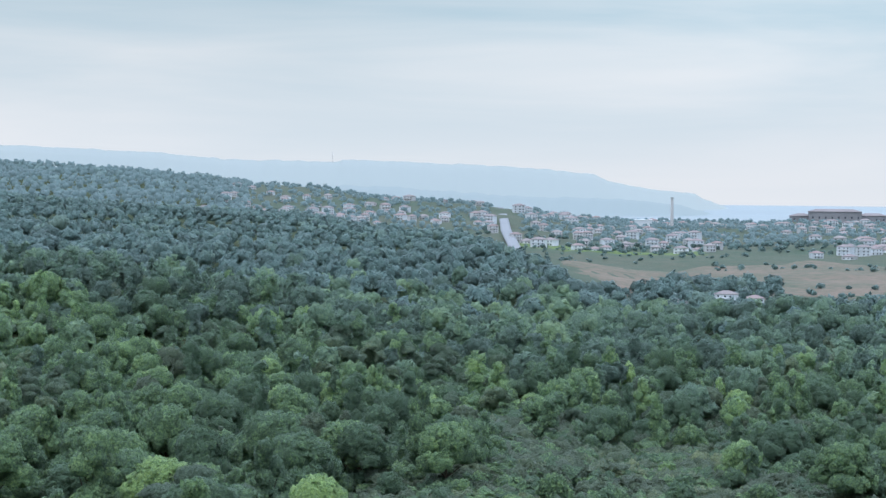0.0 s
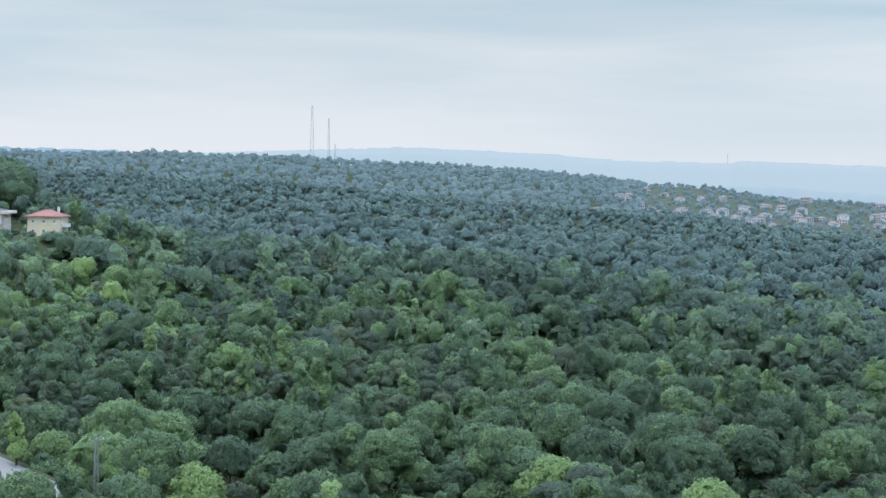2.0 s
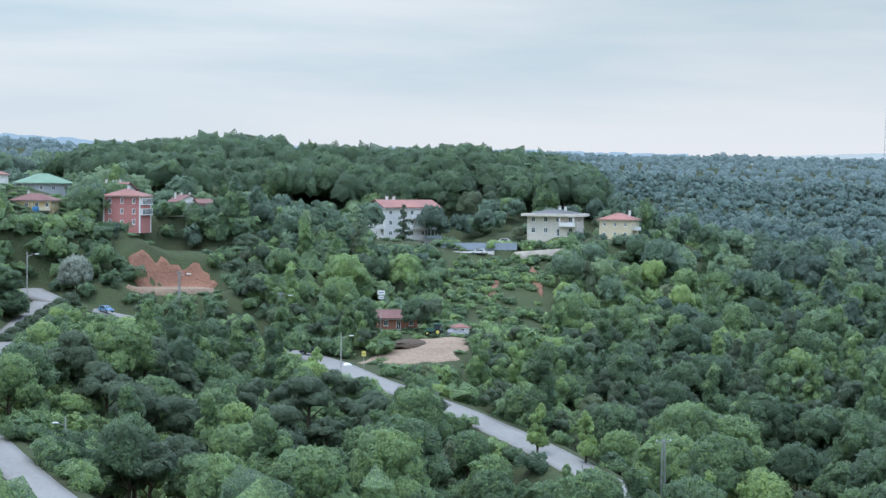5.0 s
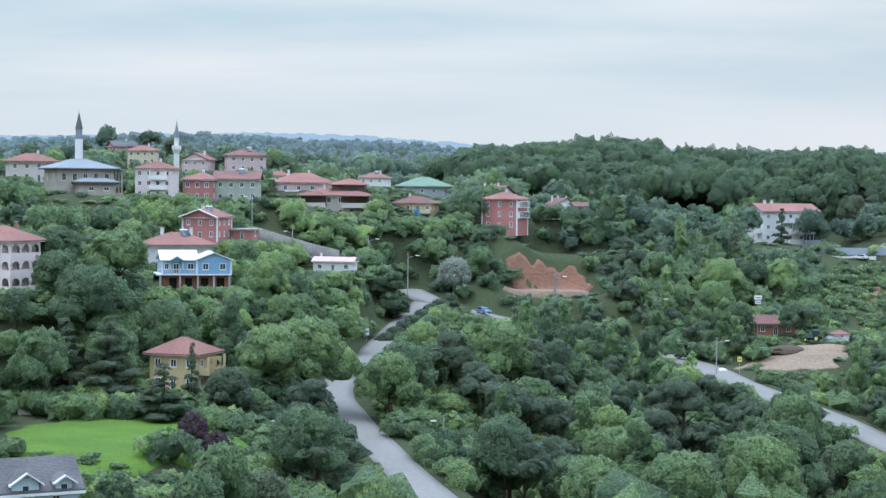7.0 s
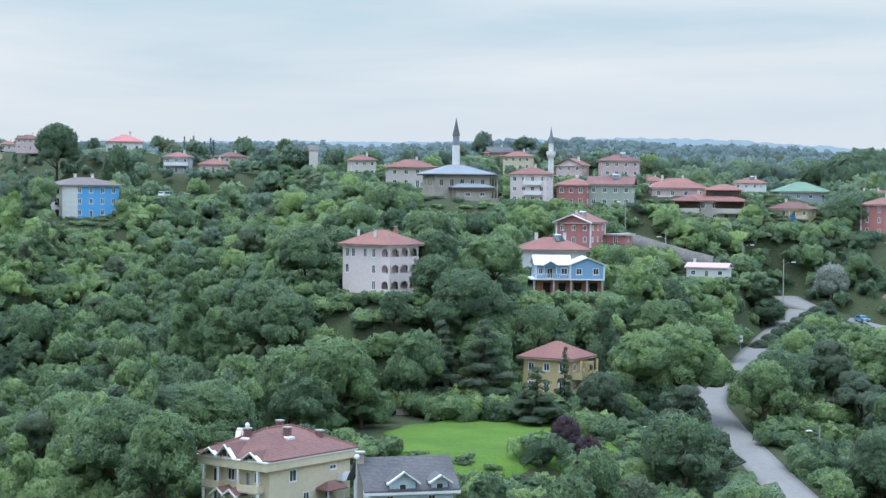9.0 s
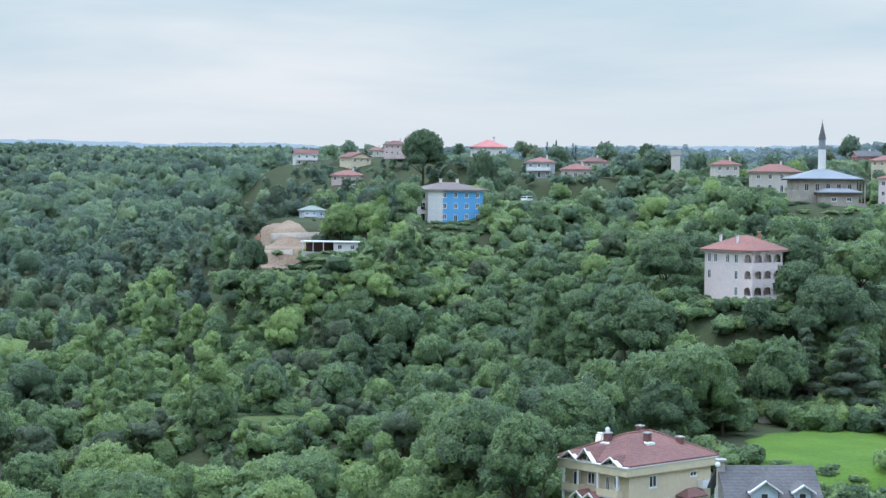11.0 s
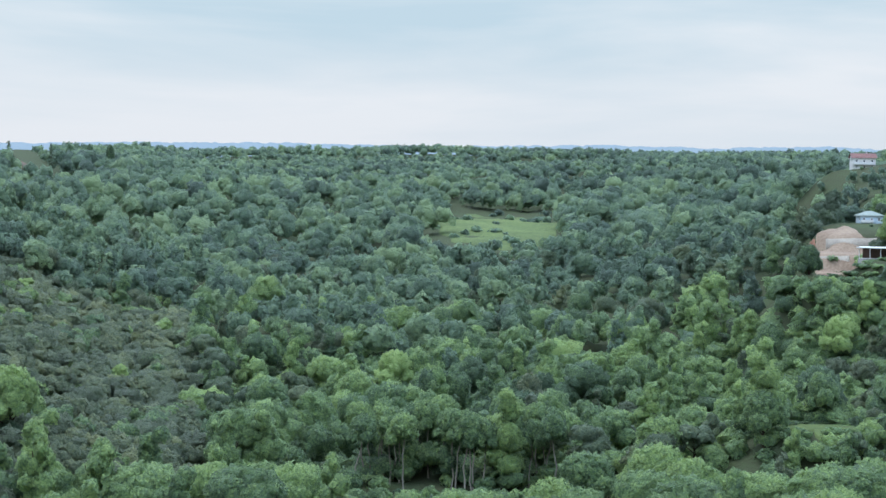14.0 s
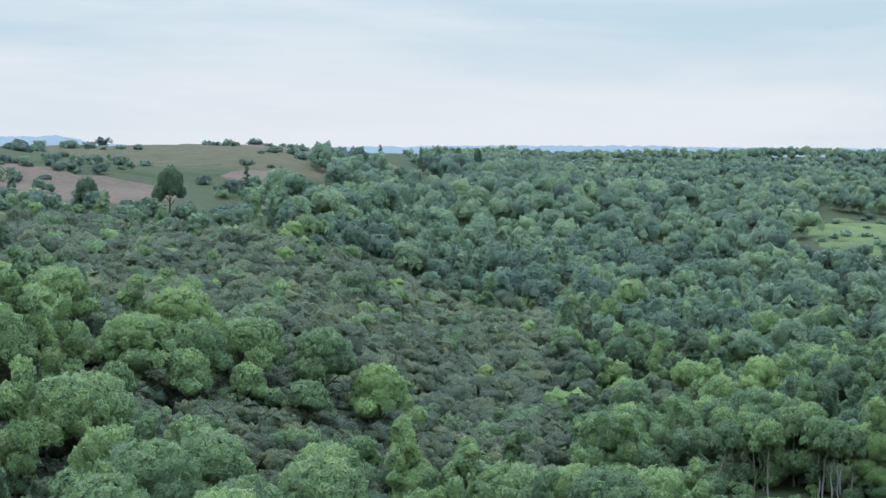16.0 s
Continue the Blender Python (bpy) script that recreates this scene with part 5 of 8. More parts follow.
def chimney(parent, x, y, z, h=1.4, s=0.6, material=None, cap=None):
    c = part("chimney", boxes((x - s / 2, x + s / 2, y - s / 2, y + s / 2, z, z + h)), material or WHITE, parent)
    part("cap", boxes((x - s / 2 - 0.12, x + s / 2 + 0.12, y - s / 2 - 0.12, y + s / 2 + 0.12, z + h, z + h + 0.14)), cap or CONCRETE, c)
    return c


def balcony(parent, side, u, z, a, deep, w, d, rail=None, solid=True, posts=0.0, post_material=None, x=0.0, y=0.0):
    """A slab with a railing; posts: height of the columns on its outer edge."""
    m = Matrix.Translation((x, y, 0)) @ facade(side, w, d) @ Matrix.Translation((u, 0, z))
    rail = rail or TRIM
    b = part("balcony", boxes((-a / 2, a / 2, -deep, -0.02, -0.2, 0)), CONCRETE if rail is not TRIM else TRIM, parent)
    b.matrix_basis = m
    bm = bmesh.new()
    if solid:
        for q in ((-a / 2, a / 2, -deep, -deep + 0.12, 0.0, 0.9), (-a / 2, -a / 2 + 0.12, -deep + 0.12, -0.03, 0, 0.9), (a / 2 - 0.12, a / 2, -deep + 0.12, -0.03, 0, 0.9)):
            box(bm, *q)
    else:
        box(bm, -a / 2, a / 2, -deep, -deep + 0.08, 0.9, 1.0)
        for k in np.linspace(-a / 2 + 0.06, a / 2 - 0.06, max(3, int(a / 0.35))):
            box(bm, k - 0.025, k + 0.025, -deep + 0.01, -deep + 0.06, 0.0, 0.9)
        for e in (-a / 2, a / 2 - 0.07):
            box(bm, e, e + 0.07, -deep + 0.08, -0.03, 0.9, 1.0)
    part("railing", bm, rail, b)
    if posts:
        for e in (-a / 2 + 0.15, a / 2 - 0.15):
            part("column", boxes((e - 0.15, e + 0.15, -deep + 0.02, -deep + 0.32, 0.0 if not solid else 0.9, posts)), post_material or TRIM, b)
    return b


def water_heater(parent, x, y, z, turn=0.0):
    """A solar water heater: two tilted collectors and a tank on a stand."""
    ob = new("solar_heater")
    ob.parent = parent
    ob.matrix_basis = pose(x, y, z, 0, 0, turn)
    bm = bmesh.new()
    rod(bm, (-0.8, 0.5, 1.15), (0.8, 0.5, 1.15), 0.22, n=10)
    part("tank", bm, WHITE_SHEET, ob)
    for k in (-0.5, 0.5):
        p = part("collector", boxes((-0.45, 0.45, -0.9, 0.9, -0.04, 0.04)), GLASS, ob)
        p.matrix_basis = pose(k, -0.4, 0.55, 38)
    bm = bmesh.new()
    for k in (-0.7, 0.7):
        rod(bm, (k, 0.5, -0.3), (k, 0.5, 1.0), 0.04, n=5)
        rod(bm, (k, -1.1, -0.2), (k, 0.5, 1.0), 0.03, n=5)
    part("stand", bm, STEEL, ob)


def house(name, where, label, w, d, storeys=2, turn=0.0, wall=None, roof=None, roof_kind="hip", roof_h=2.2, front=3, side=2, sh=2.9, win=(1.1, 1.3),
          skip=(), corner=False, foot=1.5, over=0.7, chimneys=((2, 1),), along="x", group="houses of the village", dx=0.0, dy=0.0, frames=None, balconies=(), heater=False,
          band=False, z=None, gable=None):
    """A plain house: walls with windows in rows, a roof, chimneys and balconies."""
    wall, roof = wall or WHITE, roof or RED_TILE
    ob = thing(name, where, turn, label, "house", group, dx, dy, z)
    H = storeys * sh
    holes = []
    for s in range(storeys):
        for sd, n, span in (("S", front, w), ("E", side, d), ("W", side, d), ("N", front, w)):
            for k in range(n):
                if (sd, s, k) in skip:
                    continue
                u = -span / 2 + span * (k + 0.5) / n
                door = s == 0 and sd == "S" and k == n // 2
                a, b = (1.0, 2.1) if door else win
                holes.append((sd, u, s * sh + (0.05 if door else 0.95), a, b))
    walls(ob, w, d, -foot, H, holes, wall)
    for sd, u, zz, a, b in holes:
        window(ob, sd, u, zz, a, b, w, d, frame_material=frames)
    if corner:
        for cx in (-1, 1):
            for cy in (-1, 1):
                part("corner_board", boxes((cx * w / 2 - 0.18, cx * w / 2 + 0.18, cy * d / 2 - 0.18, cy * d / 2 + 0.18, -foot, H)), TRIM, ob, "white corner board")
    if band:
        for s in range(1, storeys):
            part("string_course", boxes((-w / 2 - 0.06, w / 2 + 0.06, -d / 2 - 0.06, d / 2 + 0.06, s * sh - 0.1, s * sh + 0.06)), TRIM, ob, "white string course")
    if roof_kind == "hip":
        part("roof", hip_roof(w, d, H + 0.22, roof_h, over), roof, ob)
    elif roof_kind == "gable":
        part("roof", gable_roof(w, d, H + 0.22, roof_h, over, along=along), roof, ob)
        for sd in ("EW" if along == "x" else "SN"):
            part("gable", gable_wall(d if along == "x" else w, H, roof_h * 0.98, sd, w, d), gable or wall, ob)
    else:
        part("roof", boxes((-w / 2 - over, w / 2 + over, -d / 2 - over, d / 2 + over, H, H + 0.3)), roof, ob)
    part("eaves_board", boxes((-w / 2 - over * 0.9, w / 2 + over * 0.9, -d / 2 - over * 0.9, d / 2 + over * 0.9, H - 0.12, H - 0.003)), TRIM, ob, "white eaves board")
    for cx, cy in chimneys:
        chimney(ob, cx, cy, H + 0.22 + roof_h * 0.35, roof_h * 0.65 + 0.8)
    for b in balconies:
        balcony(ob, *b[:5], w, d, *b[5:])
    if heater:
        water_heater(ob, w * 0.1, -d * 0.12, H + roof_h * 0.75, 20)
    return ob


# ---------------------------------------------------------------- the houses
def villa():
    ob = thing("villa", "villa", -42, "cream villa with brown tiled hip roof, white trim and balconies", "villa")
    ob.matrix_basis = ob.matrix_basis @ Matrix.Diagonal((0.8, 0.8, 0.92, 1))
    w, d, H = 13.0, 18.5, 6.9
    holes = [("S", -1.2, 3.95, 1.5, 1.6), ("S", 4.0, 3.95, 1.2, 1.5), ("S", -4.2, 3.2, 1.6, 2.2), ("S", 2.2, 3.2, 0.9, 2.2), ("S", -4.2, 0.1, 1.6, 2.2), ("S", 3.6, 0.1, 1.6, 2.2),
             ("S", -0.2, 0.05, 1.1, 2.2), ("E", -4.0, 3.9, 1.7, 1.6), ("E", 5.2, 4.6, 1.6, 0.7), ("E", -1.0, 0.9, 1.4, 1.4), ("E", 4.0, 0.9, 1.4, 1.4), ("W", 0, 3.9, 1.6, 1.5), ("N", 0, 3.9, 1.6, 1.5)]
    walls(ob, w, d, -2.5, H, holes, CREAM)
    for sd, u, z, a, b in holes:
        window(ob, sd, u, z, a, b, w, d)
    part("cornice", boxes((-w / 2 - 0.75, w / 2 + 0.75, -d / 2 - 1.5, d / 2 + 0.75, H - 1.05, H)), CREAM, ob, "deep cream cornice under the eaves")
    part("gutter", boxes((-w / 2 - 0.9, w / 2 + 0.9, -d / 2 - 1.65, d / 2 + 0.9, H + 0.002, H + 0.16)), TRIM, ob, "white gutter board")
    roof = part("roof", hip_roof(w, d, H + 0.36, 3.0, 0.9, 0.18), BROWN_TILE, ob)
    bm = bmesh.new()
    for p, q in (((-w / 2 - 0.9, -d / 2 - 0.9, H + 0.36), (0, -2.75, H + 3.4)), ((w / 2 + 0.9, -d / 2 - 0.9, H + 0.36), (0, -2.75, H + 3.4)), ((w / 2 + 0.9, d / 2 + 0.9, H + 0.36), (0, 2.75, H + 3.4)), ((0, -2.75, H + 3.4), (0, 2.75, H + 3.4))):
        rod(bm, p, q, 0.14, n=6)
    part("ridge_tiles", bm, RED_TILE, roof, "lighter red ridge tiles")
    for gx, gw, gh in ((-4.2, 2.8, 1.1), (-0.9, 2.8, 1.7), (4.3, 2.8, 1.1)):
        g = new("front_gable")
        g.parent = ob
        part("gable_roof", gable_roof(gw, 4.6, H + 0.3, gh, 0.35, 0.16, "y", gx, -d / 2 + 0.9), BROWN_TILE, g)
        part("gable_wall", gable_wall(gw - 0.2, H + 0.16, gh * 0.92, "S", w, d + 2.4, gx, 0), CREAM, g)
        part("gable_trim", gable_roof(gw + 0.1, 0.14, H + 0.28, gh, 0.38, 0.17, "y", gx, -d / 2 - 1.6), TRIM, g, "white barge boards")
        for k in (-0.5, 0.5):
            part("gable_window", boxes((gx + k - 0.36, gx + k + 0.36, -d / 2 - 1.24, -d / 2 - 1.15, H + 0.35, H + 0.5 + gh * 0.35)), GLASS, g)
    for u, a in ((-4.2, 3.4), (3.4, 4.2)):
        balcony(ob, "S", u, 3.0, a, 1.5, w, d, CREAM, True, 2.85, TRIM)
        for e in (u - a / 2 + 0.17, u + a / 2 - 0.17):
            part("pillar", boxes((e - 0.17, e + 0.17, -d / 2 - 1.45, -d / 2 - 1.1, -2.5, 2.8)), TRIM, ob)
    porch = new("porch")
    porch.parent = ob
    for gx in (-1.6, 0.9):
        part("porch_roof", gable_roof(2.3, 2.4, 2.5, 0.9, 0.2, 0.14, "y", gx, -d / 2 - 1.3), BROWN_TILE, porch)
        part("porch_trim", gable_roof(2.3, 0.15, 2.46, 0.9, 0.25, 0.25, "y", gx, -d / 2 - 2.6), TRIM, porch, "white barge boards")
    for gx in (-2.7, -0.35, 2.0):
        part("porch_post", boxes((gx - 0.12, gx + 0.12, -d / 2 - 2.45, -d / 2 - 2.2, -2.5, 2.4)), TRIM, porch)
    lean = new("side_porch")
    lean.parent = ob
    part("lean_roof", hip_roof(2.4, 4.2, 2.4, 1.0, 0.2, 0.15, None, w / 2 + 1.2, 3.4), BROWN_TILE, lean)
    for k in (1.6, 5.2):
        part("lean_post", boxes((w / 2 + 2.05, w / 2 + 2.25, k - 0.1, k + 0.1, -2.5, 2.2)), TRIM, lean)
    balcony(ob, "E", 7.0, 3.2, 1.8, 1.2, w, d, TRIM, True)
    for x, y, z in ((-1.7, -5.2, H + 1.9), (2.6, -1.0, H + 2.0), (3.6, 5.4, H + 1.1), (-2.5, 3.0, H + 2.2)):
        c = part("chimney", boxes((x - 0.45, x + 0.45, y - 0.45, y + 0.45, z, z + 1.5)), BROWN_TILE, ob, "dark brick chimney")
        part("flashing", hip_roof(1.7, 1.7, z + 0.28, 0.3, 0.0, 0.3, 0.0, x, y), WHITE_SHEET, c)
        part("cap", boxes((x - 0.55, x + 0.55, y - 0.55, y + 0.55, z + 1.5, z + 1.66)), CONCRETE, c)
    water_heater(ob, -3.6, -4.4, H + 1.9, 35)
    dish = bmesh.new()
    bmesh.ops.create_cone(dish, cap_ends=True, segments=14, radius1=0.38, radius2=0.1, depth=0.12, matrix=pose(-1.6, -5.3, H + 3.9, 75, 0, 60))
    part("satellite_dish", dish, WHITE_SHEET, ob)


def grey_cottage():
    ob = thing("cottage", "grey_cottage", 14, "pale blue cottage with grey shingled roof and dormers", "house")
    w, d, H = 10.4, 8.6, 5.0
    holes = [("S", -2.6, 3.3, 1.0, 1.2), ("S", 2.6, 3.3, 1.0, 1.2), ("S", 0, 0.1, 1.1, 2.1), ("S", -3, 0.9, 1.3, 1.3), ("S", 3, 0.9, 1.3, 1.3), ("W", 1.5, 3.2, 0.9, 1.3), ("E", 0, 3.2, 0.9, 1.3), ("N", 0, 1, 1.2, 1.2)]
    walls(ob, w, d, -2.5, H, holes, ICE)
    for sd, u, z, a, b in holes:
        window(ob, sd, u, z, a, b, w, d)
    part("roof", gable_roof(w, d, H + 0.2, 3.4, 0.75, 0.24), GREY_TILE, ob)
    for sd in "EW":
        part("gable", gable_wall(d, H, 3.3, sd, w, d), ICE, ob)
    part("barge_board", boxes((-w / 2 - 0.8, w / 2 + 0.8, -d / 2 - 0.82, -d / 2 - 0.70, H - 0.35, H - 0.02)), TRIM, ob, "white eaves board")
    for x, s in ((-1.2, 3.4), (3.4, 2.2)):
        g = new("dormer")
        g.parent = ob
        part("dormer_wall", boxes((x - s / 2 + 0.1, x + s / 2 - 0.1, -d / 2 - 0.5, -1.4, H - 0.2, H + 1.1)), ICE, g)
        part("dormer_gable", gable_wall(s - 0.2, H + 1.1, s * 0.38, "S", w, d + 1.0, x, 0), ICE, g)
        part("dormer_roof", gable_roof(s - 0.1, 4.4, H + 1.2, s * 0.42, 0.35, 0.18, "y", x, -d / 2 + 1.6), GREY_TILE, g)
        part("dormer_trim", gable_roof(s, 0.12, H + 1.16, s * 0.42, 0.36, 0.22, "y", x, -d / 2 - 1.0), TRIM, g, "white barge boards")
        wn_ = part("dormer_window", boxes((x - 0.45, x + 0.45, -d / 2 - 0.56, -d / 2 - 0.51, H - 0.05, H + 0.95)), TRIM, g)
        part("pane", boxes((x - 0.36, x + 0.36, -d / 2 - 0.6, -d / 2 - 0.565, H + 0.04, H + 0.86)), GLASS, wn_)
    c = part("chimney", boxes((-w / 2 - 0.75, -w / 2 + 0.05, -1.0, 0.0, -2.5, H + 4.2)), STONE, ob, "rough stone chimney stack")
    part("cap", boxes((-w / 2 - 0.95, -w / 2 + 0.25, -1.2, 0.2, H + 4.2, H + 4.4)), CONCRETE, c)
    dish = bmesh.new()
    bmesh.ops.create_cone(dish, cap_ends=True, segments=14, radius1=0.34, radius2=0.1, depth=0.12, matrix=pose(-w / 2 - 0.9, -1.3, H + 3.9, 70, 0, -20))
    part("satellite_dish", dish, WHITE_SHEET, ob)


def arch(w, h, thick=0.25, n=8):
    """A panel with a round-headed opening, over a bay of that width: its feet at z 0."""
    bm = bmesh.new()
    r = w / 2 - 0.18
    pts = [(-r, 0.0)] + [(-r * math.cos(i * math.pi / n), h * 0.30 + (h * 0.5) * math.sin(i * math.pi / n)) for i in range(n + 1)] + [(r, 0.0)]
    front, back = [], []
    for y, lst in ((0, front), (thick, back)):
        inner = [bm.verts.new((x, y, z)) for x, z in pts]
        outer = [bm.verts.new((x / r * w / 2 if abs(x) == r and z == 0 else x * (w / 2) / r, y, 0 if z == 0 else h)) for x, z in pts]
        for i in range(len(pts) - 1):
            bm.faces.new((inner[i], inner[i + 1], outer[i + 1], outer[i]))
        lst.extend(inner)
    for i in range(len(front) - 1):
        bm.faces.new((front[i], back[i], back[i + 1], front[i + 1]))
    return bm


def pink_house():
    ob = thing("house", "pink_house", -40, "pale pink three-storey house with arched loggias and red roof", "house", "houses of the village")
    ob.matrix_basis = ob.matrix_basis @ Matrix.Diagonal((0.75, 0.75, 0.97, 1))
    w, d, sh = 11.5, 11.0, 2.8
    H = 3 * sh
    holes = []
    for s in range(3):
        for k in ((-4.4, -2.6, 0.9, 3.4) if s == 2 else (-4.4, 3.4) if s == 1 else (3.4,)):
            holes.append(("S", k, s * sh + 0.7, 1.05, 1.6))
        for k in (-3.5, 0.0, 3.5):
            holes.append(("E", k, s * sh + 0.5, 1.0, 1.8))
        holes += [("W", -2, s * sh + 0.9, 1.0, 1.3), ("W", 2, s * sh + 0.9, 1.0, 1.3), ("N", 0, s * sh + 0.9, 1.0, 1.3)]
    walls(ob, w, d, -2.5, H, holes, PINK)
    for sd, u, z, a, b in holes:
        window(ob, sd, u, z, a, b, w, d)
    log = new("loggia")
    log.parent = ob
    for s in range(3):
        part("floor_slab", boxes((w / 2 + 0.0, w / 2 + 2.6, -d / 2 - 0.4, d / 2 - 1.0, s * sh - 0.2, s * sh)), PINK, log)
        part("parapet", boxes((w / 2 + 2.42, w / 2 + 2.6, -d / 2 - 0.4, d / 2 - 1.0, s * sh, s * sh + 0.9)), PINK, log)
        part("parapet", boxes((w / 2 + 0.0, w / 2 + 2.42, -d / 2 - 0.4, -d / 2 - 0.22, s * sh, s * sh + 0.9)), PINK, log)
        for k in range(4):
            y = -d / 2 - 0.2 + k * (d - 1.1) / 3
            part("column", boxes((w / 2 + 2.3, w / 2 + 2.6, y - 0.14, y + 0.16, s * sh + 0.9, s * sh + sh - 0.2)), PINK, log)
        for k in range(3):
            p = part("arch", arch((d - 1.1) / 3 - 0.3, 1.5), PINK, log)
            p.matrix_basis = pose(w / 2 + 2.58, -d / 2 - 0.05 + (k + 0.5) * (d - 1.1) / 3, s * sh + 1.1, 0, 0, 90)
        p = part("arch", arch(2.2, 1.5), PINK, log)
        p.matrix_basis = pose(w / 2 + 1.2, -d / 2 - 0.38, s * sh + 1.1)
    part("roof", hip_roof(w + 2.6, d + 0.4, H + 0.22, 2.4, 0.8, 0.22, None, 1.3, -0.2), RED_TILE, ob)
    part("eaves_board", boxes((-w / 2 - 0.7, w / 2 + 3.3, -d / 2 - 1.0, d / 2 + 0.7, H - 0.12, H - 0.003)), TRIM, ob, "white eaves board")
    for x, y, h in ((-3.6, -2.6, 1.6), (2.0, -3.4, 1.6), (4.0, 1.5, 2.2), (-1.0, 2.0, 1.4)):
        chimney(ob, x, y, H + 1.0, h, 0.45, WHITE if y < 0 else BRICK)
    ga = thing("garage", "pink_house", -40, "beige flat-roofed garage with a dark open door", "garage", "", 11.5, -1.0)
    walls(ga, 6, 6, -2.0, 2.8, [("S", 0.6, 0, 2.4, 2.1)], BEIGE)
    part("roof", boxes((-3.3, 3.3, -3.3, 3.3, 2.8, 3.1)), CONCRETE, ga)
    # near-black back wall: the shade inside the garage put into its colour
    part("back_wall", boxes((-2.6, 2.6, 1.0, 1.2, -0.5, 2.7)), DARK, ga)


def blue_house():
    ob = thing("house", "blue_house", 6, "blue clapboard house with white trim over brick ground floor", "house", "houses of the village")
    d = 8.6
    lower = [("S", -4.4, 0.3, 1.4, 1.9), ("S", -1.4, 0.3, 1.4, 1.9), ("S", 1.7, 0.3, 1.5, 1.9), ("S", 4.8, 0.3, 1.5, 1.9), ("E", 0, 0.6, 1.4, 1.5), ("W", 0, 0.6, 1.4, 1.5)]
    walls(ob, 12.6, d - 1.2, -2.0, 2.8, lower, BRICK, 0, 0.4, "ground_floor", "bare brick ground floor with dark openings", 0.3)
    for sd, u, z, a, b in lower:
        # a near-black sheet behind each opening imitates the shade indoors
        p = part("opening", boxes((-a / 2 - 0.1, a / 2 + 0.1, 0.32, 0.4, -0.1, b + 0.1)), DARK, ob)
        p.matrix_basis = Matrix.Translation((0, 0.4, 0)) @ facade(sd, 12.6, d - 1.2) @ Matrix.Translation((u, 0, z))
    part("floor_slab", boxes((-7.6, 6.7, -d / 2 - 1.0, d / 2 + 0.1, 2.8, 3.05)), TRIM, ob, "white concrete floor slab")
    for x in (-7.0, -3.2, 0.2, 3.3, 6.3):
        part("pillar", boxes((x - 0.18, x + 0.18, -d / 2 - 0.8, -d / 2 - 0.45, -2.0, 2.8)), CONCRETE, ob)
    H = 5.6
    for nm, x, w, hs, along in (("right", 3.3, 6.6, [("S", -1.6, 3.85, 1.2, 1.3), ("S", 1.7, 3.85, 1.2, 1.3), ("E", -2, 3.9, 1.1, 1.2), ("E", 2, 3.9, 1.1, 1.2)], "y"),
                                ("left", -3.3, 6.6, [("S", 2.2, 3.85, 1.3, 1.3), ("S", -0.6, 3.1, 1.2, 2.0), ("S", -2.4, 3.85, 0.9, 1.3), ("W", 0, 3.9, 1.1, 1.2)], "x")):
        y = -0.5 if nm == "right" else 0.0
        dd = d + 0.6 if nm == "right" else d
        walls(ob, w, dd, 3.05, H, hs, PALE_BLUE, x, y, "upper_wall")
        for sd, u, z, a, b in hs:
            window(ob, sd, u, z, a, b, w, dd, x, y)
        part("roof", gable_roof(w, dd, H + 0.2, 1.5 if nm == "right" else 1.7, 0.45, 0.2, along, x, y), WHITE_SHEET, ob)
        for sx in (-1, 1):
            for sy in (-1, 1):
                part("corner_board", boxes((x + sx * (w / 2 - 0.02) - 0.14, x + sx * (w / 2 - 0.02) + 0.14, y + sy * dd / 2 - 0.1, y + sy * dd / 2 + 0.1, 3.05, H)), TRIM, ob, "white corner board")
    part("gable", gable_wall(6.6, H, 1.5, "S", 6.6, d + 0.6, 3.3, -0.5), PALE_BLUE, ob)
    g = new("porch")
    g.parent = ob
    part("porch_roof", gable_roof(2.6, 2.6, H + 0.1, 0.9, 0.25, 0.15, "y", -3.9, -d / 2 - 0.2), WHITE_SHEET, g)
    part("porch_gable", gable_wall(2.6, H - 0.1, 0.85, "S", 1, d + 2.4, -3.9, 0), PALE_BLUE, g)
    bm = bmesh.new()
    for k in np.linspace(-7.4, 0.0, 22):
        box(bm, k - 0.03, k + 0.03, -d / 2 - 0.95, -d / 2 - 0.88, 3.05, 3.95)
    box(bm, -7.5, 0.1, -d / 2 - 0.97, -d / 2 - 0.86, 3.95, 4.05)
    part("railing", bm, TRIM, g, "white balcony railing")
    for x in (-5.1, -2.7):
        part("porch_post", boxes((x - 0.08, x + 0.08, -d / 2 - 0.95, -d / 2 - 0.8, 4.05, H - 0.05)), TRIM, g)


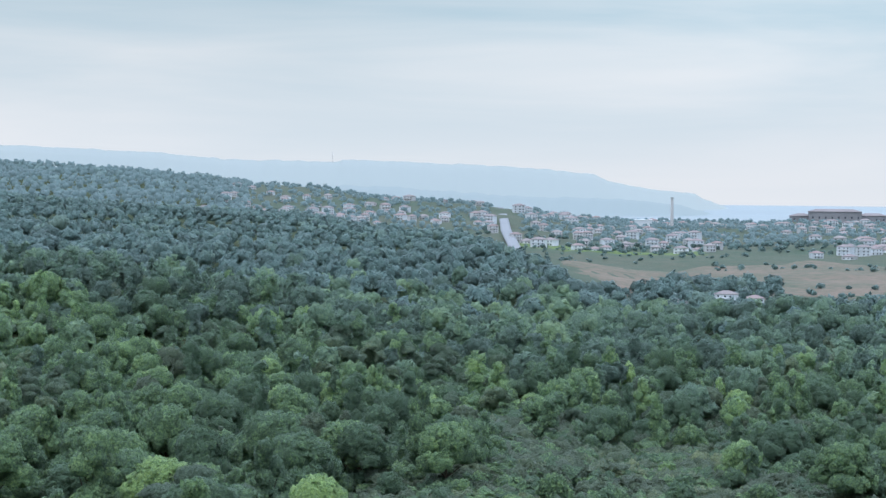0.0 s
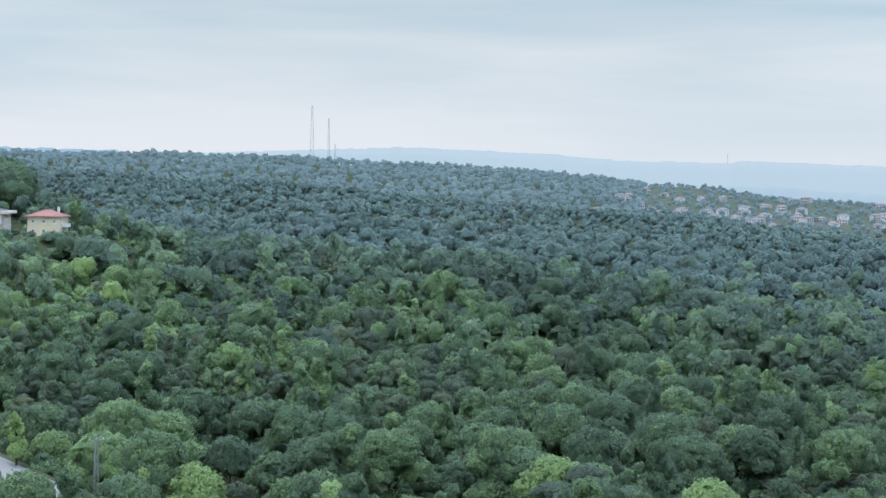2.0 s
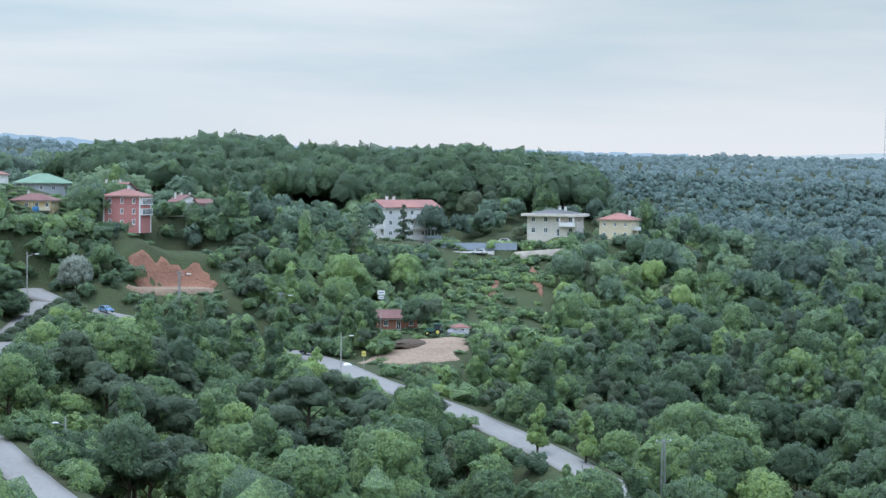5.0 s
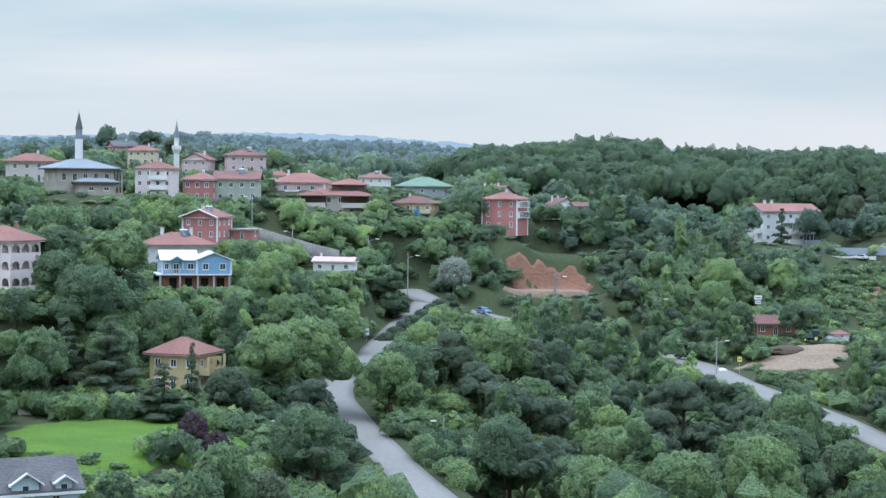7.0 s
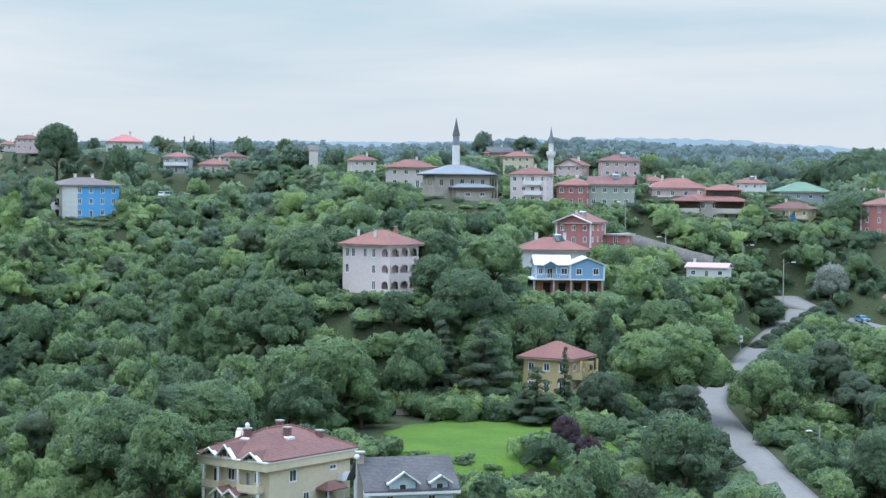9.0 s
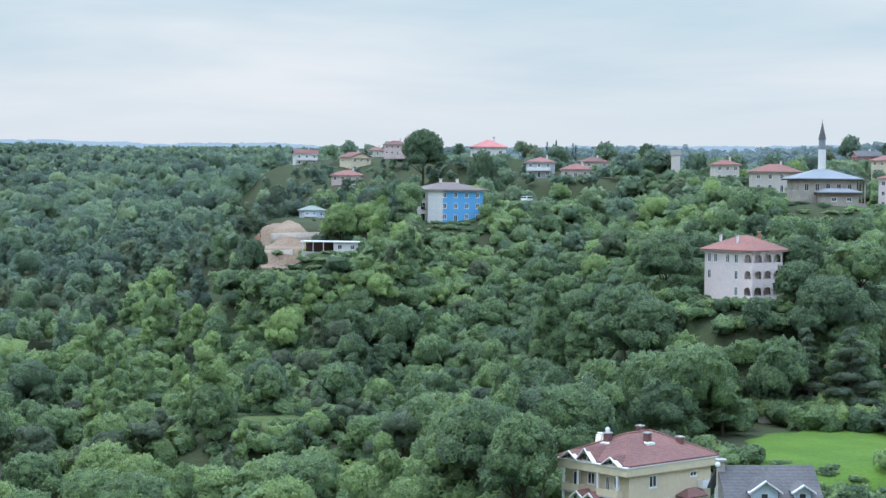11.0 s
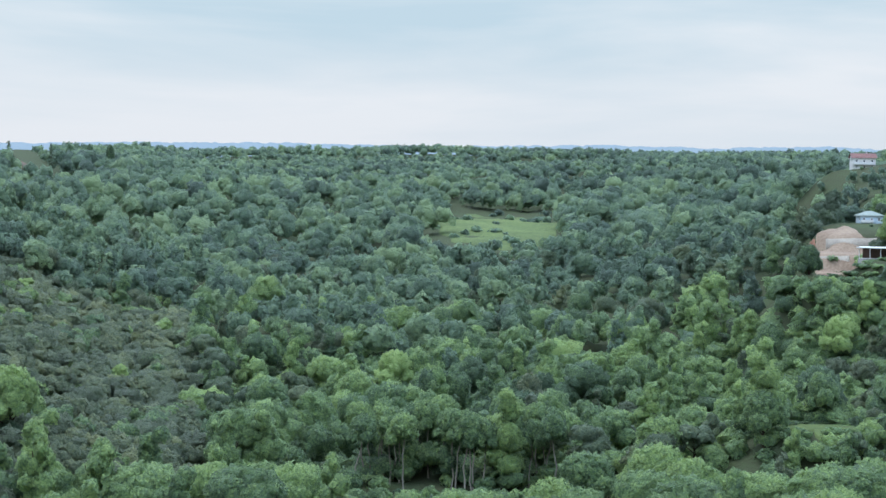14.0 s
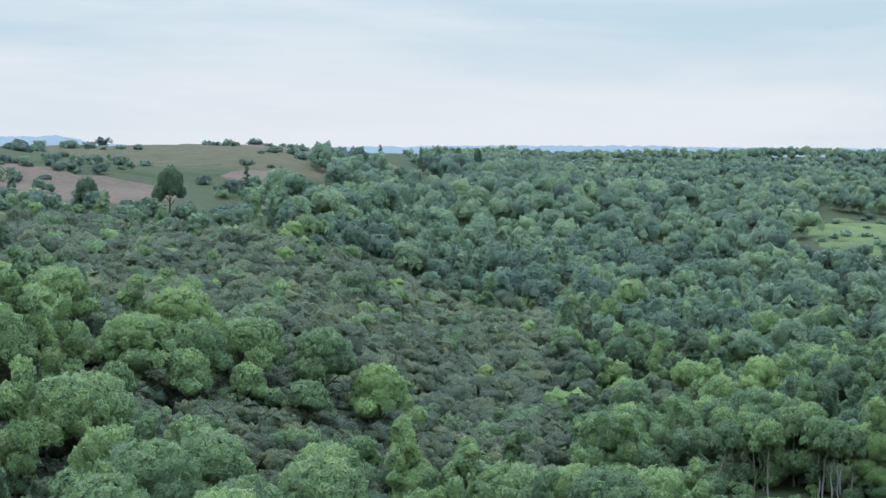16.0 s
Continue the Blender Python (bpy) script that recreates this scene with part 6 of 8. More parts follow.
def minaret(where, label, base, shaft_z, top_z, r, balcony_z=None, dx=0.0, dy=0.0, joint=0.72):
    ob = thing("minaret", where, 0, label, "minaret", "", dx, dy)
    bm = bmesh.new()
    rod(bm, (0, 0, -2), (0, 0, base), r * 1.25, r * 1.25, 8)
    part("base", bm, STONE, ob)
    bm = bmesh.new()
    rod(bm, (0, 0, base), (0, 0, shaft_z * joint), r, r * 0.95, 12)
    part("shaft", bm, WHITE, ob)
    bm = bmesh.new()
    rod(bm, (0, 0, shaft_z * joint), (0, 0, shaft_z), r * 0.9, r * 0.82, 12)
    part("upper_shaft", bm, LEAD if balcony_z is None else WHITE, ob)
    if balcony_z:
        bm = bmesh.new()
        rod(bm, (0, 0, balcony_z - 1.0), (0, 0, balcony_z), r, r * 1.6, 12)
        rod(bm, (0, 0, balcony_z), (0, 0, balcony_z + 0.9), r * 1.6, r * 1.6, 12)
        part("gallery", bm, WHITE, ob)
    bm = bmesh.new()
    rod(bm, (0, 0, shaft_z), (0, 0, top_z), r * 0.98, 0.05, 12)
    sp = part("spire", bm, LEAD if balcony_z else GREY_TILE, ob, "dark grey conical spire")
    bm = bmesh.new()
    rod(bm, (0, 0, top_z - 0.1), (0, 0, top_z + 0.7), 0.05, 0.02, 6)
    part("finial", bm, STEEL, sp)


def mosque():
    ob = thing("mosque", "mosque", 14, "stone mosque with grey lead hip roof", "mosque")
    w, d, H = 16.0, 15.0, 6.4
    hs = [("S", -6 + k * 3.0, 3.2, 1.3, 2.0) for k in range(5)] + [("E", -4 + k * 4.0, 3.2, 1.3, 2.0) for k in range(3)] + [("W", -4 + k * 4.0, 3.2, 1.3, 2.0) for k in range(3)]
    walls(ob, w, d, -3.0, H, hs, STONE)
    for sd, u, z, a, b in hs:
        window(ob, sd, u, z, a, b, w, d, frame_material=BEIGE)
    part("eaves_board", boxes((-w / 2 - 1.4, w / 2 + 1.4, -d / 2 - 1.4, d / 2 + 1.4, H - 0.25, H)), WOOD_BROWN, ob, "dark timber eaves")
    part("roof", hip_roof(w, d, H + 0.25, 2.6, 1.6, 0.24, 2.0), LEAD, ob)
    an = new("annex")
    an.parent = ob
    hs = [("S", -1.6, 0.4, 1.5, 1.1), ("S", 2.6, 0.4, 1.5, 1.1)]
    walls(an, 10, 5, -4.0, 2.2, hs, STONE, 2.0, -d / 2 - 2.5)
    for sd, u, z, a, b in hs:
        window(an, sd, u, z, a, b, 10, 5, 2.0, -d / 2 - 2.5)
    part("annex_cornice", boxes((-3.9, 7.9, -d / 2 - 5.9, -d / 2 - 0.02, 2.2, 2.7)), WOOD_BROWN, an)
    part("annex_roof", hip_roof(10, 5, 2.95, 1.0, 1.0, 0.24, 3.2, 2.0, -d / 2 - 2.55), LEAD, an)
    po = new("porch")
    po.parent = ob
    for k in range(4):
        y = -d / 2 + 0.6 + k * 3.2
        part("column", boxes((w / 2 + 2.2, w / 2 + 2.6, y - 0.2, y + 0.2, -2, H - 0.26)), STONE, po)
    part("porch_floor", boxes((w / 2 + 0.02, w / 2 + 2.9, -d / 2, d / 2, -2, -0.2)), STONE, po)
    part("porch_roof", boxes((w / 2 + 1.42, w / 2 + 3.0, -d / 2 - 1.0, d / 2, H - 0.25, H + 0.05)), LEAD, po)
    minaret("mosque", "white minaret with dark grey conical spire", 6.0, 14.6, 18.6, 0.95, None, 0.0, 7.5, 0.84)


def special_houses():
    # the block of flats below the wooded hill
    ob = house("apartment_house", "flats", "white four-storey apartment house with red roof", 16, 11, 4, 26, WHITE, RED_TILE, "gable", 2.0, 5, 3, 2.75, (1.0, 1.2), chimneys=((-5, 0), (-2, 2)), group="houses by the wooded hill",
               balconies=[("S", 1.0, 2.75, 3.2, 1.2), ("S", 1.0, 5.5, 3.2, 1.2), ("S", 1.0, 8.25, 3.2, 1.2), ("W", 3.5, 2.75, 2.6, 1.0), ("W", 3.5, 5.5, 2.6, 1.0)], gable=GREY)
    for s in range(1, 4):
        part("glazed_bay", boxes((4.0, 8.25, -5.5 - 1.2, -5.52, s * 2.75 + 0.9, s * 2.75 + 2.4)), GLASS, ob, "glazed white balcony front")
        part("bay_parapet", boxes((3.95, 8.3, -5.5 - 1.25, -5.52, s * 2.75 - 0.1, s * 2.75 + 0.9)), ICE, ob, "pale blue balcony parapet")
        for k in np.linspace(4.0, 8.25, 5):
            part("bay_mullion", boxes((k - 0.06, k + 0.06, -5.5 - 1.24, -5.5 - 1.2, s * 2.75 + 0.9, s * 2.75 + 2.4)), TRIM, ob)
    # two houses on the level ground beside it
    ob = house("house", "cornice_house", "beige two-storey house with broad flat cornice", 14, 10, 2, -12, BEIGE, GREY_TILE, "hip", 1.2, 4, 3, 3.0, (1.2, 1.5), chimneys=((1, 1), (3, -1)), group="houses by the wooded hill", over=0.4,
               balconies=[("S", 4.4, 3.0, 4.2, 1.4, TRIM, True, 2.2)])
    part("cornice", boxes((-8.4, 8.4, -6.6, 6.4, 5.55, 6.3)), BEIGE, ob, "broad beige cornice")
    house("house", "hip_house", "cream two-storey house with red hip roof", 10, 8.5, 2, -18, CREAM, RED_TILE, "hip", 1.9, 3, 2, 2.9, (0.9, 1.2), chimneys=((3, 1),), group="houses by the wooded hill", balconies=[("E", 0, 2.9, 4.0, 1.4)])
    # cottage and hut by the yard
    house("cottage", "cottage", "old brick cottage with weathered tile roof", 9, 6, 1, 8, BRICK, BROWN_TILE, "gable", 1.8, 3, 1, 2.6, chimneys=((2, 0),), group="")
    house("hut", "hut", "small white hut with red roof", 4.2, 4.0, 1, 20, WHITE, RED_TILE, "hip", 1.0, 1, 1, 2.2, (0.7, 0.8), chimneys=(), group="", over=0.4)
    # the red block above the orange cut
    ob = house("house", "red_block", "brick-red three-storey house with white corner boards", 10.5, 9, 3, -20, RED, RED_TILE, "hip", 1.9, 3, 1, 2.9, (0.9, 1.5), corner=True, chimneys=((0, 1),), heater=False, skip=[("E", s, 0) for s in range(3)])
    for s in (1, 2):
        bay = new("bay_window")
        bay.parent = ob
        part("bay_glass", boxes((5.3, 6.0, -4.0, 4.0, s * 2.9 + 0.8, s * 2.9 + 2.3)), GLASS, bay)
        part("bay_frame", boxes(*[(5.28, 6.06, y - 0.09, y + 0.09, s * 2.9 + 0.8, s * 2.9 + 2.3) for y in np.linspace(-4.0, 4.0, 9)], (5.28, 6.1, -4.1, 4.1, s * 2.9 + 0.6, s * 2.9 + 0.8), (5.28, 6.1, -4.1, 4.1, s * 2.9 + 2.3, s * 2.9 + 2.45)), TRIM, bay)
    house("house", "gabled_pair", "pinkish house with red gabled roof", 12, 9, 2, -35, ROSE, RED_TILE, "gable", 2.6, 4, 3, 2.9, chimneys=((2, 1), (-2, -1)), along="x", heater=True, gable=GREY)
    house("house", "old_mansion", "white and rust-red gabled house with tall chimneys", 9, 10, 2, 24, WHITE, BROWN_TILE, "gable", 2.8, 2, 3, 2.8, chimneys=((-3, 2), (0, 3), (2.6, 1)), along="y")
    house("annex_house", "old_mansion", "rust-red annexe with small tiled roof", 6, 6, 2, 24, RED, BROWN_TILE, "gable", 1.6, 2, 2, 2.6, (0.8, 1.0), chimneys=(), dx=4.6, dy=-2.5)
    house("house", "green_roof", "grey house with pale green hip roof", 15, 12, 2, 12, GREY, GREEN_TILE, "hip", 2.9, 4, 3, 2.9, chimneys=(), over=1.0, corner=True)
    ob = house("house", "tarp_house", "ochre house with red roof and open upper terrace", 12, 9, 2, -14, YELLOW, BROWN_TILE, "hip", 2.0, 4, 2, 2.7, chimneys=((-2, 0),), balconies=[("S", 3.0, 2.7, 5.4, 1.5, CREAM, True, 2.3, CREAM)])
    bm = bmesh.new()
    for i in range(7):
        for j in range(6):
            bm.verts.new((0.6 + i * 0.32, -4.5 - 1.62 - 0.1 * math.sin(i * 1.4 + j * 0.5), 0.3 + j * 0.7))
    bm.verts.ensure_lookup_table()
    for i in range(6):
        for j in range(5):
            bm.faces.new([bm.verts[k] for k in (i * 6 + j, i * 6 + 6 + j, i * 6 + 7 + j, i * 6 + j + 1)])
    bmesh.ops.solidify(bm, geom=bm.faces[:], thickness=0.03)
    part("tarpaulin", bm, BLUE, ob, "crumpled blue tarpaulin hung from the terrace")
    # the stepped house with terraces
    ob = house("house", "terrace_house", "beige stepped house with covered terraces and red roofs", 17, 10, 2, -6, BEIGE, RED_TILE, "hip", 1.6, 6, 2, 2.7, (1.1, 1.4), chimneys=((-3, 0), (4, 1)), over=0.9)
    for x, wd in ((-5.0, 6.0), (5.2, 6.4)):
        t = new("terrace")
        t.parent = ob
        part("terrace_floor", boxes((x - wd / 2, x + wd / 2, -7.6, -5.02, 2.5, 2.8)), BEIGE, t)
        part("parapet", boxes((x - wd / 2, x + wd / 2, -7.6, -7.45, 2.8, 3.7)), BEIGE, t)
        # a dark sheet that stands in for the shade under the terrace roof
        part("back_shadow_wall", boxes((x - wd / 2, x + wd / 2, -5.3, -5.05, 2.85, 5.2)), WOOD_BROWN, t, "dark brown panel imitating the shade of the terrace")
        for k in (x - wd / 2 + 0.15, x, x + wd / 2 - 0.15):
            part("post", boxes((k - 0.1, k + 0.1, -7.5, -7.3, 3.7, 5.3)), WOOD_BROWN, t)
        part("terrace_roof", hip_roof(wd, 3.0, 5.5, 1.0, 0.5, 0.2, None, x, -6.2), RED_TILE, t)
    up = new("penthouse")
    up.parent = ob
    walls(up, 8, 6, 5.62, 8.0, [("S", 0, 6.2, 4.6, 1.3)], WOOD_BROWN, 3.0, 1.0)
    part("pane", boxes((0.6, 5.4, -1.85, -1.8, 6.2, 7.5)), GLASS, up)
    part("roof", hip_roof(8, 6, 8.2, 1.4, 0.8, 0.2, None, 3.0, 1.0), RED_TILE, up)
    house("house", "long_house", "pinkish-grey house with long red hip roof", 15, 10, 2, 10, ROSE, RED_TILE, "hip", 2.6, 4, 2, 2.9, chimneys=((2, 1), (-4, -1)), balconies=[("S", -4, 2.9, 4, 1.4)])
    house("house", "back_house", "beige house with red hip roof behind others", 13, 9, 2, -16, BEIGE, RED_TILE, "hip", 2.2, 4, 2, 2.8)
    ob = house("house", "gable_red", "brick-red house with white trimmed gable front", 9.0, 9.5, 2, -22, RED, RED_TILE, "gable", 2.0, 3, 3, 2.8, (0.95, 1.35), corner=True, along="y", chimneys=((-2, 2),), heater=True)
    part("barge_board", gable_roof(9.0, 0.15, 5.8, 2.0, 0.65, 0.28, "y", 0, -5.4), TRIM, ob, "white barge boards")
    house("annexe", "gable_red", "low brick-red annexe with flat roof", 5, 5, 1, -22, RED, CONCRETE, "flat", 0.3, 1, 1, 2.6, chimneys=(), dx=8.0, dy=2.5)
    house("house", "low_white", "low white house with pinkish sheet roof", 10.5, 6, 1, -12, WHITE, mat("pink_sheet", (0.62, 0.42, 0.42), 0.6, 0.1, 1.5), "gable", 1.1, 3, 2, 2.8, (1.2, 1.2), chimneys=((-4, 1),), over=0.5, group="")
    house("house", "white_cottage", "white house with red hip roof and water heater", 12.5, 9.5, 1, 8, WHITE, RED_TILE, "hip", 2.3, 3, 2, 3.6, (1.1, 1.4), chimneys=((2.5, -1), (-3, 0)), heater=True, over=1.0)
    house("house", "twin_house", "pale pink three-storey house with red hip roof", 10.5, 9, 3, -14, PINK, RED_TILE, "hip", 2.0, 4, 2, 2.8, chimneys=((1, 0),), balconies=[("S", 1.5, 5.6, 5, 1.3, TRIM, True, 2.4), ("S", 1.5, 2.8, 5, 1.3)])
    house("house", "red_green_house", "brick-red two-storey house with red roof", 7.5, 9, 2, -16, RED, RED_TILE, "hip", 1.8, 3, 2, 2.8, chimneys=((0, 1),), dx=-5.6)
    house("house", "red_green_house", "grey-green house with brown tile roof and solar panel", 11, 9, 2, -6, OLIVE, BROWN_TILE, "gable", 2.0, 4, 2, 2.9, chimneys=((2, 1),), heater=True, dx=2.9, dy=1.5)
    ob = house("house", "yellow_house", "ochre two-storey house with red hip roof and porch", 8.0, 7.2, 2, -26, YELLOW, RED_TILE, "hip", 2.3, 3, 2, 2.9, chimneys=(), over=0.9, group="", balconies=[("E", 0, 2.9, 6.0, 1.8, YELLOW, True, 2.7, YELLOW)])
    for s in (0, 1):
        p = part("arch", arch(3.0, 2.4), YELLOW, ob)
        p.matrix_basis = pose(4.75 + 1.75, -1.6, s * 2.9 + 0.3, 0, 0, 90)
    house("garage", "yellow_house", "low stone outbuilding with dark openings", 8, 5, 1, -10, STONE, CONCRETE, "flat", 0.3, 3, 1, 2.4, (1.2, 1.6), chimneys=(), dx=-13.0, dy=-3.0, group="", frames=WOOD_BROWN)
    # the large blue house on its spur
    ob = house("house", "big_blue", "bright blue three-storey house with white end and grey-brown roof", 15, 11, 3, 22, BLUE, mat("umber_sheet", (0.19, 0.15, 0.14), 0.7, 0.12, 2.0), "hip", 1.9, 5, 3, 2.75, (1.0, 1.35), chimneys=((-2, 0), (3, 1)), group="", band=False, over=0.9)
    part("white_end", boxes((-7.62, -3.6, -5.62, -5.52, -1.5, 8.2)), WHITE, ob, "white painted part of the front")
    for s in range(3):
        for sd, u in (("S", -6.2), ("S", -4.6), ("W", 3.6), ("W", 0.4)):
            window(ob, sd, u, s * 2.75 + 0.9, 0.9, 1.35, 15.34, 11.3)
    for s in range(3):
        # solid dark boxes that imitate the shade of loggia openings
        part("loggia", boxes((-7.9, -7.55, -3.6, -1.4, s * 2.75 + 0.7, s * 2.75 + 2.3)), DARK, ob, "dark box imitating a shaded loggia opening")
    part("white_side", boxes((-7.66, -7.54, -5.52, 5.5, -1.5, 8.2)), WHITE, ob, "white painted end wall")
    # open shed and small white house by the terraced yard
    sh = thing("open_shed", "shed", -8, "white flat-roofed summer house with open veranda", "shed")
    walls(sh, 6.5, 6.5, -1.5, 2.7, [("S", -1.6, 0.9, 1.2, 1.2), ("S", 1.7, 0.9, 1.2, 1.2), ("E", 0, 0.9, 1.2, 1.2)], WHITE, 4.2, 0)
    for u in (-1.6, 1.7):
        window(sh, "S", u, 0.9, 1.2, 1.2, 6.5, 6.5, 4.2, 0)
    window(sh, "E", 0, 0.9, 1.2, 1.2, 6.5, 6.5, 4.2, 0)
    part("back_wall", boxes((-7.2, 0.9, 2.9, 3.1, -1.5, 2.7)), WOOD_BROWN, sh, "dark veranda back wall")
    part("floor", boxes((-7.4, 0.9, -3.4, 3.2, -1.5, 0.05)), CONCRETE, sh)
    for x in (-7.1, -4.4, -1.7):
        part("post", boxes((x - 0.09, x + 0.09, -3.2, -3.02, 0.05, 2.7)), TRIM, sh)
    part("roof", boxes((-7.8, 7.9, -3.9, 3.6, 2.7, 2.95)), WHITE_SHEET, sh)
    house("house", "small_white", "small pale blue house with grey-green hip roof", 9, 7, 1, 16, ICE, mat("grey_green_sheet", (0.25, 0.30, 0.27), 0.7, 0.1, 1.5), "hip", 1.8, 3, 2, 3.0, chimneys=(), group="", balconies=[("S", -2, 0.6, 5, 1.4)])
    # the village behind and the scattered houses along the ridge
    house("house", "hip_red_a", "beige house with wide red hip roof", 13, 10, 2, 6, BEIGE, RED_TILE, "hip", 2.2, 4, 2, 2.8, over=1.0)
    house("house", "dark_roof", "house with dark slate-blue roof", 10, 8, 1, 20, RED, GREY_TILE, "gable", 2.2, 3, 2, 2.8)
    house("house", "hip_red_b", "cream house with red hip roof", 11, 8, 2, -10, CREAM, RED_TILE, "hip", 2.0, 4, 2, 2.7)
    house("house", "pink_gable", "pink house with red gabled roof", 10, 10, 2, -18, ROSE, RED_TILE, "gable", 2.6, 3, 2, 2.8, along="y")
    house("house", "tank_house", "pinkish house with red roofs and roof tanks", 12, 9, 2, 10, ROSE, BROWN_TILE, "hip", 2.0, 4, 2, 2.7, heater=True)
    house("house", "orange_roof", "white house with orange-red roof", 11, 9, 2, -20, WHITE, RED_TILE, "hip", 2.2, 3, 2, 2.8, heater=True)
    house("house", "lone_house_a", "pale house with red hip roof among trees", 8, 8, 2, 14, BEIGE, RED_TILE, "hip", 1.8, 3, 2, 2.7, group="houses on the ridge")
    house("house", "lone_house_b", "house with wide low red roof", 9, 8, 1, 0, ROSE, RED_TILE, "hip", 1.8, 3, 2, 2.8, group="houses on the ridge")
    house("house", "lone_house_c", "house with low brown-red roof", 10, 8, 1, 20, ROSE, BROWN_TILE, "hip", 1.8, 3, 2, 2.8, group="houses on the ridge")
    house("house", "grey_flat", "grey two-storey house with red roof and terrace", 9, 8, 2, -8, GREY, RED_TILE, "hip", 1.6, 3, 2, 2.7, group="houses on the ridge", balconies=[("S", 0, 2.7, 8, 1.6)])
    house("house", "bright_roof", "white house with bright red hip roof", 11, 10, 1, 5, WHITE, mat("bright_red_sheet", (0.50, 0.17, 0.16), 0.6, 0.08, 1.5), "hip", 2.4, 3, 2, 3.2, group="houses on the ridge")
    house("house", "far_house_a", "brick house with red hip roof on the ridge", 11, 8, 2, -8, ROSE, BROWN_TILE, "hip", 2.0, 4, 2, 2.7, group="houses on the ridge")
    house("house", "far_house_b", "white house with brown tiled roof and veranda", 11, 9, 2, 10, WHITE, BROWN_TILE, "gable", 2.2, 3, 2, 2.8, group="houses on the ridge", balconies=[("S", 0, 2.8, 10, 1.5)])
    house("house", "far_house_c", "cream house with brown gabled roof", 10, 9, 2, 34, CREAM, BROWN_TILE, "gable", 2.2, 3, 2, 2.8, group="houses on the ridge", along="y")
    house("house", "far_house_d", "low house with red roof", 11, 8, 1, -6, ROSE, RED_TILE, "hip", 1.8, 4, 2, 2.7, group="houses on the ridge")
    house("house", "far_house_e", "low house with red roof on the crest", 9, 7, 1, 12, BEIGE, RED_TILE, "hip", 1.8, 3, 2, 2.7, group="houses on the ridge")
    th = thing("water_tower", "tower_hut", 0, "pale square concrete water tower", "water tower")
    part("shaft", boxes((-1.2, 1.2, -1.2, 1.2, -1, 5.2)), BEIGE, th)
    part("tank", boxes((-1.45, 1.45, -1.45, 1.45, 5.2, 6.6)), CONCRETE, th)


villa()
grey_cottage()
pink_house()
blue_house()
mosque()
x_, y_ = at(49.2, 468)
SITES["old_minaret"] = (x_, y_, g1(x_, y_), 49.2)
minaret("old_minaret", "slender pale grey minaret with gallery and spire", 4.0, 54.4 - g1(x_, y_), 58.4 - g1(x_, y_), 0.75, 51.5 - g1(x_, y_))
special_houses()


# ---------------------------------------------------------------- lawns, yards, cut earth, fields
def patch(name, label, bearing, distance, across, along, material, lift=0.22, seed=0, turn=0.0, category="ground", ragged=1.0):
    """An uneven sheet laid over the ground, thickest in its middle."""
    cx, cy = at(bearing, distance)
    ca, sa_ = math.cos(radians(bearing + turn)), math.sin(radians(bearing + turn))
    n, m = 48, 14
    vs, fs = [], []
    rng = np.random.default_rng(seed + 50)
    ph = rng.uniform(0, 6.28, 4)
    for j in range(m + 1):
        for i in range(n):
            t = 6.2832 * i / n
            k = 1 + ragged * (0.10 * math.sin(2 * t + ph[0]) + 0.08 * math.sin(3 * t + ph[1]) + 0.06 * math.sin(7 * t + ph[2]) + 0.05 * math.sin(13 * t + ph[3]))
            s = j / m
            u, v = math.cos(t) * across * k * s, math.sin(t) * along * k * s
            vs.append((cx + u * ca - v * sa_, cy + u * sa_ + v * ca))
    for j in range(m):
        for i in range(n):
            k = (i + 1) % n
            fs.append((j * n + i, (j + 1) * n + i, (j + 1) * n + k, j * n + k))
    p = np.array(vs)
    z = ground(p[:, 0], p[:, 1]) + lift
    z[-n:] -= lift + 0.3
    me = raw_mesh(name, np.column_stack([p, z]), np.array(fs), material, smooth=True)
    return tagged(new(name, me), label, category, kind="structure")


LAWN = mat("mown_lawn", (0.115, 0.205, 0.035), 0.95, 0.15, 1.6, 0.6, 0.25, second=(0.072, 0.14, 0.026))
MEADOW = mat("meadow_grass", (0.135, 0.18, 0.065), 0.95, 0.15, 5.0, 0.6, 0.6, second=(0.075, 0.105, 0.045))
ROUGH = mat("rough_grass", (0.072, 0.086, 0.042), 0.95, 0.2, 3.0, 0.7, 0.5, second=(0.045, 0.062, 0.03))
DRY = mat("dry_grass", (0.125, 0.108, 0.065), 0.95, 0.15, 2.0, 0.6, 0.3, second=(0.068, 0.072, 0.04))
SAND = mat("sandy_yard", (0.33, 0.25, 0.185), 0.95, 0.15, 2.0, 0.5, 0.3, second=(0.21, 0.15, 0.11))
REDSOIL = mat("red_earth", (0.28, 0.145, 0.10), 0.95, 0.15, 2.0, 0.8, 0.5, second=(0.19, 0.10, 0.07))
DARKSOIL = mat("dark_soil", (0.13, 0.10, 0.08), 0.95, 0.15, 1.0, 0.9, 0.3)
FIELD = mat("bare_field", (0.165, 0.118, 0.092), 0.95, 0.12, 9.0, 0.6, 0.8, second=(0.105, 0.085, 0.06))
PLAIN = mat("plain_grass", (0.055, 0.082, 0.055), 0.95, 0.1, 26.0, 0.3, 2.0, second=(0.092, 0.094, 0.068))
patch("lawn", "mown bright green lawn below the village", 50.7, 256, 19.5, 22, LAWN, 0.25, 1)
patch("lawn_strip", "green lawn behind the hedge of the villa", 60.0, 224, 7, 9, LAWN, 0.25, 2)
patch("yard_ground", "sandy bare yard beside the road", 30.1, 385, 11, 8, SAND, 0.22, 3, 0, "ground", 1.6)
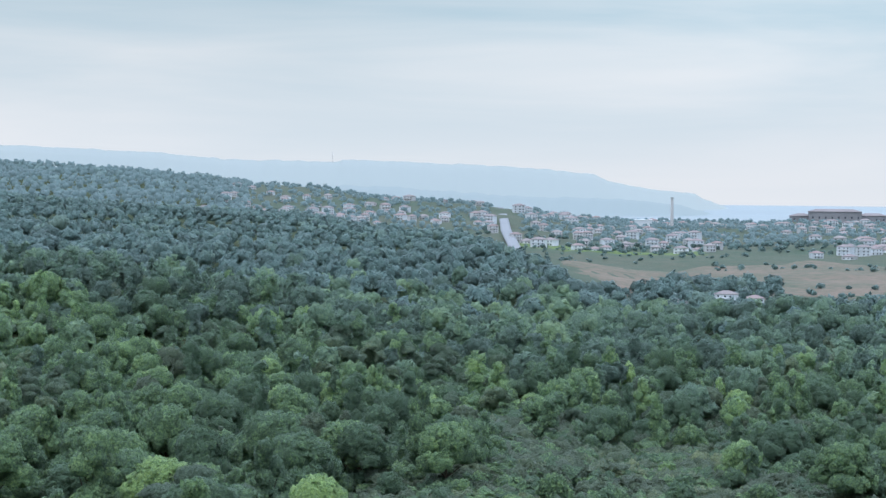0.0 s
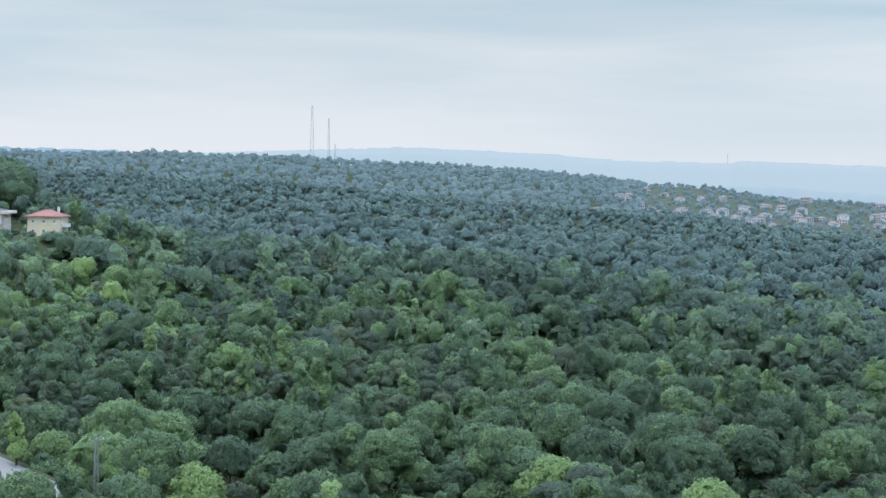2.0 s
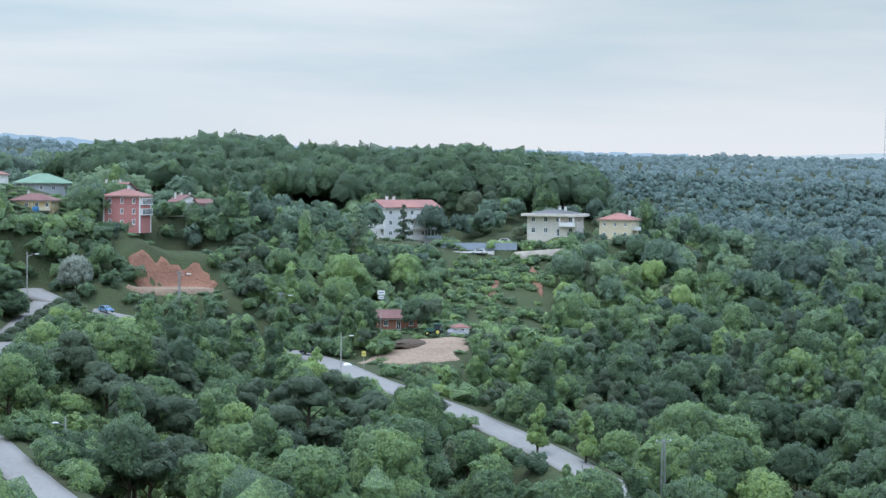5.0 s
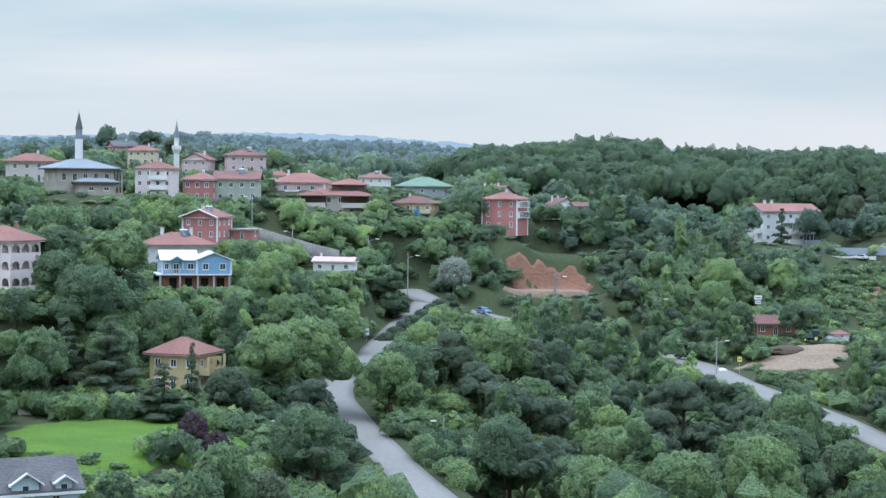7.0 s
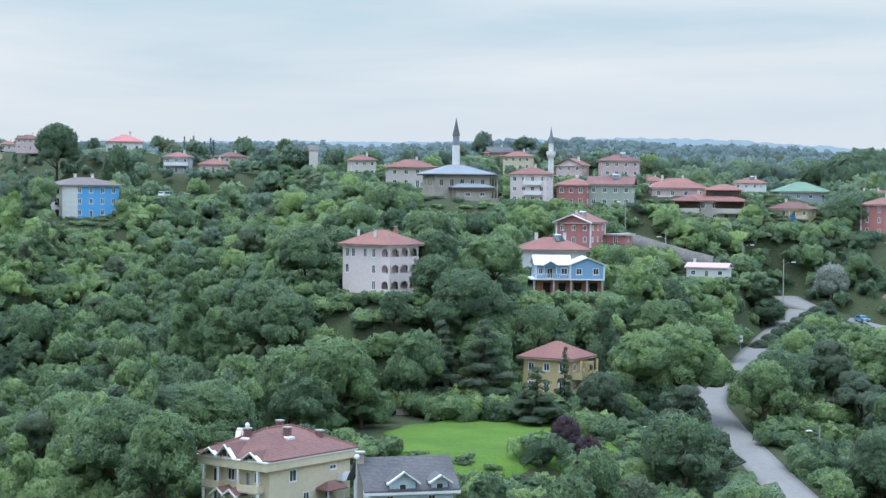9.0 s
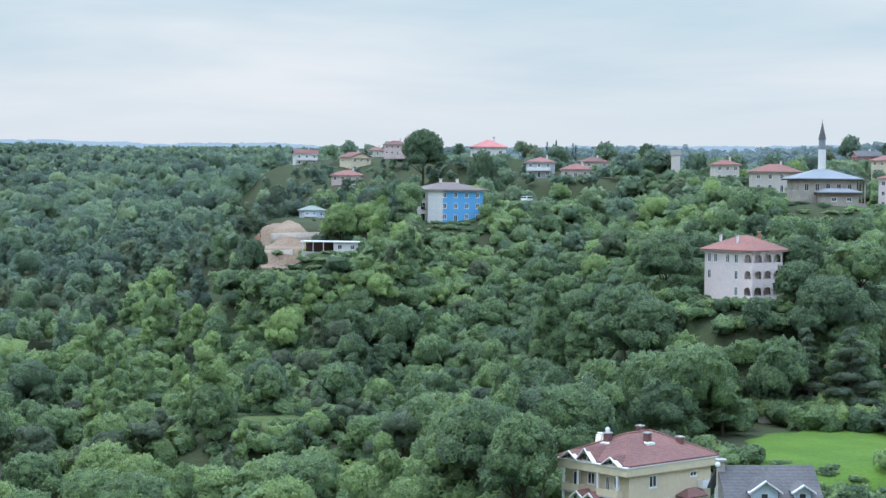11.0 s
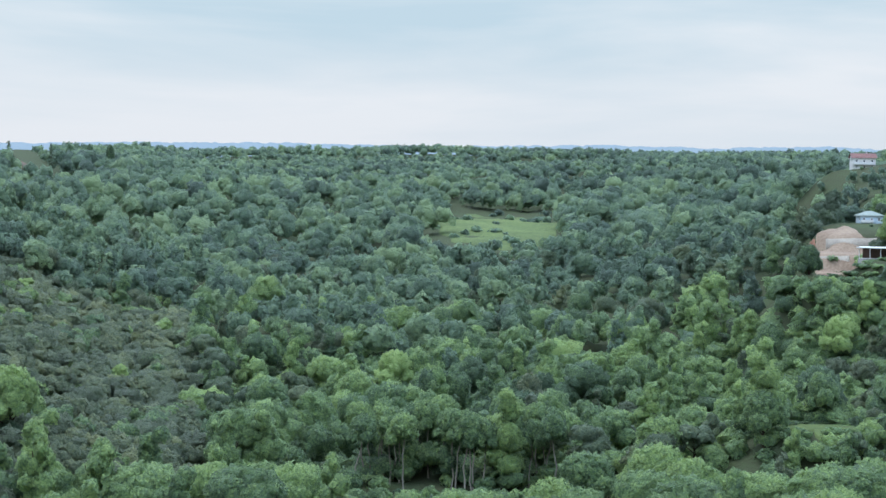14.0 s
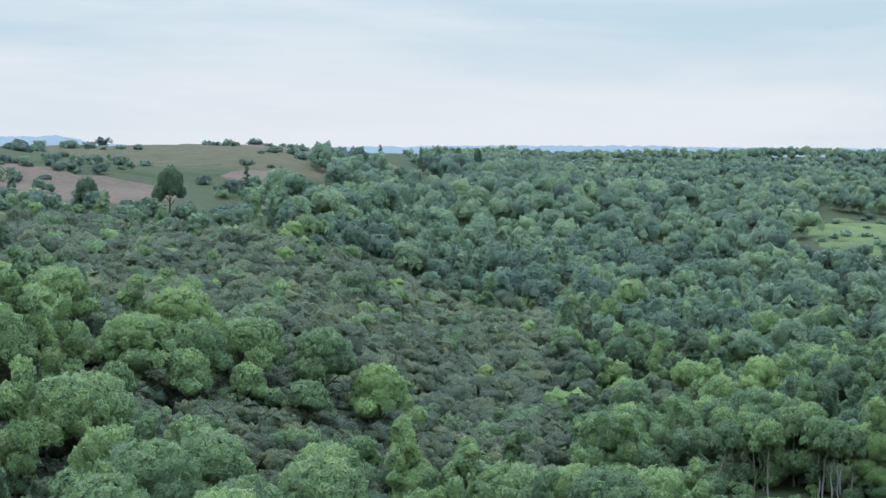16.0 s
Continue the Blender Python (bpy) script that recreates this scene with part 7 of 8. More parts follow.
patch("slope_grass", "grassy slope below the houses", 28.0, 464, 15, 30, ROUGH, 0.3, 4, 0, "ground", 1.8)
patch("terrace_grass", "level grass before the beige house", 27.0, 510, 14, 9, MEADOW, 0.3, 5)
patch("bank_soil", "streak of bare red earth on the grassy bank", 26.65, 474, 1.7, 9, REDSOIL, 0.5, 6, 8, "ground", 2.6)
patch("bank_soil", "streak of bare red earth on the grassy bank", 27.9, 463, 1.0, 6, REDSOIL, 0.5, 7, -10, "ground", 2.8)
patch("cut_earth", "orange cut earth bank below the red house", 37.7, 438, 9.0, 6.5, REDSOIL, 0.9, 8)
patch("cut_floor", "pale earth floor of the cutting", 37.7, 428, 10, 4, SAND, 1.2, 9)
patch("meadow", "light green meadow among the woods", 78.9, 788, 26, 98, MEADOW, 0.5, 10)
patch("glade", "small green glade on the slope", 69.0, 332, 7, 13, MEADOW, 0.3, 11, 0, "ground", 2.0)
patch("shed_yard", "bare sandy terraces beside the white summer house", 68.5, 434, 7.2, 24, SAND, 0.35, 12)
patch("shed_soil", "bank of red earth above the sandy terraces", 69.7, 448, 4, 9, REDSOIL, 0.35, 13)
patch("knoll_grass", "dry grass knoll below the blue house", 47.2, 335, 6.5, 9, DRY, 0.3, 14)
patch("field", "bare brown field on the hill", 103.9, 592, 40, 52, FIELD, 0.5, 17)
patch("field", "strip of bare brown field on the hill", 97.6, 668, 13, 16, FIELD, 0.5, 22)
patch("field_grass", "green pasture on the hilltop", 103.5, 690, 70, 42, ROUGH, 0.6, 18)
patch("field", "bare brown field on the hill", 96.5, 860, 50, 45, FIELD, 0.7, 19)
patch("hill_grass", "dry grassy hump on the skyline", 98.8, 770, 75, 95, DRY, 0.6, 20)
patch("slope_soil", "bare pinkish earth on the wooded slope", 88.4, 352, 1.5, 5, SAND, 0.4, 21)


def plain():
    az = np.radians(np.arange(-40, 7.1, 0.5))
    rr = np.linspace(735, 2560, 70)
    A, Q = np.meshgrid(az, rr, indexing="ij")
    Q = Q + np.maximum(np.degrees(A) + 6, 0) * 62 * (2560 - Q) / 1825
    X, Y = -np.sin(A) * Q, np.cos(A) * Q
    Z = ground(X.ravel(), Y.ravel()).reshape(X.shape) + 0.9
    Z[:, 0] -= 3
    na, nr = X.shape
    i, j = np.meshgrid(np.arange(na - 1), np.arange(nr - 1), indexing="ij")
    f = np.stack([i * nr + j, i * nr + j + 1, (i + 1) * nr + j + 1, (i + 1) * nr + j], -1).reshape(-1, 4)
    me = raw_mesh("plain", np.stack([X, Y, Z], -1).reshape(-1, 3), f, PLAIN, smooth=True)
    tagged(new("plain", me), "flat coastal plain of grass and sandy heath", "plain", kind="structure")


plain()
patch("heath", "sandy tan heath on the plain", -10.0, 980, 62, 90, mat("sandy_heath", (0.185, 0.135, 0.105), 0.95, 0.1, 16.0, 0.3, 1.5, second=(0.085, 0.098, 0.068)), 1.3, 30)
patch("heath", "sandy tan heath on the plain", -6.0, 1090, 45, 60, bpy.data.materials["sandy_heath"], 1.3, 31)
patch("heath", "sandy tan heath on the plain", -13.5, 900, 50, 70, bpy.data.materials["sandy_heath"], 1.3, 32)
patch("heath", "sandy tan heath on the plain", -8.0, 1000, 75, 160, bpy.data.materials["sandy_heath"], 1.2, 34)
patch("heath", "sandy tan heath on the plain", -11.8, 1060, 85, 150, bpy.data.materials["sandy_heath"], 1.25, 35)
patch("heath_grass", "green pasture on the plain", -5.0, 1330, 70, 60, MEADOW, 1.3, 33)
far_road = [(-2.35, 1180), (-2.2, 1300), (-1.95, 1500), (-1.85, 1800), (-1.75, 2150)]
FAR_LANE = np.array([(*at(b, d), g1(*at(b, d)) + 1.6, 4.2) for b, d in far_road])
strip("road_far", FAR_LANE, mat("far_asphalt", (0.24, 0.24, 0.25), 0.9, 0.05, 9.0), "straight pale road through the distant town", 0.3)


# ---------------------------------------------------------------- the distance
def ridge(name, label, pts, distance, depth, material, seed):
    """A far hill: its crest by bearing and height, falling to both sides."""
    bs = np.arange(pts[0][0], pts[-1][0] + 0.01, 0.12)
    hs = np.interp(bs, [p[0] for p in pts], [p[1] for p in pts])
    hs = hs + 1.4 * bumps(bs * 30, bs * 0, 7, seed) + 1.0 * bumps(bs * 30, bs * 0, 2.6, seed + 1)
    rows = []
    for off, k in ((-depth, 0.0), (-depth * 0.6, 0.45), (-depth * 0.25, 0.85), (0, 1.0), (depth * 0.3, 0.6), (depth * 0.6, -0.1)):
        rr = distance + off
        x, y = -np.sin(np.radians(bs)) * rr, np.cos(np.radians(bs)) * rr
        rows.append(np.column_stack([x, y, -6 + (hs + 6) * k]))
    V = np.stack(rows, 1)
    n, m = V.shape[:2]
    i, j = np.meshgrid(np.arange(n - 1), np.arange(m - 1), indexing="ij")
    F = np.stack([i * m + j, i * m + j + 1, (i + 1) * m + j + 1, (i + 1) * m + j], -1).reshape(-1, 4)
    me = raw_mesh(name, V.reshape(-1, 3), F, material, np.full(n * m, 10.5), smooth=True)
    tagged(new(name, me), label, "hill", kind="structure")


# The haze on these hills is glow in their materials, not air.
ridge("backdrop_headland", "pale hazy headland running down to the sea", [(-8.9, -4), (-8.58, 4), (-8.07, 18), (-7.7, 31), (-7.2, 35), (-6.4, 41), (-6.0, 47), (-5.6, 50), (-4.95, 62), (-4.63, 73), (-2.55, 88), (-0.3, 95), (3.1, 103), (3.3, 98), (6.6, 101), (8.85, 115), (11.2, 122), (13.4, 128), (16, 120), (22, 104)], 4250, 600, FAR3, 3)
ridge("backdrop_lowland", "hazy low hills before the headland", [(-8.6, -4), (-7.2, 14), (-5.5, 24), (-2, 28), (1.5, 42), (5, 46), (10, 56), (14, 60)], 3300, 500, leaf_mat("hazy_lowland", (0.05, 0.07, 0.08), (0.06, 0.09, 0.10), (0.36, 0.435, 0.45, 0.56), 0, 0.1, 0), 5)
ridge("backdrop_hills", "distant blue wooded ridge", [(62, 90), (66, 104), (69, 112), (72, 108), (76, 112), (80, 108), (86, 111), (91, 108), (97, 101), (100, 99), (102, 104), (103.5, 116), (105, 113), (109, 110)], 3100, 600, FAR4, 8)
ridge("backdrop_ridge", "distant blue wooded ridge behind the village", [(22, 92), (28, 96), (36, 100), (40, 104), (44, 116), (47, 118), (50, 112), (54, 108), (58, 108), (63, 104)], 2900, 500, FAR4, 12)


# ---------------------------------------------------------------- the town on the plain
# Haze over the town is put into these colours: greyed, with less contrast.
FAR_WALLS = [mat("haze_muted_wall", c, 0.9, 0.08, 3.0) for c in ((0.60, 0.61, 0.62), (0.52, 0.49, 0.48), (0.54, 0.52, 0.51), (0.68, 0.68, 0.69))]
FAR_ROOFS = [mat("haze_muted_roof", c, 0.9, 0.1, 3.0) for c in ((0.29, 0.22, 0.21), (0.26, 0.22, 0.215), (0.30, 0.26, 0.25))]


def far_house(variant):
    rng = np.random.default_rng(variant)
    w, d, h = rng.uniform(9, 15), rng.uniform(8, 11), rng.choice([3.2, 6.0, 6.2, 8.8])
    ob = new("far_house")
    wm = FAR_WALLS[variant % 4]
    rm = FAR_ROOFS[variant % 3]
    part("wall", boxes((-w / 2, w / 2, -d / 2, d / 2, -3, h)), wm, ob)
    part("balcony", boxes((-w * 0.3, w * 0.3, -d / 2 - 1.2, -d / 2 - 0.02, h - 3.0, h - 2.0)), FAR_WALLS[3], ob)
    part("roof", hip_roof(w, d, h + 0.2, 2.2, 0.6), rm, ob)
    for s in range(max(1, int(h // 2.9))):
        for u in (-0.3, 0.05, 0.32):
            part("window", boxes((u * w - 0.7, u * w + 0.7, -d / 2 - 0.04, -d / 2 - 0.01, s * 2.9 + 0.9, s * 2.9 + 2.2)), GLASS, ob)
    tagged(ob, ("white house with red roof in the distant town", "pale pink house with brown roof far off", "beige house with red roof in the distant town", "cream house with brown roof far off")[variant % 4],
           "house", "houses of the distant town")
    return ob


def town():
    rng = np.random.default_rng(31)
    kinds = [far_house(v) for v in range(8)]
    n = 0
    spots = []
    while n < 240:
        b = rng.uniform(-14.5, 9)
        d = rng.uniform(1290, 2200) if b < -0.5 else rng.uniform(1420, 1900)
        x, y = at(b, d)
        if bumps(x, y, 130, 40) < -0.25 or abs(b + 1.9) < 0.35:
            continue
        if b > -0.5 and rng.random() < 0.45:
            continue
        if any(math.hypot(x - p, y - q) < 14 for p, q in spots):
            continue
        spots.append((x, y))
        m = pose(x, y, g1(x, y) + 0.8, 0, 0, b + rng.uniform(-35, 35)) @ Matrix.Scale(0.85 if b < 0 else 0.75, 4)
        if n < 8:
            kinds[n].matrix_basis = m
        else:
            copy_thing(kinds[rng.integers(8)], m)
        n += 1
    for b, d, t, k in ((-6.45, 770, 20, 2), (-8.05, 775, -15, 0), (-7.9, 755, 10, 4), (-9.55, 790, 25, 0), (-8.7, 800, -20, 4), (-7.2, 795, 30, 7)):
        x, y = at(b, d)
        copy_thing(kinds[k], pose(x, y, g1(x, y) + 0.9, 0, 0, b + t) @ Matrix.Diagonal((0.7, 0.7, 0.75, 1)))
    # the large old building by the shore
    for b, d, w, h in ((-11.9, 2300, 62, 15), (-13.0, 2320, 34, 11), (-10.9, 2310, 26, 9)):
        x, y = at(b, d)
        ob = new("old_barracks")
        ob.matrix_basis = pose(x, y, g1(x, y), 0, 0, b + 6)
        tagged(ob, "long brown stone building near the shore", "building", "old stone buildings")
        # stone greyed in its colour to imitate haze
        part("wall", boxes((-w / 2, w / 2, -9, 9, -3, h)), mat("haze_muted_stone", (0.27, 0.255, 0.26), 0.9, 0.1, 6.0) if "haze_muted_stone" not in bpy.data.materials else bpy.data.materials["haze_muted_stone"], ob)
        part("roof", hip_roof(w, 18, h + 0.3, 3.0, 0.8), FAR_ROOFS[1], ob)
        for u in np.linspace(-w / 2 + 4, w / 2 - 4, int(w / 7)):
            part("window", boxes((u - 0.9, u + 0.9, -9.06, -9.01, h * 0.45, h * 0.45 + 2.4)), GLASS, ob)
    x, y = at(-7.02, 1990)
    ob = tagged(new("chimney_stack"), "tall chimney stack in the distant town in haze-muted colour", "chimney")
    ob.matrix_basis = pose(x, y, g1(x, y))
    bm = bmesh.new()
    rod(bm, (0, 0, -2), (0, 0, 33 - g1(x, y)), 2.0, 1.5, 10)
    part("stack", bm, FAR_WALLS[1], ob)
    bm = bmesh.new()
    rod(bm, (0, 0, 33 - g1(x, y)), (0, 0, 34.2 - g1(x, y)), 1.9, 1.9, 10)
    part("rim", bm, CONCRETE, ob)
    b = at(-6.15, 1990)
    ob = tagged(new("white_hall"), "low white hall in the distant town", "building")
    ob.matrix_basis = pose(*b, g1(*b), 0, 0, -2)
    part("wall", boxes((-9, 9, -6, 6, -2, 7)), FAR_WALLS[3], ob)
    part("roof", boxes((-9.5, 9.5, -6.5, 6.5, 7, 7.8)), WHITE_SHEET, ob)


town()


# ---------------------------------------------------------------- masts, poles and cables
def lattice_mast(bearing, distance, foot, top, base, label):
    x, y = at(bearing, distance)
    z = min(foot, g1(x, y))
    ob = tagged(new("radio_mast"), label, "mast", "radio masts on the ridge")
    ob.matrix_basis = pose(x, y, z, 0, 0, bearing)
    H = top - z
    for sx in (-1, 1):
        for sy in (-1, 1):
            bm = bmesh.new()
            rod(bm, (sx * base, sy * base, 0), (sx * 0.45, sy * 0.45, H), 0.22, 0.16, 5)
            part("leg", bm, STEEL, ob)
    bm = bmesh.new()
    n = 14
    for k in range(n):
        q0, q1 = k / n, (k + 1) / n
        a, b = base + (0.45 - base) * q0, base + (0.45 - base) * q1
        s = 1 if k % 2 else -1
        rod(bm, (-a * s, -a, H * q0), (b * s, -b, H * q1), 0.09, n=4)
        rod(bm, (-a * s, a, H * q0), (b * s, b, H * q1), 0.09, n=4)
        rod(bm, (-a, -a, H * q0), (a, -a, H * q0), 0.08, n=4)
    part("bracing", bm, STEEL, ob)
    for k, q in enumerate((0.97, 0.9, 0.82)):
        part("antenna", boxes((-0.9, 0.9, -0.9, -0.5, H * q - 1.4, H * q)), WHITE_SHEET, ob)


lattice_mast(16.13, 2000, 76, 128, 2.3, "tall grey lattice mast on the wooded ridge")
lattice_mast(15.62, 2000, 74, 113.5, 1.2, "slim grey lattice mast with antennas")
lattice_mast(15.42, 2000, 74, 86, 0.9, "short lattice mast beside the taller ones")
lattice_mast(3.41, 4230, 88, 119, 0.7, "thin distant mast on the hazy headland")


def street_lamp(bearing, distance, foot, h, label, arm=1, group="street lamps", lattice=False):
    x, y = at(bearing, distance)
    z = min(foot, g1(x, y))
    ob = tagged(new("street_lamp"), label, "street lamp", group)
    ob.matrix_basis = pose(x, y, z, 0, 0, bearing + 20)
    H = foot + h - z
    if lattice:
        for sx in (-1, 1):
            for sy in (-1, 1):
                bm = bmesh.new()
                rod(bm, (sx * 0.34, sy * 0.34, -0.5), (sx * 0.16, sy * 0.16, H), 0.055, n=4)
                part("leg", bm, STEEL, ob)
        bm = bmesh.new()
        for k in range(9):
            a, b = 0.34 - 0.02 * k, 0.34 - 0.02 * (k + 1)
            s = 1 if k % 2 else -1
            for y0, y1 in ((-a, -b), (a, b)):
                rod(bm, (-a * s, y0, H * k / 9), (b * s, y1, H * (k + 1) / 9), 0.035, n=4)
        part("bracing", bm, STEEL, ob)
        part("crossarm", boxes((-0.9, 0.9, -0.05, 0.05, H - 0.4, H - 0.28)), STEEL, ob)
    else:
        bm = bmesh.new()
        rod(bm, (0, 0, -0.5), (0, 0, H), 0.14, 0.09, 8)
        part("pole", bm, CONCRETE, ob)
    bm = bmesh.new()
    rod(bm, (0, 0, H - 1.2), (-1.3 * arm, 0, H - 0.7), 0.05, n=6)
    part("arm", bm, STEEL, ob)
    bm = boxes((-1.9 * arm - 0.15, -1.9 * arm + 0.75, -0.2, 0.2, H - 0.78, H - 0.58))
    bmesh.ops.bevel(bm, geom=bm.edges[:], offset=0.05, segments=1, affect="EDGES")
    part("lamp_head", bm, WHITE_SHEET, ob)
    return ob


def cable(p, q, sag):
    p, q = Vector(p), Vector(q)
    bm = bmesh.new()
    pts = [p.lerp(q, i / 10) - Vector((0, 0, sag * 4 * (i / 10) * (1 - i / 10))) for i in range(11)]
    for a, b in zip(pts[:-1], pts[1:]):
        rod(bm, a, b, 0.025, n=4)
    me = bpy.data.meshes.new("cable")
    bm.to_mesh(me)
    bm.free()
    me.materials.append(DARK)
    tagged(new("cable", me), "thin black power cable between poles", "cable", "power cables")


POLES = [(42.1, 405, 20.0, 8.6, "pale concrete lamp post at the road fork", -1), (40.95, 275, 1.0, 8.3, "pale concrete lamp post above the lane", 1), (37.56, 405, 16.2, 8.2, "grey lattice lamp pole beside the main road", -1),
         (34.47, 386, 13.4, 7.6, "grey lattice lamp pole beside the main road", -1), (45.66, 412, 25.5, 8.0, "lamp post below the retaining wall", 1), (43.33, 426, 23.5, 8.0, "lamp post behind the low white house", -1),
         (46.9, 424, 33.0, 8.0, "lamp post on the village lane", 1), (32.6, 372, 6.8, 7.0, "lamp post at the yard", -1)]
TOPS = []
for b_, d_, f_z, h_, lb_, arm_ in POLES:
    street_lamp(b_, d_, f_z, h_, lb_, arm_, lattice="lattice" in lb_)
    TOPS.append((*at(b_, d_), f_z + h_ - 0.3))
for i_, j_ in ((0, 2), (2, 3), (0, 5), (5, 4), (4, 6), (3, 7)):
    cable(TOPS[i_], TOPS[j_], 1.2)


def lattice_pole(bearing, distance, foot, h):
    x, y = at(bearing, distance)
    z = min(foot, g1(x, y))
    H = foot + h - z
    ob = tagged(new("power_pole"), "grey steel lattice power pole with insulators", "power pole")
    ob.matrix_basis = pose(x, y, z, 0, 0, bearing + 15)
    for sx in (-1, 1):
        for sy in (-1, 1):
            bm = bmesh.new()
            rod(bm, (sx * 0.4, sy * 0.4, -0.5), (sx * 0.18, sy * 0.18, H), 0.06, n=4)
            part("leg", bm, STEEL, ob)
    bm = bmesh.new()
    for k in range(9):
        a, b = 0.4 - 0.22 * k / 9, 0.4 - 0.22 * (k + 1) / 9
        s = 1 if k % 2 else -1
        rod(bm, (-a * s, -a, H * k / 9), (b * s, -b, H * (k + 1) / 9), 0.035, n=4)
        rod(bm, (-a * s, a, H * k / 9), (b * s, b, H * (k + 1) / 9), 0.035, n=4)
    part("bracing", bm, STEEL, ob)
    part("crossarm", boxes((-1.2, 1.2, -0.06, 0.06, H - 0.5, H - 0.38)), STEEL, ob)
    for u in (-1.1, 0, 1.1):
        bm = bmesh.new()
        rod(bm, (u, 0, H - 0.38), (u, 0, H - 0.08), 0.07, 0.05, 6)
        part("insulator", bm, WHITE_SHEET, ob)


lattice_pole(22.63, 289, -3.5, 8.2)


# ---------------------------------------------------------------- walls, fences, sheds, signs
def run_wall(name, label, pts, h, thick, material, category="wall", steps=14):
    """A wall along plan points (bearing, distance, foot), with the ground's fall."""
    P = np.array([(*at(b, d), z) for b, d, z in pts])
    t = np.linspace(0, len(P) - 1, steps)
    Q = np.column_stack([np.interp(t, np.arange(len(P)), P[:, k]) for k in range(3)])
    d = np.gradient(Q[:, :2], axis=0)
    d /= np.linalg.norm(d, axis=1)[:, None]
    nrm = np.column_stack([-d[:, 1], d[:, 0]]) * thick / 2
    ring = [np.column_stack([Q[:, :2] - nrm, Q[:, 2] - 1.5]), np.column_stack([Q[:, :2] - nrm, Q[:, 2] + h]), np.column_stack([Q[:, :2] + nrm, Q[:, 2] + h]), np.column_stack([Q[:, :2] + nrm, Q[:, 2] - 1.5])]
    V = np.stack(ring, 1).reshape(-1, 3)
    F = []
    for i in range(steps - 1):
        for j in range(4):
            k = (j + 1) % 4
            F.append((i * 4 + j, i * 4 + k, i * 4 + 4 + k, i * 4 + 4 + j))
    F += [(0, 1, 2, 3), ((steps - 1) * 4 + 3, (steps - 1) * 4 + 2, (steps - 1) * 4 + 1, (steps - 1) * 4)]
    return tagged(new(name, raw_mesh(name, V, np.array(F), material)), label, category)


run_wall("retaining_wall", "long grey concrete retaining wall on the village lane", [(47.6, 420, 31.6), (46.4, 415, 29.6), (45.3, 411, 27.4), (44.2, 407, 25.6)], 3.2, 0.5, mat("stained_concrete", (0.30, 0.285, 0.265), 0.9, 0.2, 1.2, 0.4, 0.3, second=(0.17, 0.165, 0.15)))
run_wall("garden_wall", "old stone garden wall behind the lawn", [(53.9, 281, 8.6), (52.4, 281, 8.8), (50.8, 280, 9.0), (49.5, 279, 9.3)], 1.5, 0.5, STONE)
run_wall("terrace_wall", "grey stone terrace wall below the beige house", [(27.3, 489.5, 23.4), (26.3, 492, 24.0), (25.3, 496, 24.6)], 2.6, 0.5, STONE)
run_wall("terrace_wall", "concrete terrace wall below the forecourt", [(29.8, 492, 22.6), (28.9, 489, 22.6), (27.9, 489, 22.8)], 3.4, 0.5, CONCRETE)
run_wall("retaining_wall", "pale stone retaining wall of the sandy terraces", [(69.5, 428, 26.4), (68.9, 425.5, 26.6), (68.2, 424.5, 26.8)], 2.2, 0.5, STONE)
run_wall("retaining_wall", "pale stone retaining wall above the summer house", [(68.9, 444.5, 30.4), (68.2, 443, 30.6), (67.4, 442.5, 30.8)], 1.8, 0.5, STONE)
run_wall("garden_wall", "low stone wall beside the cream villa", [(61.5, 232, 4.2), (60.4, 234, 4.4), (59.6, 236, 4.8)], 1.2, 0.4, STONE)


def panel_fence():
    ob = tagged(new("panel_fence"), "blue-grey sheet fence round the forecourt", "fence")
    base = [(29.75, 493.5, 26.2), (28.9, 490.5, 26.2), (28.0, 490.5, 26.3), (27.2, 491, 26.3)]
    P = np.array([(*at(b, d), z) for b, d, z in base])
    t = np.linspace(0, 3, 14)
    Q = np.column_stack([np.interp(t, np.arange(4), P[:, k]) for k in range(3)])
    ob.location = Q[0]
    m = mat("blue_grey_sheet", (0.33, 0.38, 0.45), 0.5, 0.08, 1.5)
    for p, q in zip(Q[:-1], Q[1:]):
        a = math.atan2(q[1] - p[1], q[0] - p[0])
        L = math.hypot(q[1] - p[1], q[0] - p[0])
        for nm, b in (("panel", (0.06, L - 0.06, -0.03, 0.03, 0.1, 2.0)), ("post", (-0.06, 0.06, -0.06, 0.06, -0.5, 2.1))):
            o = part(nm, boxes(b), m if nm == "panel" else STEEL, ob)
            o.matrix_basis = Matrix.Translation(Vector(p) - Vector(Q[0])) @ Matrix.Rotation(a, 4, "Z")


panel_fence()


def roadside_sign(bearing, distance, foot, h, board, colour, label):
    x, y = at(bearing, distance)
    z = min(foot, g1(x, y))
    H = foot + h - z
    ob = tagged(new("road_sign"), label, "sign")
    ob.matrix_basis = pose(x, y, z, 0, 0, bearing + 8)
    bm = bmesh.new()
    rod(bm, (0, 0, -0.4), (0, 0, H), 0.05, n=6)
    part("post", bm, STEEL, ob)
    for k, (w, hh, zz) in enumerate(board):
        part("board", boxes((-w / 2, w / 2, -0.12, -0.06, H - zz - hh, H - zz)), colour[k], ob)
        part("bar", boxes((-w * 0.34, w * 0.34, -0.126, -0.121, H - zz - hh * 0.6, H - zz - hh * 0.45)), DARK, ob)


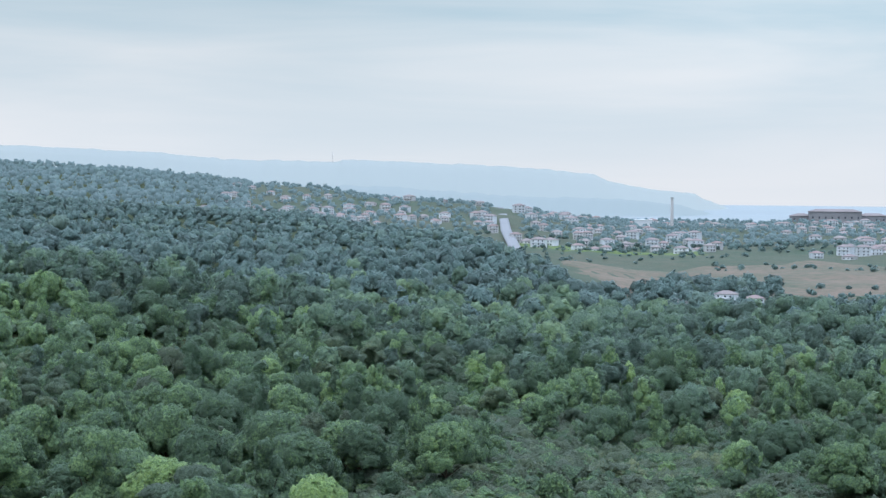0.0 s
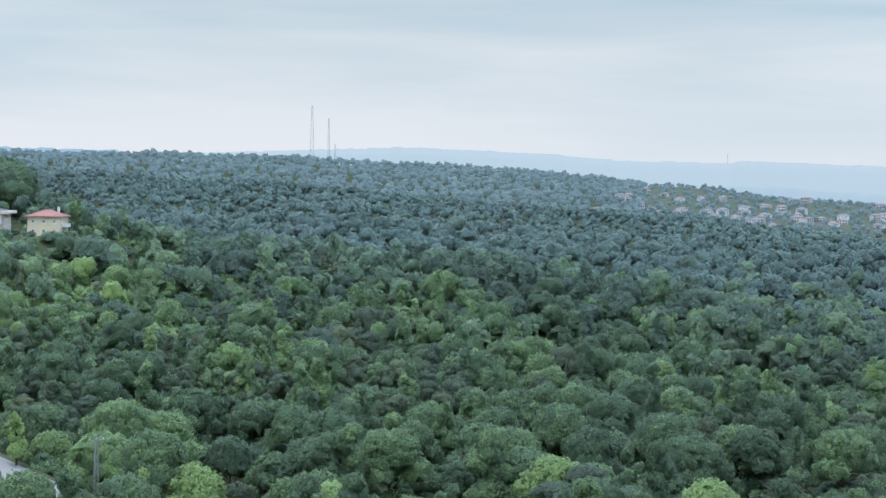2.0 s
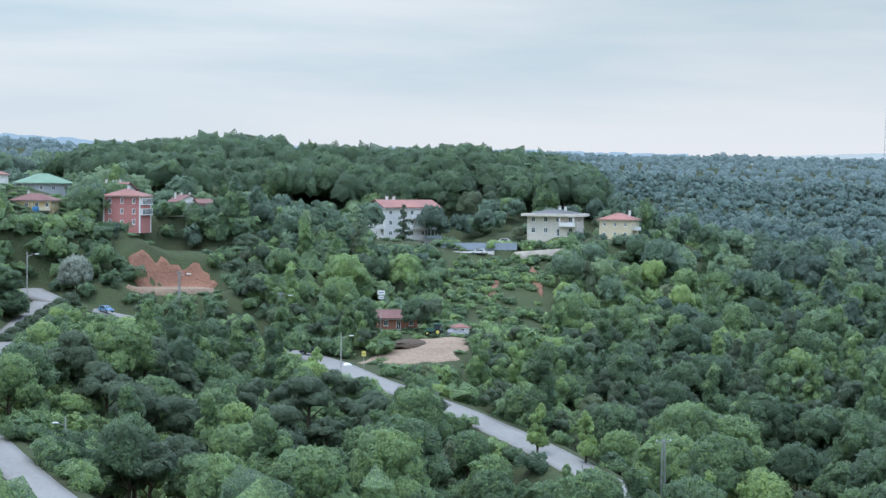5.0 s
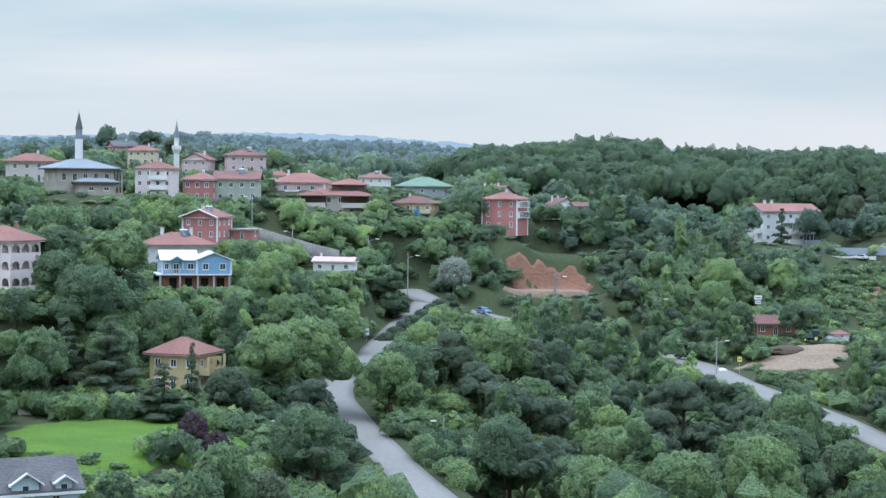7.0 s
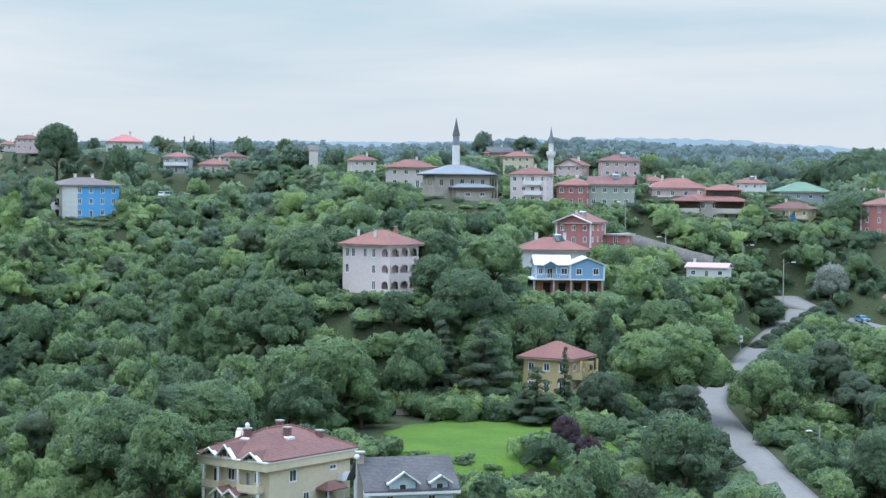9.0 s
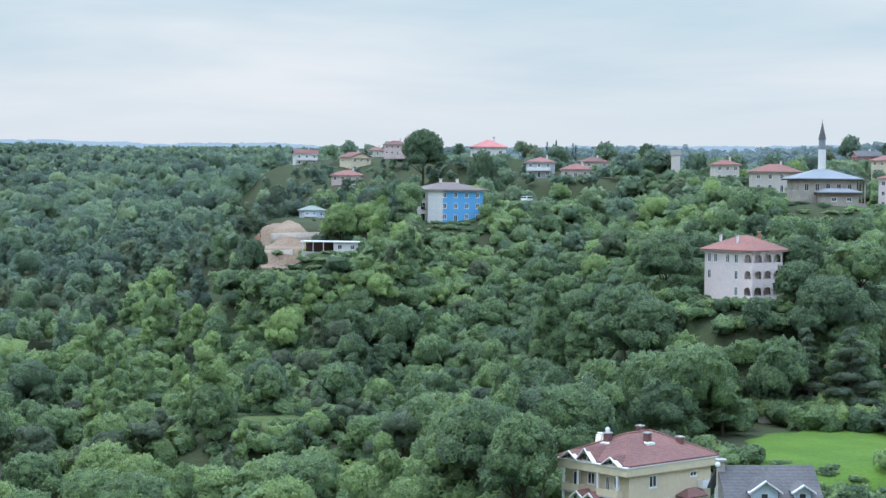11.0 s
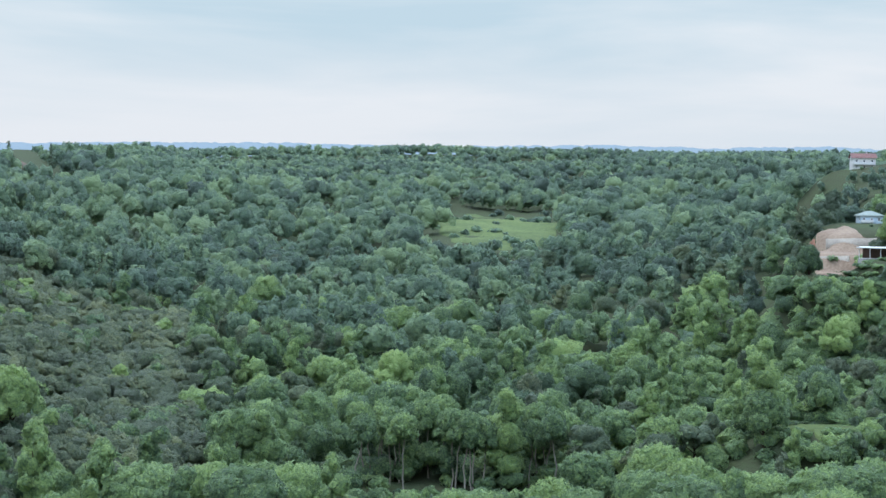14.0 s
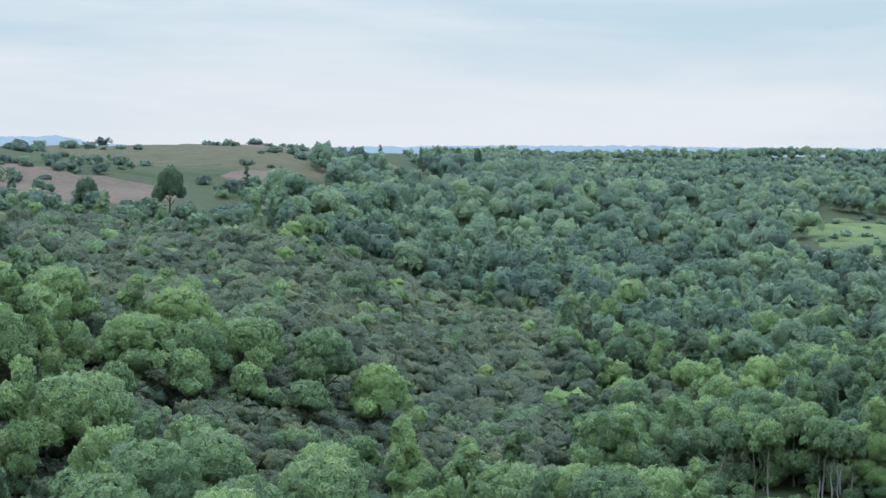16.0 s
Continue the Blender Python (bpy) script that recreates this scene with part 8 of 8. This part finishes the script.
SIGN_YELLOW = mat("yellow_sign", (0.72, 0.62, 0.15), 0.5, 0.05, 1.0)
roadside_sign(31.9, 372, 7.0, 3.2, [(0.9, 1.0, 0.1)], [SIGN_YELLOW], "small yellow sign with a dark mark on a post")
roadside_sign(31.38, 398, 14.6, 6.2, [(1.6, 0.9, 0.0), (1.2, 0.7, 1.1)], [WHITE_SHEET, WHITE_SHEET], "two white sign boards on a tall post")
roadside_sign(43.35, 365, 11.6, 3.6, [(0.8, 1.4, 0.0)], [WHITE_SHEET], "narrow white sign beside the lane")


def garden_shed():
    x, y = at(46.05, 268)
    ob = tagged(new("garden_shed"), "small weathered shed with grey sheet roof", "shed")
    ob.matrix_basis = pose(x, y, g1(x, y), 0, 0, 46 + 25)
    walls(ob, 4.6, 3.0, -0.8, 2.0, [("S", 0.6, 0, 0.9, 1.8)], WOOD_BROWN)
    part("door", boxes((0.15, 1.05, -1.42, -1.36, 0, 1.8)), BRICK, ob)
    part("roof", gable_roof(4.6, 3.0, 2.1, 0.7, 0.35, 0.08), CONCRETE, ob)
    x, y = at(64.55, 428)
    hut = tagged(new("hut"), "small white water tank hut on the slope", "hut")
    hut.matrix_basis = pose(x, y, g1(x, y), 0, 0, 70)
    part("wall", boxes((-1.4, 1.4, -1.2, 1.2, -0.5, 2.0)), WHITE, hut)
    part("roof", gable_roof(2.8, 2.4, 2.05, 0.5, 0.2, 0.08), CONCRETE, hut)


garden_shed()


def hedge():
    w = Wood()
    rng = np.random.default_rng(5)
    shape = crown(660, "bush", 200, 0.24, 24, 1.0)
    for k in range(10):
        b, d = 58.9 + 0.13 * k, 214.5 + 0.25 * k
        x, y = at(b, d)
        w.add(shape, x, y, 5.4, 0.62, rng.uniform(0, 6.28), 0.85, 0.75)
    me = raw_mesh("hedge", np.vstack(w.v), np.vstack(w.f), LEAF, np.concatenate(w.t), False, np.vstack(w.m))
    tagged(new("hedge", me), "clipped yellow-green hedge before the cream villa", "hedge")


hedge()


# ---------------------------------------------------------------- vehicles
def car(bearing, distance, turn, paint, label, kind="car", z=None):
    """A parked vehicle: a body with bonnet and cabin, glazing, lamps, and four wheels."""
    x, y = at(bearing, distance)
    ob = tagged(new("van" if kind == "van" else "car"), label, "van" if kind == "van" else "car", "parked cars")
    ob.matrix_basis = pose(x, y, (g1(x, y) + 0.3) if z is None else z, 0, 0, bearing + turn)
    L, W = (4.9, 1.9) if kind == "van" else (4.3, 1.7)
    low = [(-L / 2, 0.35), (L / 2, 0.35), (L / 2, 0.75), (L / 2 - 0.9, 0.92), (-L / 2 + 0.3, 0.95), (-L / 2, 0.8)]
    roof = 2.1 if kind == "van" else 1.42
    cab = [(L / 2 - 1.1, 0.93), (L / 2 - 1.75, roof), (-L / 2 + 0.55, roof), (-L / 2 + 0.12, 0.94)]

    def slab(pts, w0):
        bm = bmesh.new()
        a = [bm.verts.new((px, -w0 / 2, pz)) for px, pz in pts]
        b = [bm.verts.new((px, w0 / 2, pz)) for px, pz in pts]
        bm.faces.new(a)
        bm.faces.new(b[::-1])
        for i in range(len(pts)):
            j = (i + 1) % len(pts)
            bm.faces.new((a[i], b[i], b[j], a[j]))
        bmesh.ops.bevel(bm, geom=bm.edges[:], offset=0.06, segments=2, affect="EDGES")
        return bm
    part("body", slab(low, W), paint, ob)
    c = part("cabin", slab(cab, W - 0.2), paint, ob)
    for s in (-1, 1):
        y0, y1 = sorted((s * (W / 2 - 0.10), s * (W / 2 - 0.07)))
        part("side_window", boxes((-L / 2 + 0.75, L / 2 - 1.75, y0, y1, roof - 0.48, roof - 0.1)), GLASS, c)
    ws = part("windscreen", boxes((-0.02, 0.02, -W / 2 + 0.2, W / 2 - 0.2, -0.25, 0.25)), GLASS, c)
    ws.matrix_basis = pose(L / 2 - 1.38, 0, roof - 0.24, 0, -52 if kind != "van" else -30)
    part("rear_window", boxes((-L / 2 + 0.26, -L / 2 + 0.32, -W / 2 + 0.25, W / 2 - 0.25, roof - 0.45, roof - 0.12)), GLASS, c)
    for s in (-1, 1):
        part("headlight", boxes((L / 2 - 0.03, L / 2 + 0.02, s * 0.6 - 0.16, s * 0.6 + 0.16, 0.6, 0.74)), WHITE_SHEET, ob)
        for e in (-1, 1):
            bm = bmesh.new()
            rod(bm, (e * L * 0.3, s * (W / 2 - 0.2), 0.32), (e * L * 0.3, s * (W / 2 + 0.01), 0.32), 0.32, n=14)
            wh = part("wheel", bm, DARK, ob)
            bm = bmesh.new()
            rod(bm, (e * L * 0.3, s * (W / 2 + 0.012), 0.32), (e * L * 0.3, s * (W / 2 + 0.03), 0.32), 0.18, n=10)
            part("rim", bm, STEEL, wh)
    return ob


CAR_WHITE = mat("white_car_paint", (0.72, 0.72, 0.72), 0.25, 0.03, 2.0)
CAR_BLUE = mat("blue_car_paint", (0.18, 0.33, 0.52), 0.25, 0.05, 2.0)
CAR_DARK = mat("dark_car_paint", (0.04, 0.045, 0.05), 0.25, 0.05, 2.0)
car(28.4, 488, 170, CAR_WHITE, "white hatchback parked on the grassy track")
car(39.75, 415, -60, CAR_BLUE, "blue hatchback on the main road at the fork")
car(27.65, 514, 175, CAR_WHITE, "white car parked before the beige house")
car(33.55, 389, 165, CAR_DARK, "black car parked at the roadside")
car(61.0, 470, 60, CAR_WHITE, "white delivery van parked on the slope", "van")


def tractor():
    x, y = at(29.7, 397)
    ob = tagged(new("tractor"), "green farm tractor parked in the sandy yard", "tractor")
    ob.matrix_basis = pose(x, y, g1(x, y) + 0.2, 0, 0, 29.7 + 165)
    green = mat("green_paint", (0.06, 0.16, 0.12), 0.4, 0.1, 1.0)
    part("bonnet", boxes((0.2, 2.0, -0.38, 0.38, 0.8, 1.5)), green, ob)
    part("chassis", boxes((-1.2, 2.0, -0.3, 0.3, 0.5, 0.8)), DARK, ob)
    part("cab_roof", boxes((-1.3, 0.3, -0.75, 0.75, 2.35, 2.5)), green, ob)
    part("cab_glass", boxes((-1.2, 0.15, -0.68, 0.68, 1.35, 2.35)), GLASS, ob)
    part("fender", boxes((-1.3, 0.15, -0.7, 0.7, 0.9, 1.35)), green, ob)
    for px, r in ((-0.8, 0.75), (1.5, 0.45)):
        for s in (-1, 1):
            bm = bmesh.new()
            rod(bm, (px, s * 0.55, r), (px, s * 0.95, r), r, n=18)
            w = part("wheel", bm, DARK, ob)
            bm = bmesh.new()
            rod(bm, (px, s * 0.951, r), (px, s * 0.98, r), r * 0.5, n=12)
            part("rim", bm, SIGN_YELLOW, w)
    bm = bmesh.new()
    rod(bm, (1.0, 0.2, 1.5), (1.0, 0.2, 2.3), 0.05, n=6)
    part("exhaust", bm, DARK, ob)


tractor()


def heap(bearing, distance, w, h, material, label, seed):
    x, y = at(bearing, distance)
    rng = np.random.default_rng(seed)
    bm = bmesh.new()
    bmesh.ops.create_icosphere(bm, subdivisions=3, radius=1.0)
    for v in bm.verts:
        k = 1 + 0.25 * noise.noise(v.co * 1.7 + Vector((seed, 0, 0))) + 0.12 * noise.noise(v.co * 5)
        v.co = Vector((v.co.x * w * k, v.co.y * w * 0.6 * k, max(v.co.z, -0.2) * h * k))
    me = bpy.data.meshes.new("heap")
    bm.to_mesh(me)
    bm.free()
    me.materials.append(material)
    ob = tagged(new("heap", me), label, "heap")
    ob.matrix_basis = pose(x, y, g1(x, y) + 0.1, 0, 0, bearing)


heap(30.5, 390, 4.2, 1.3, DARKSOIL, "low heap of dark soil in the yard", 3)
heap(29.05, 399, 2.6, 1.3, mat("pale_tarp", (0.30, 0.31, 0.33), 0.5, 0.2, 0.6), "heap under a crumpled pale tarpaulin", 5)
heap(32.4, 377, 0.9, 0.6, WHITE_SHEET, "white sack dumped at the roadside", 9)
heap(53.0, 322, 1.6, 0.9, WHITE_SHEET, "white plastic sheet over a garden heap", 11)
heap(50.4, 341, 1.8, 1.1, WHITE_SHEET, "white boulder-like covered heap by the blue house", 12)
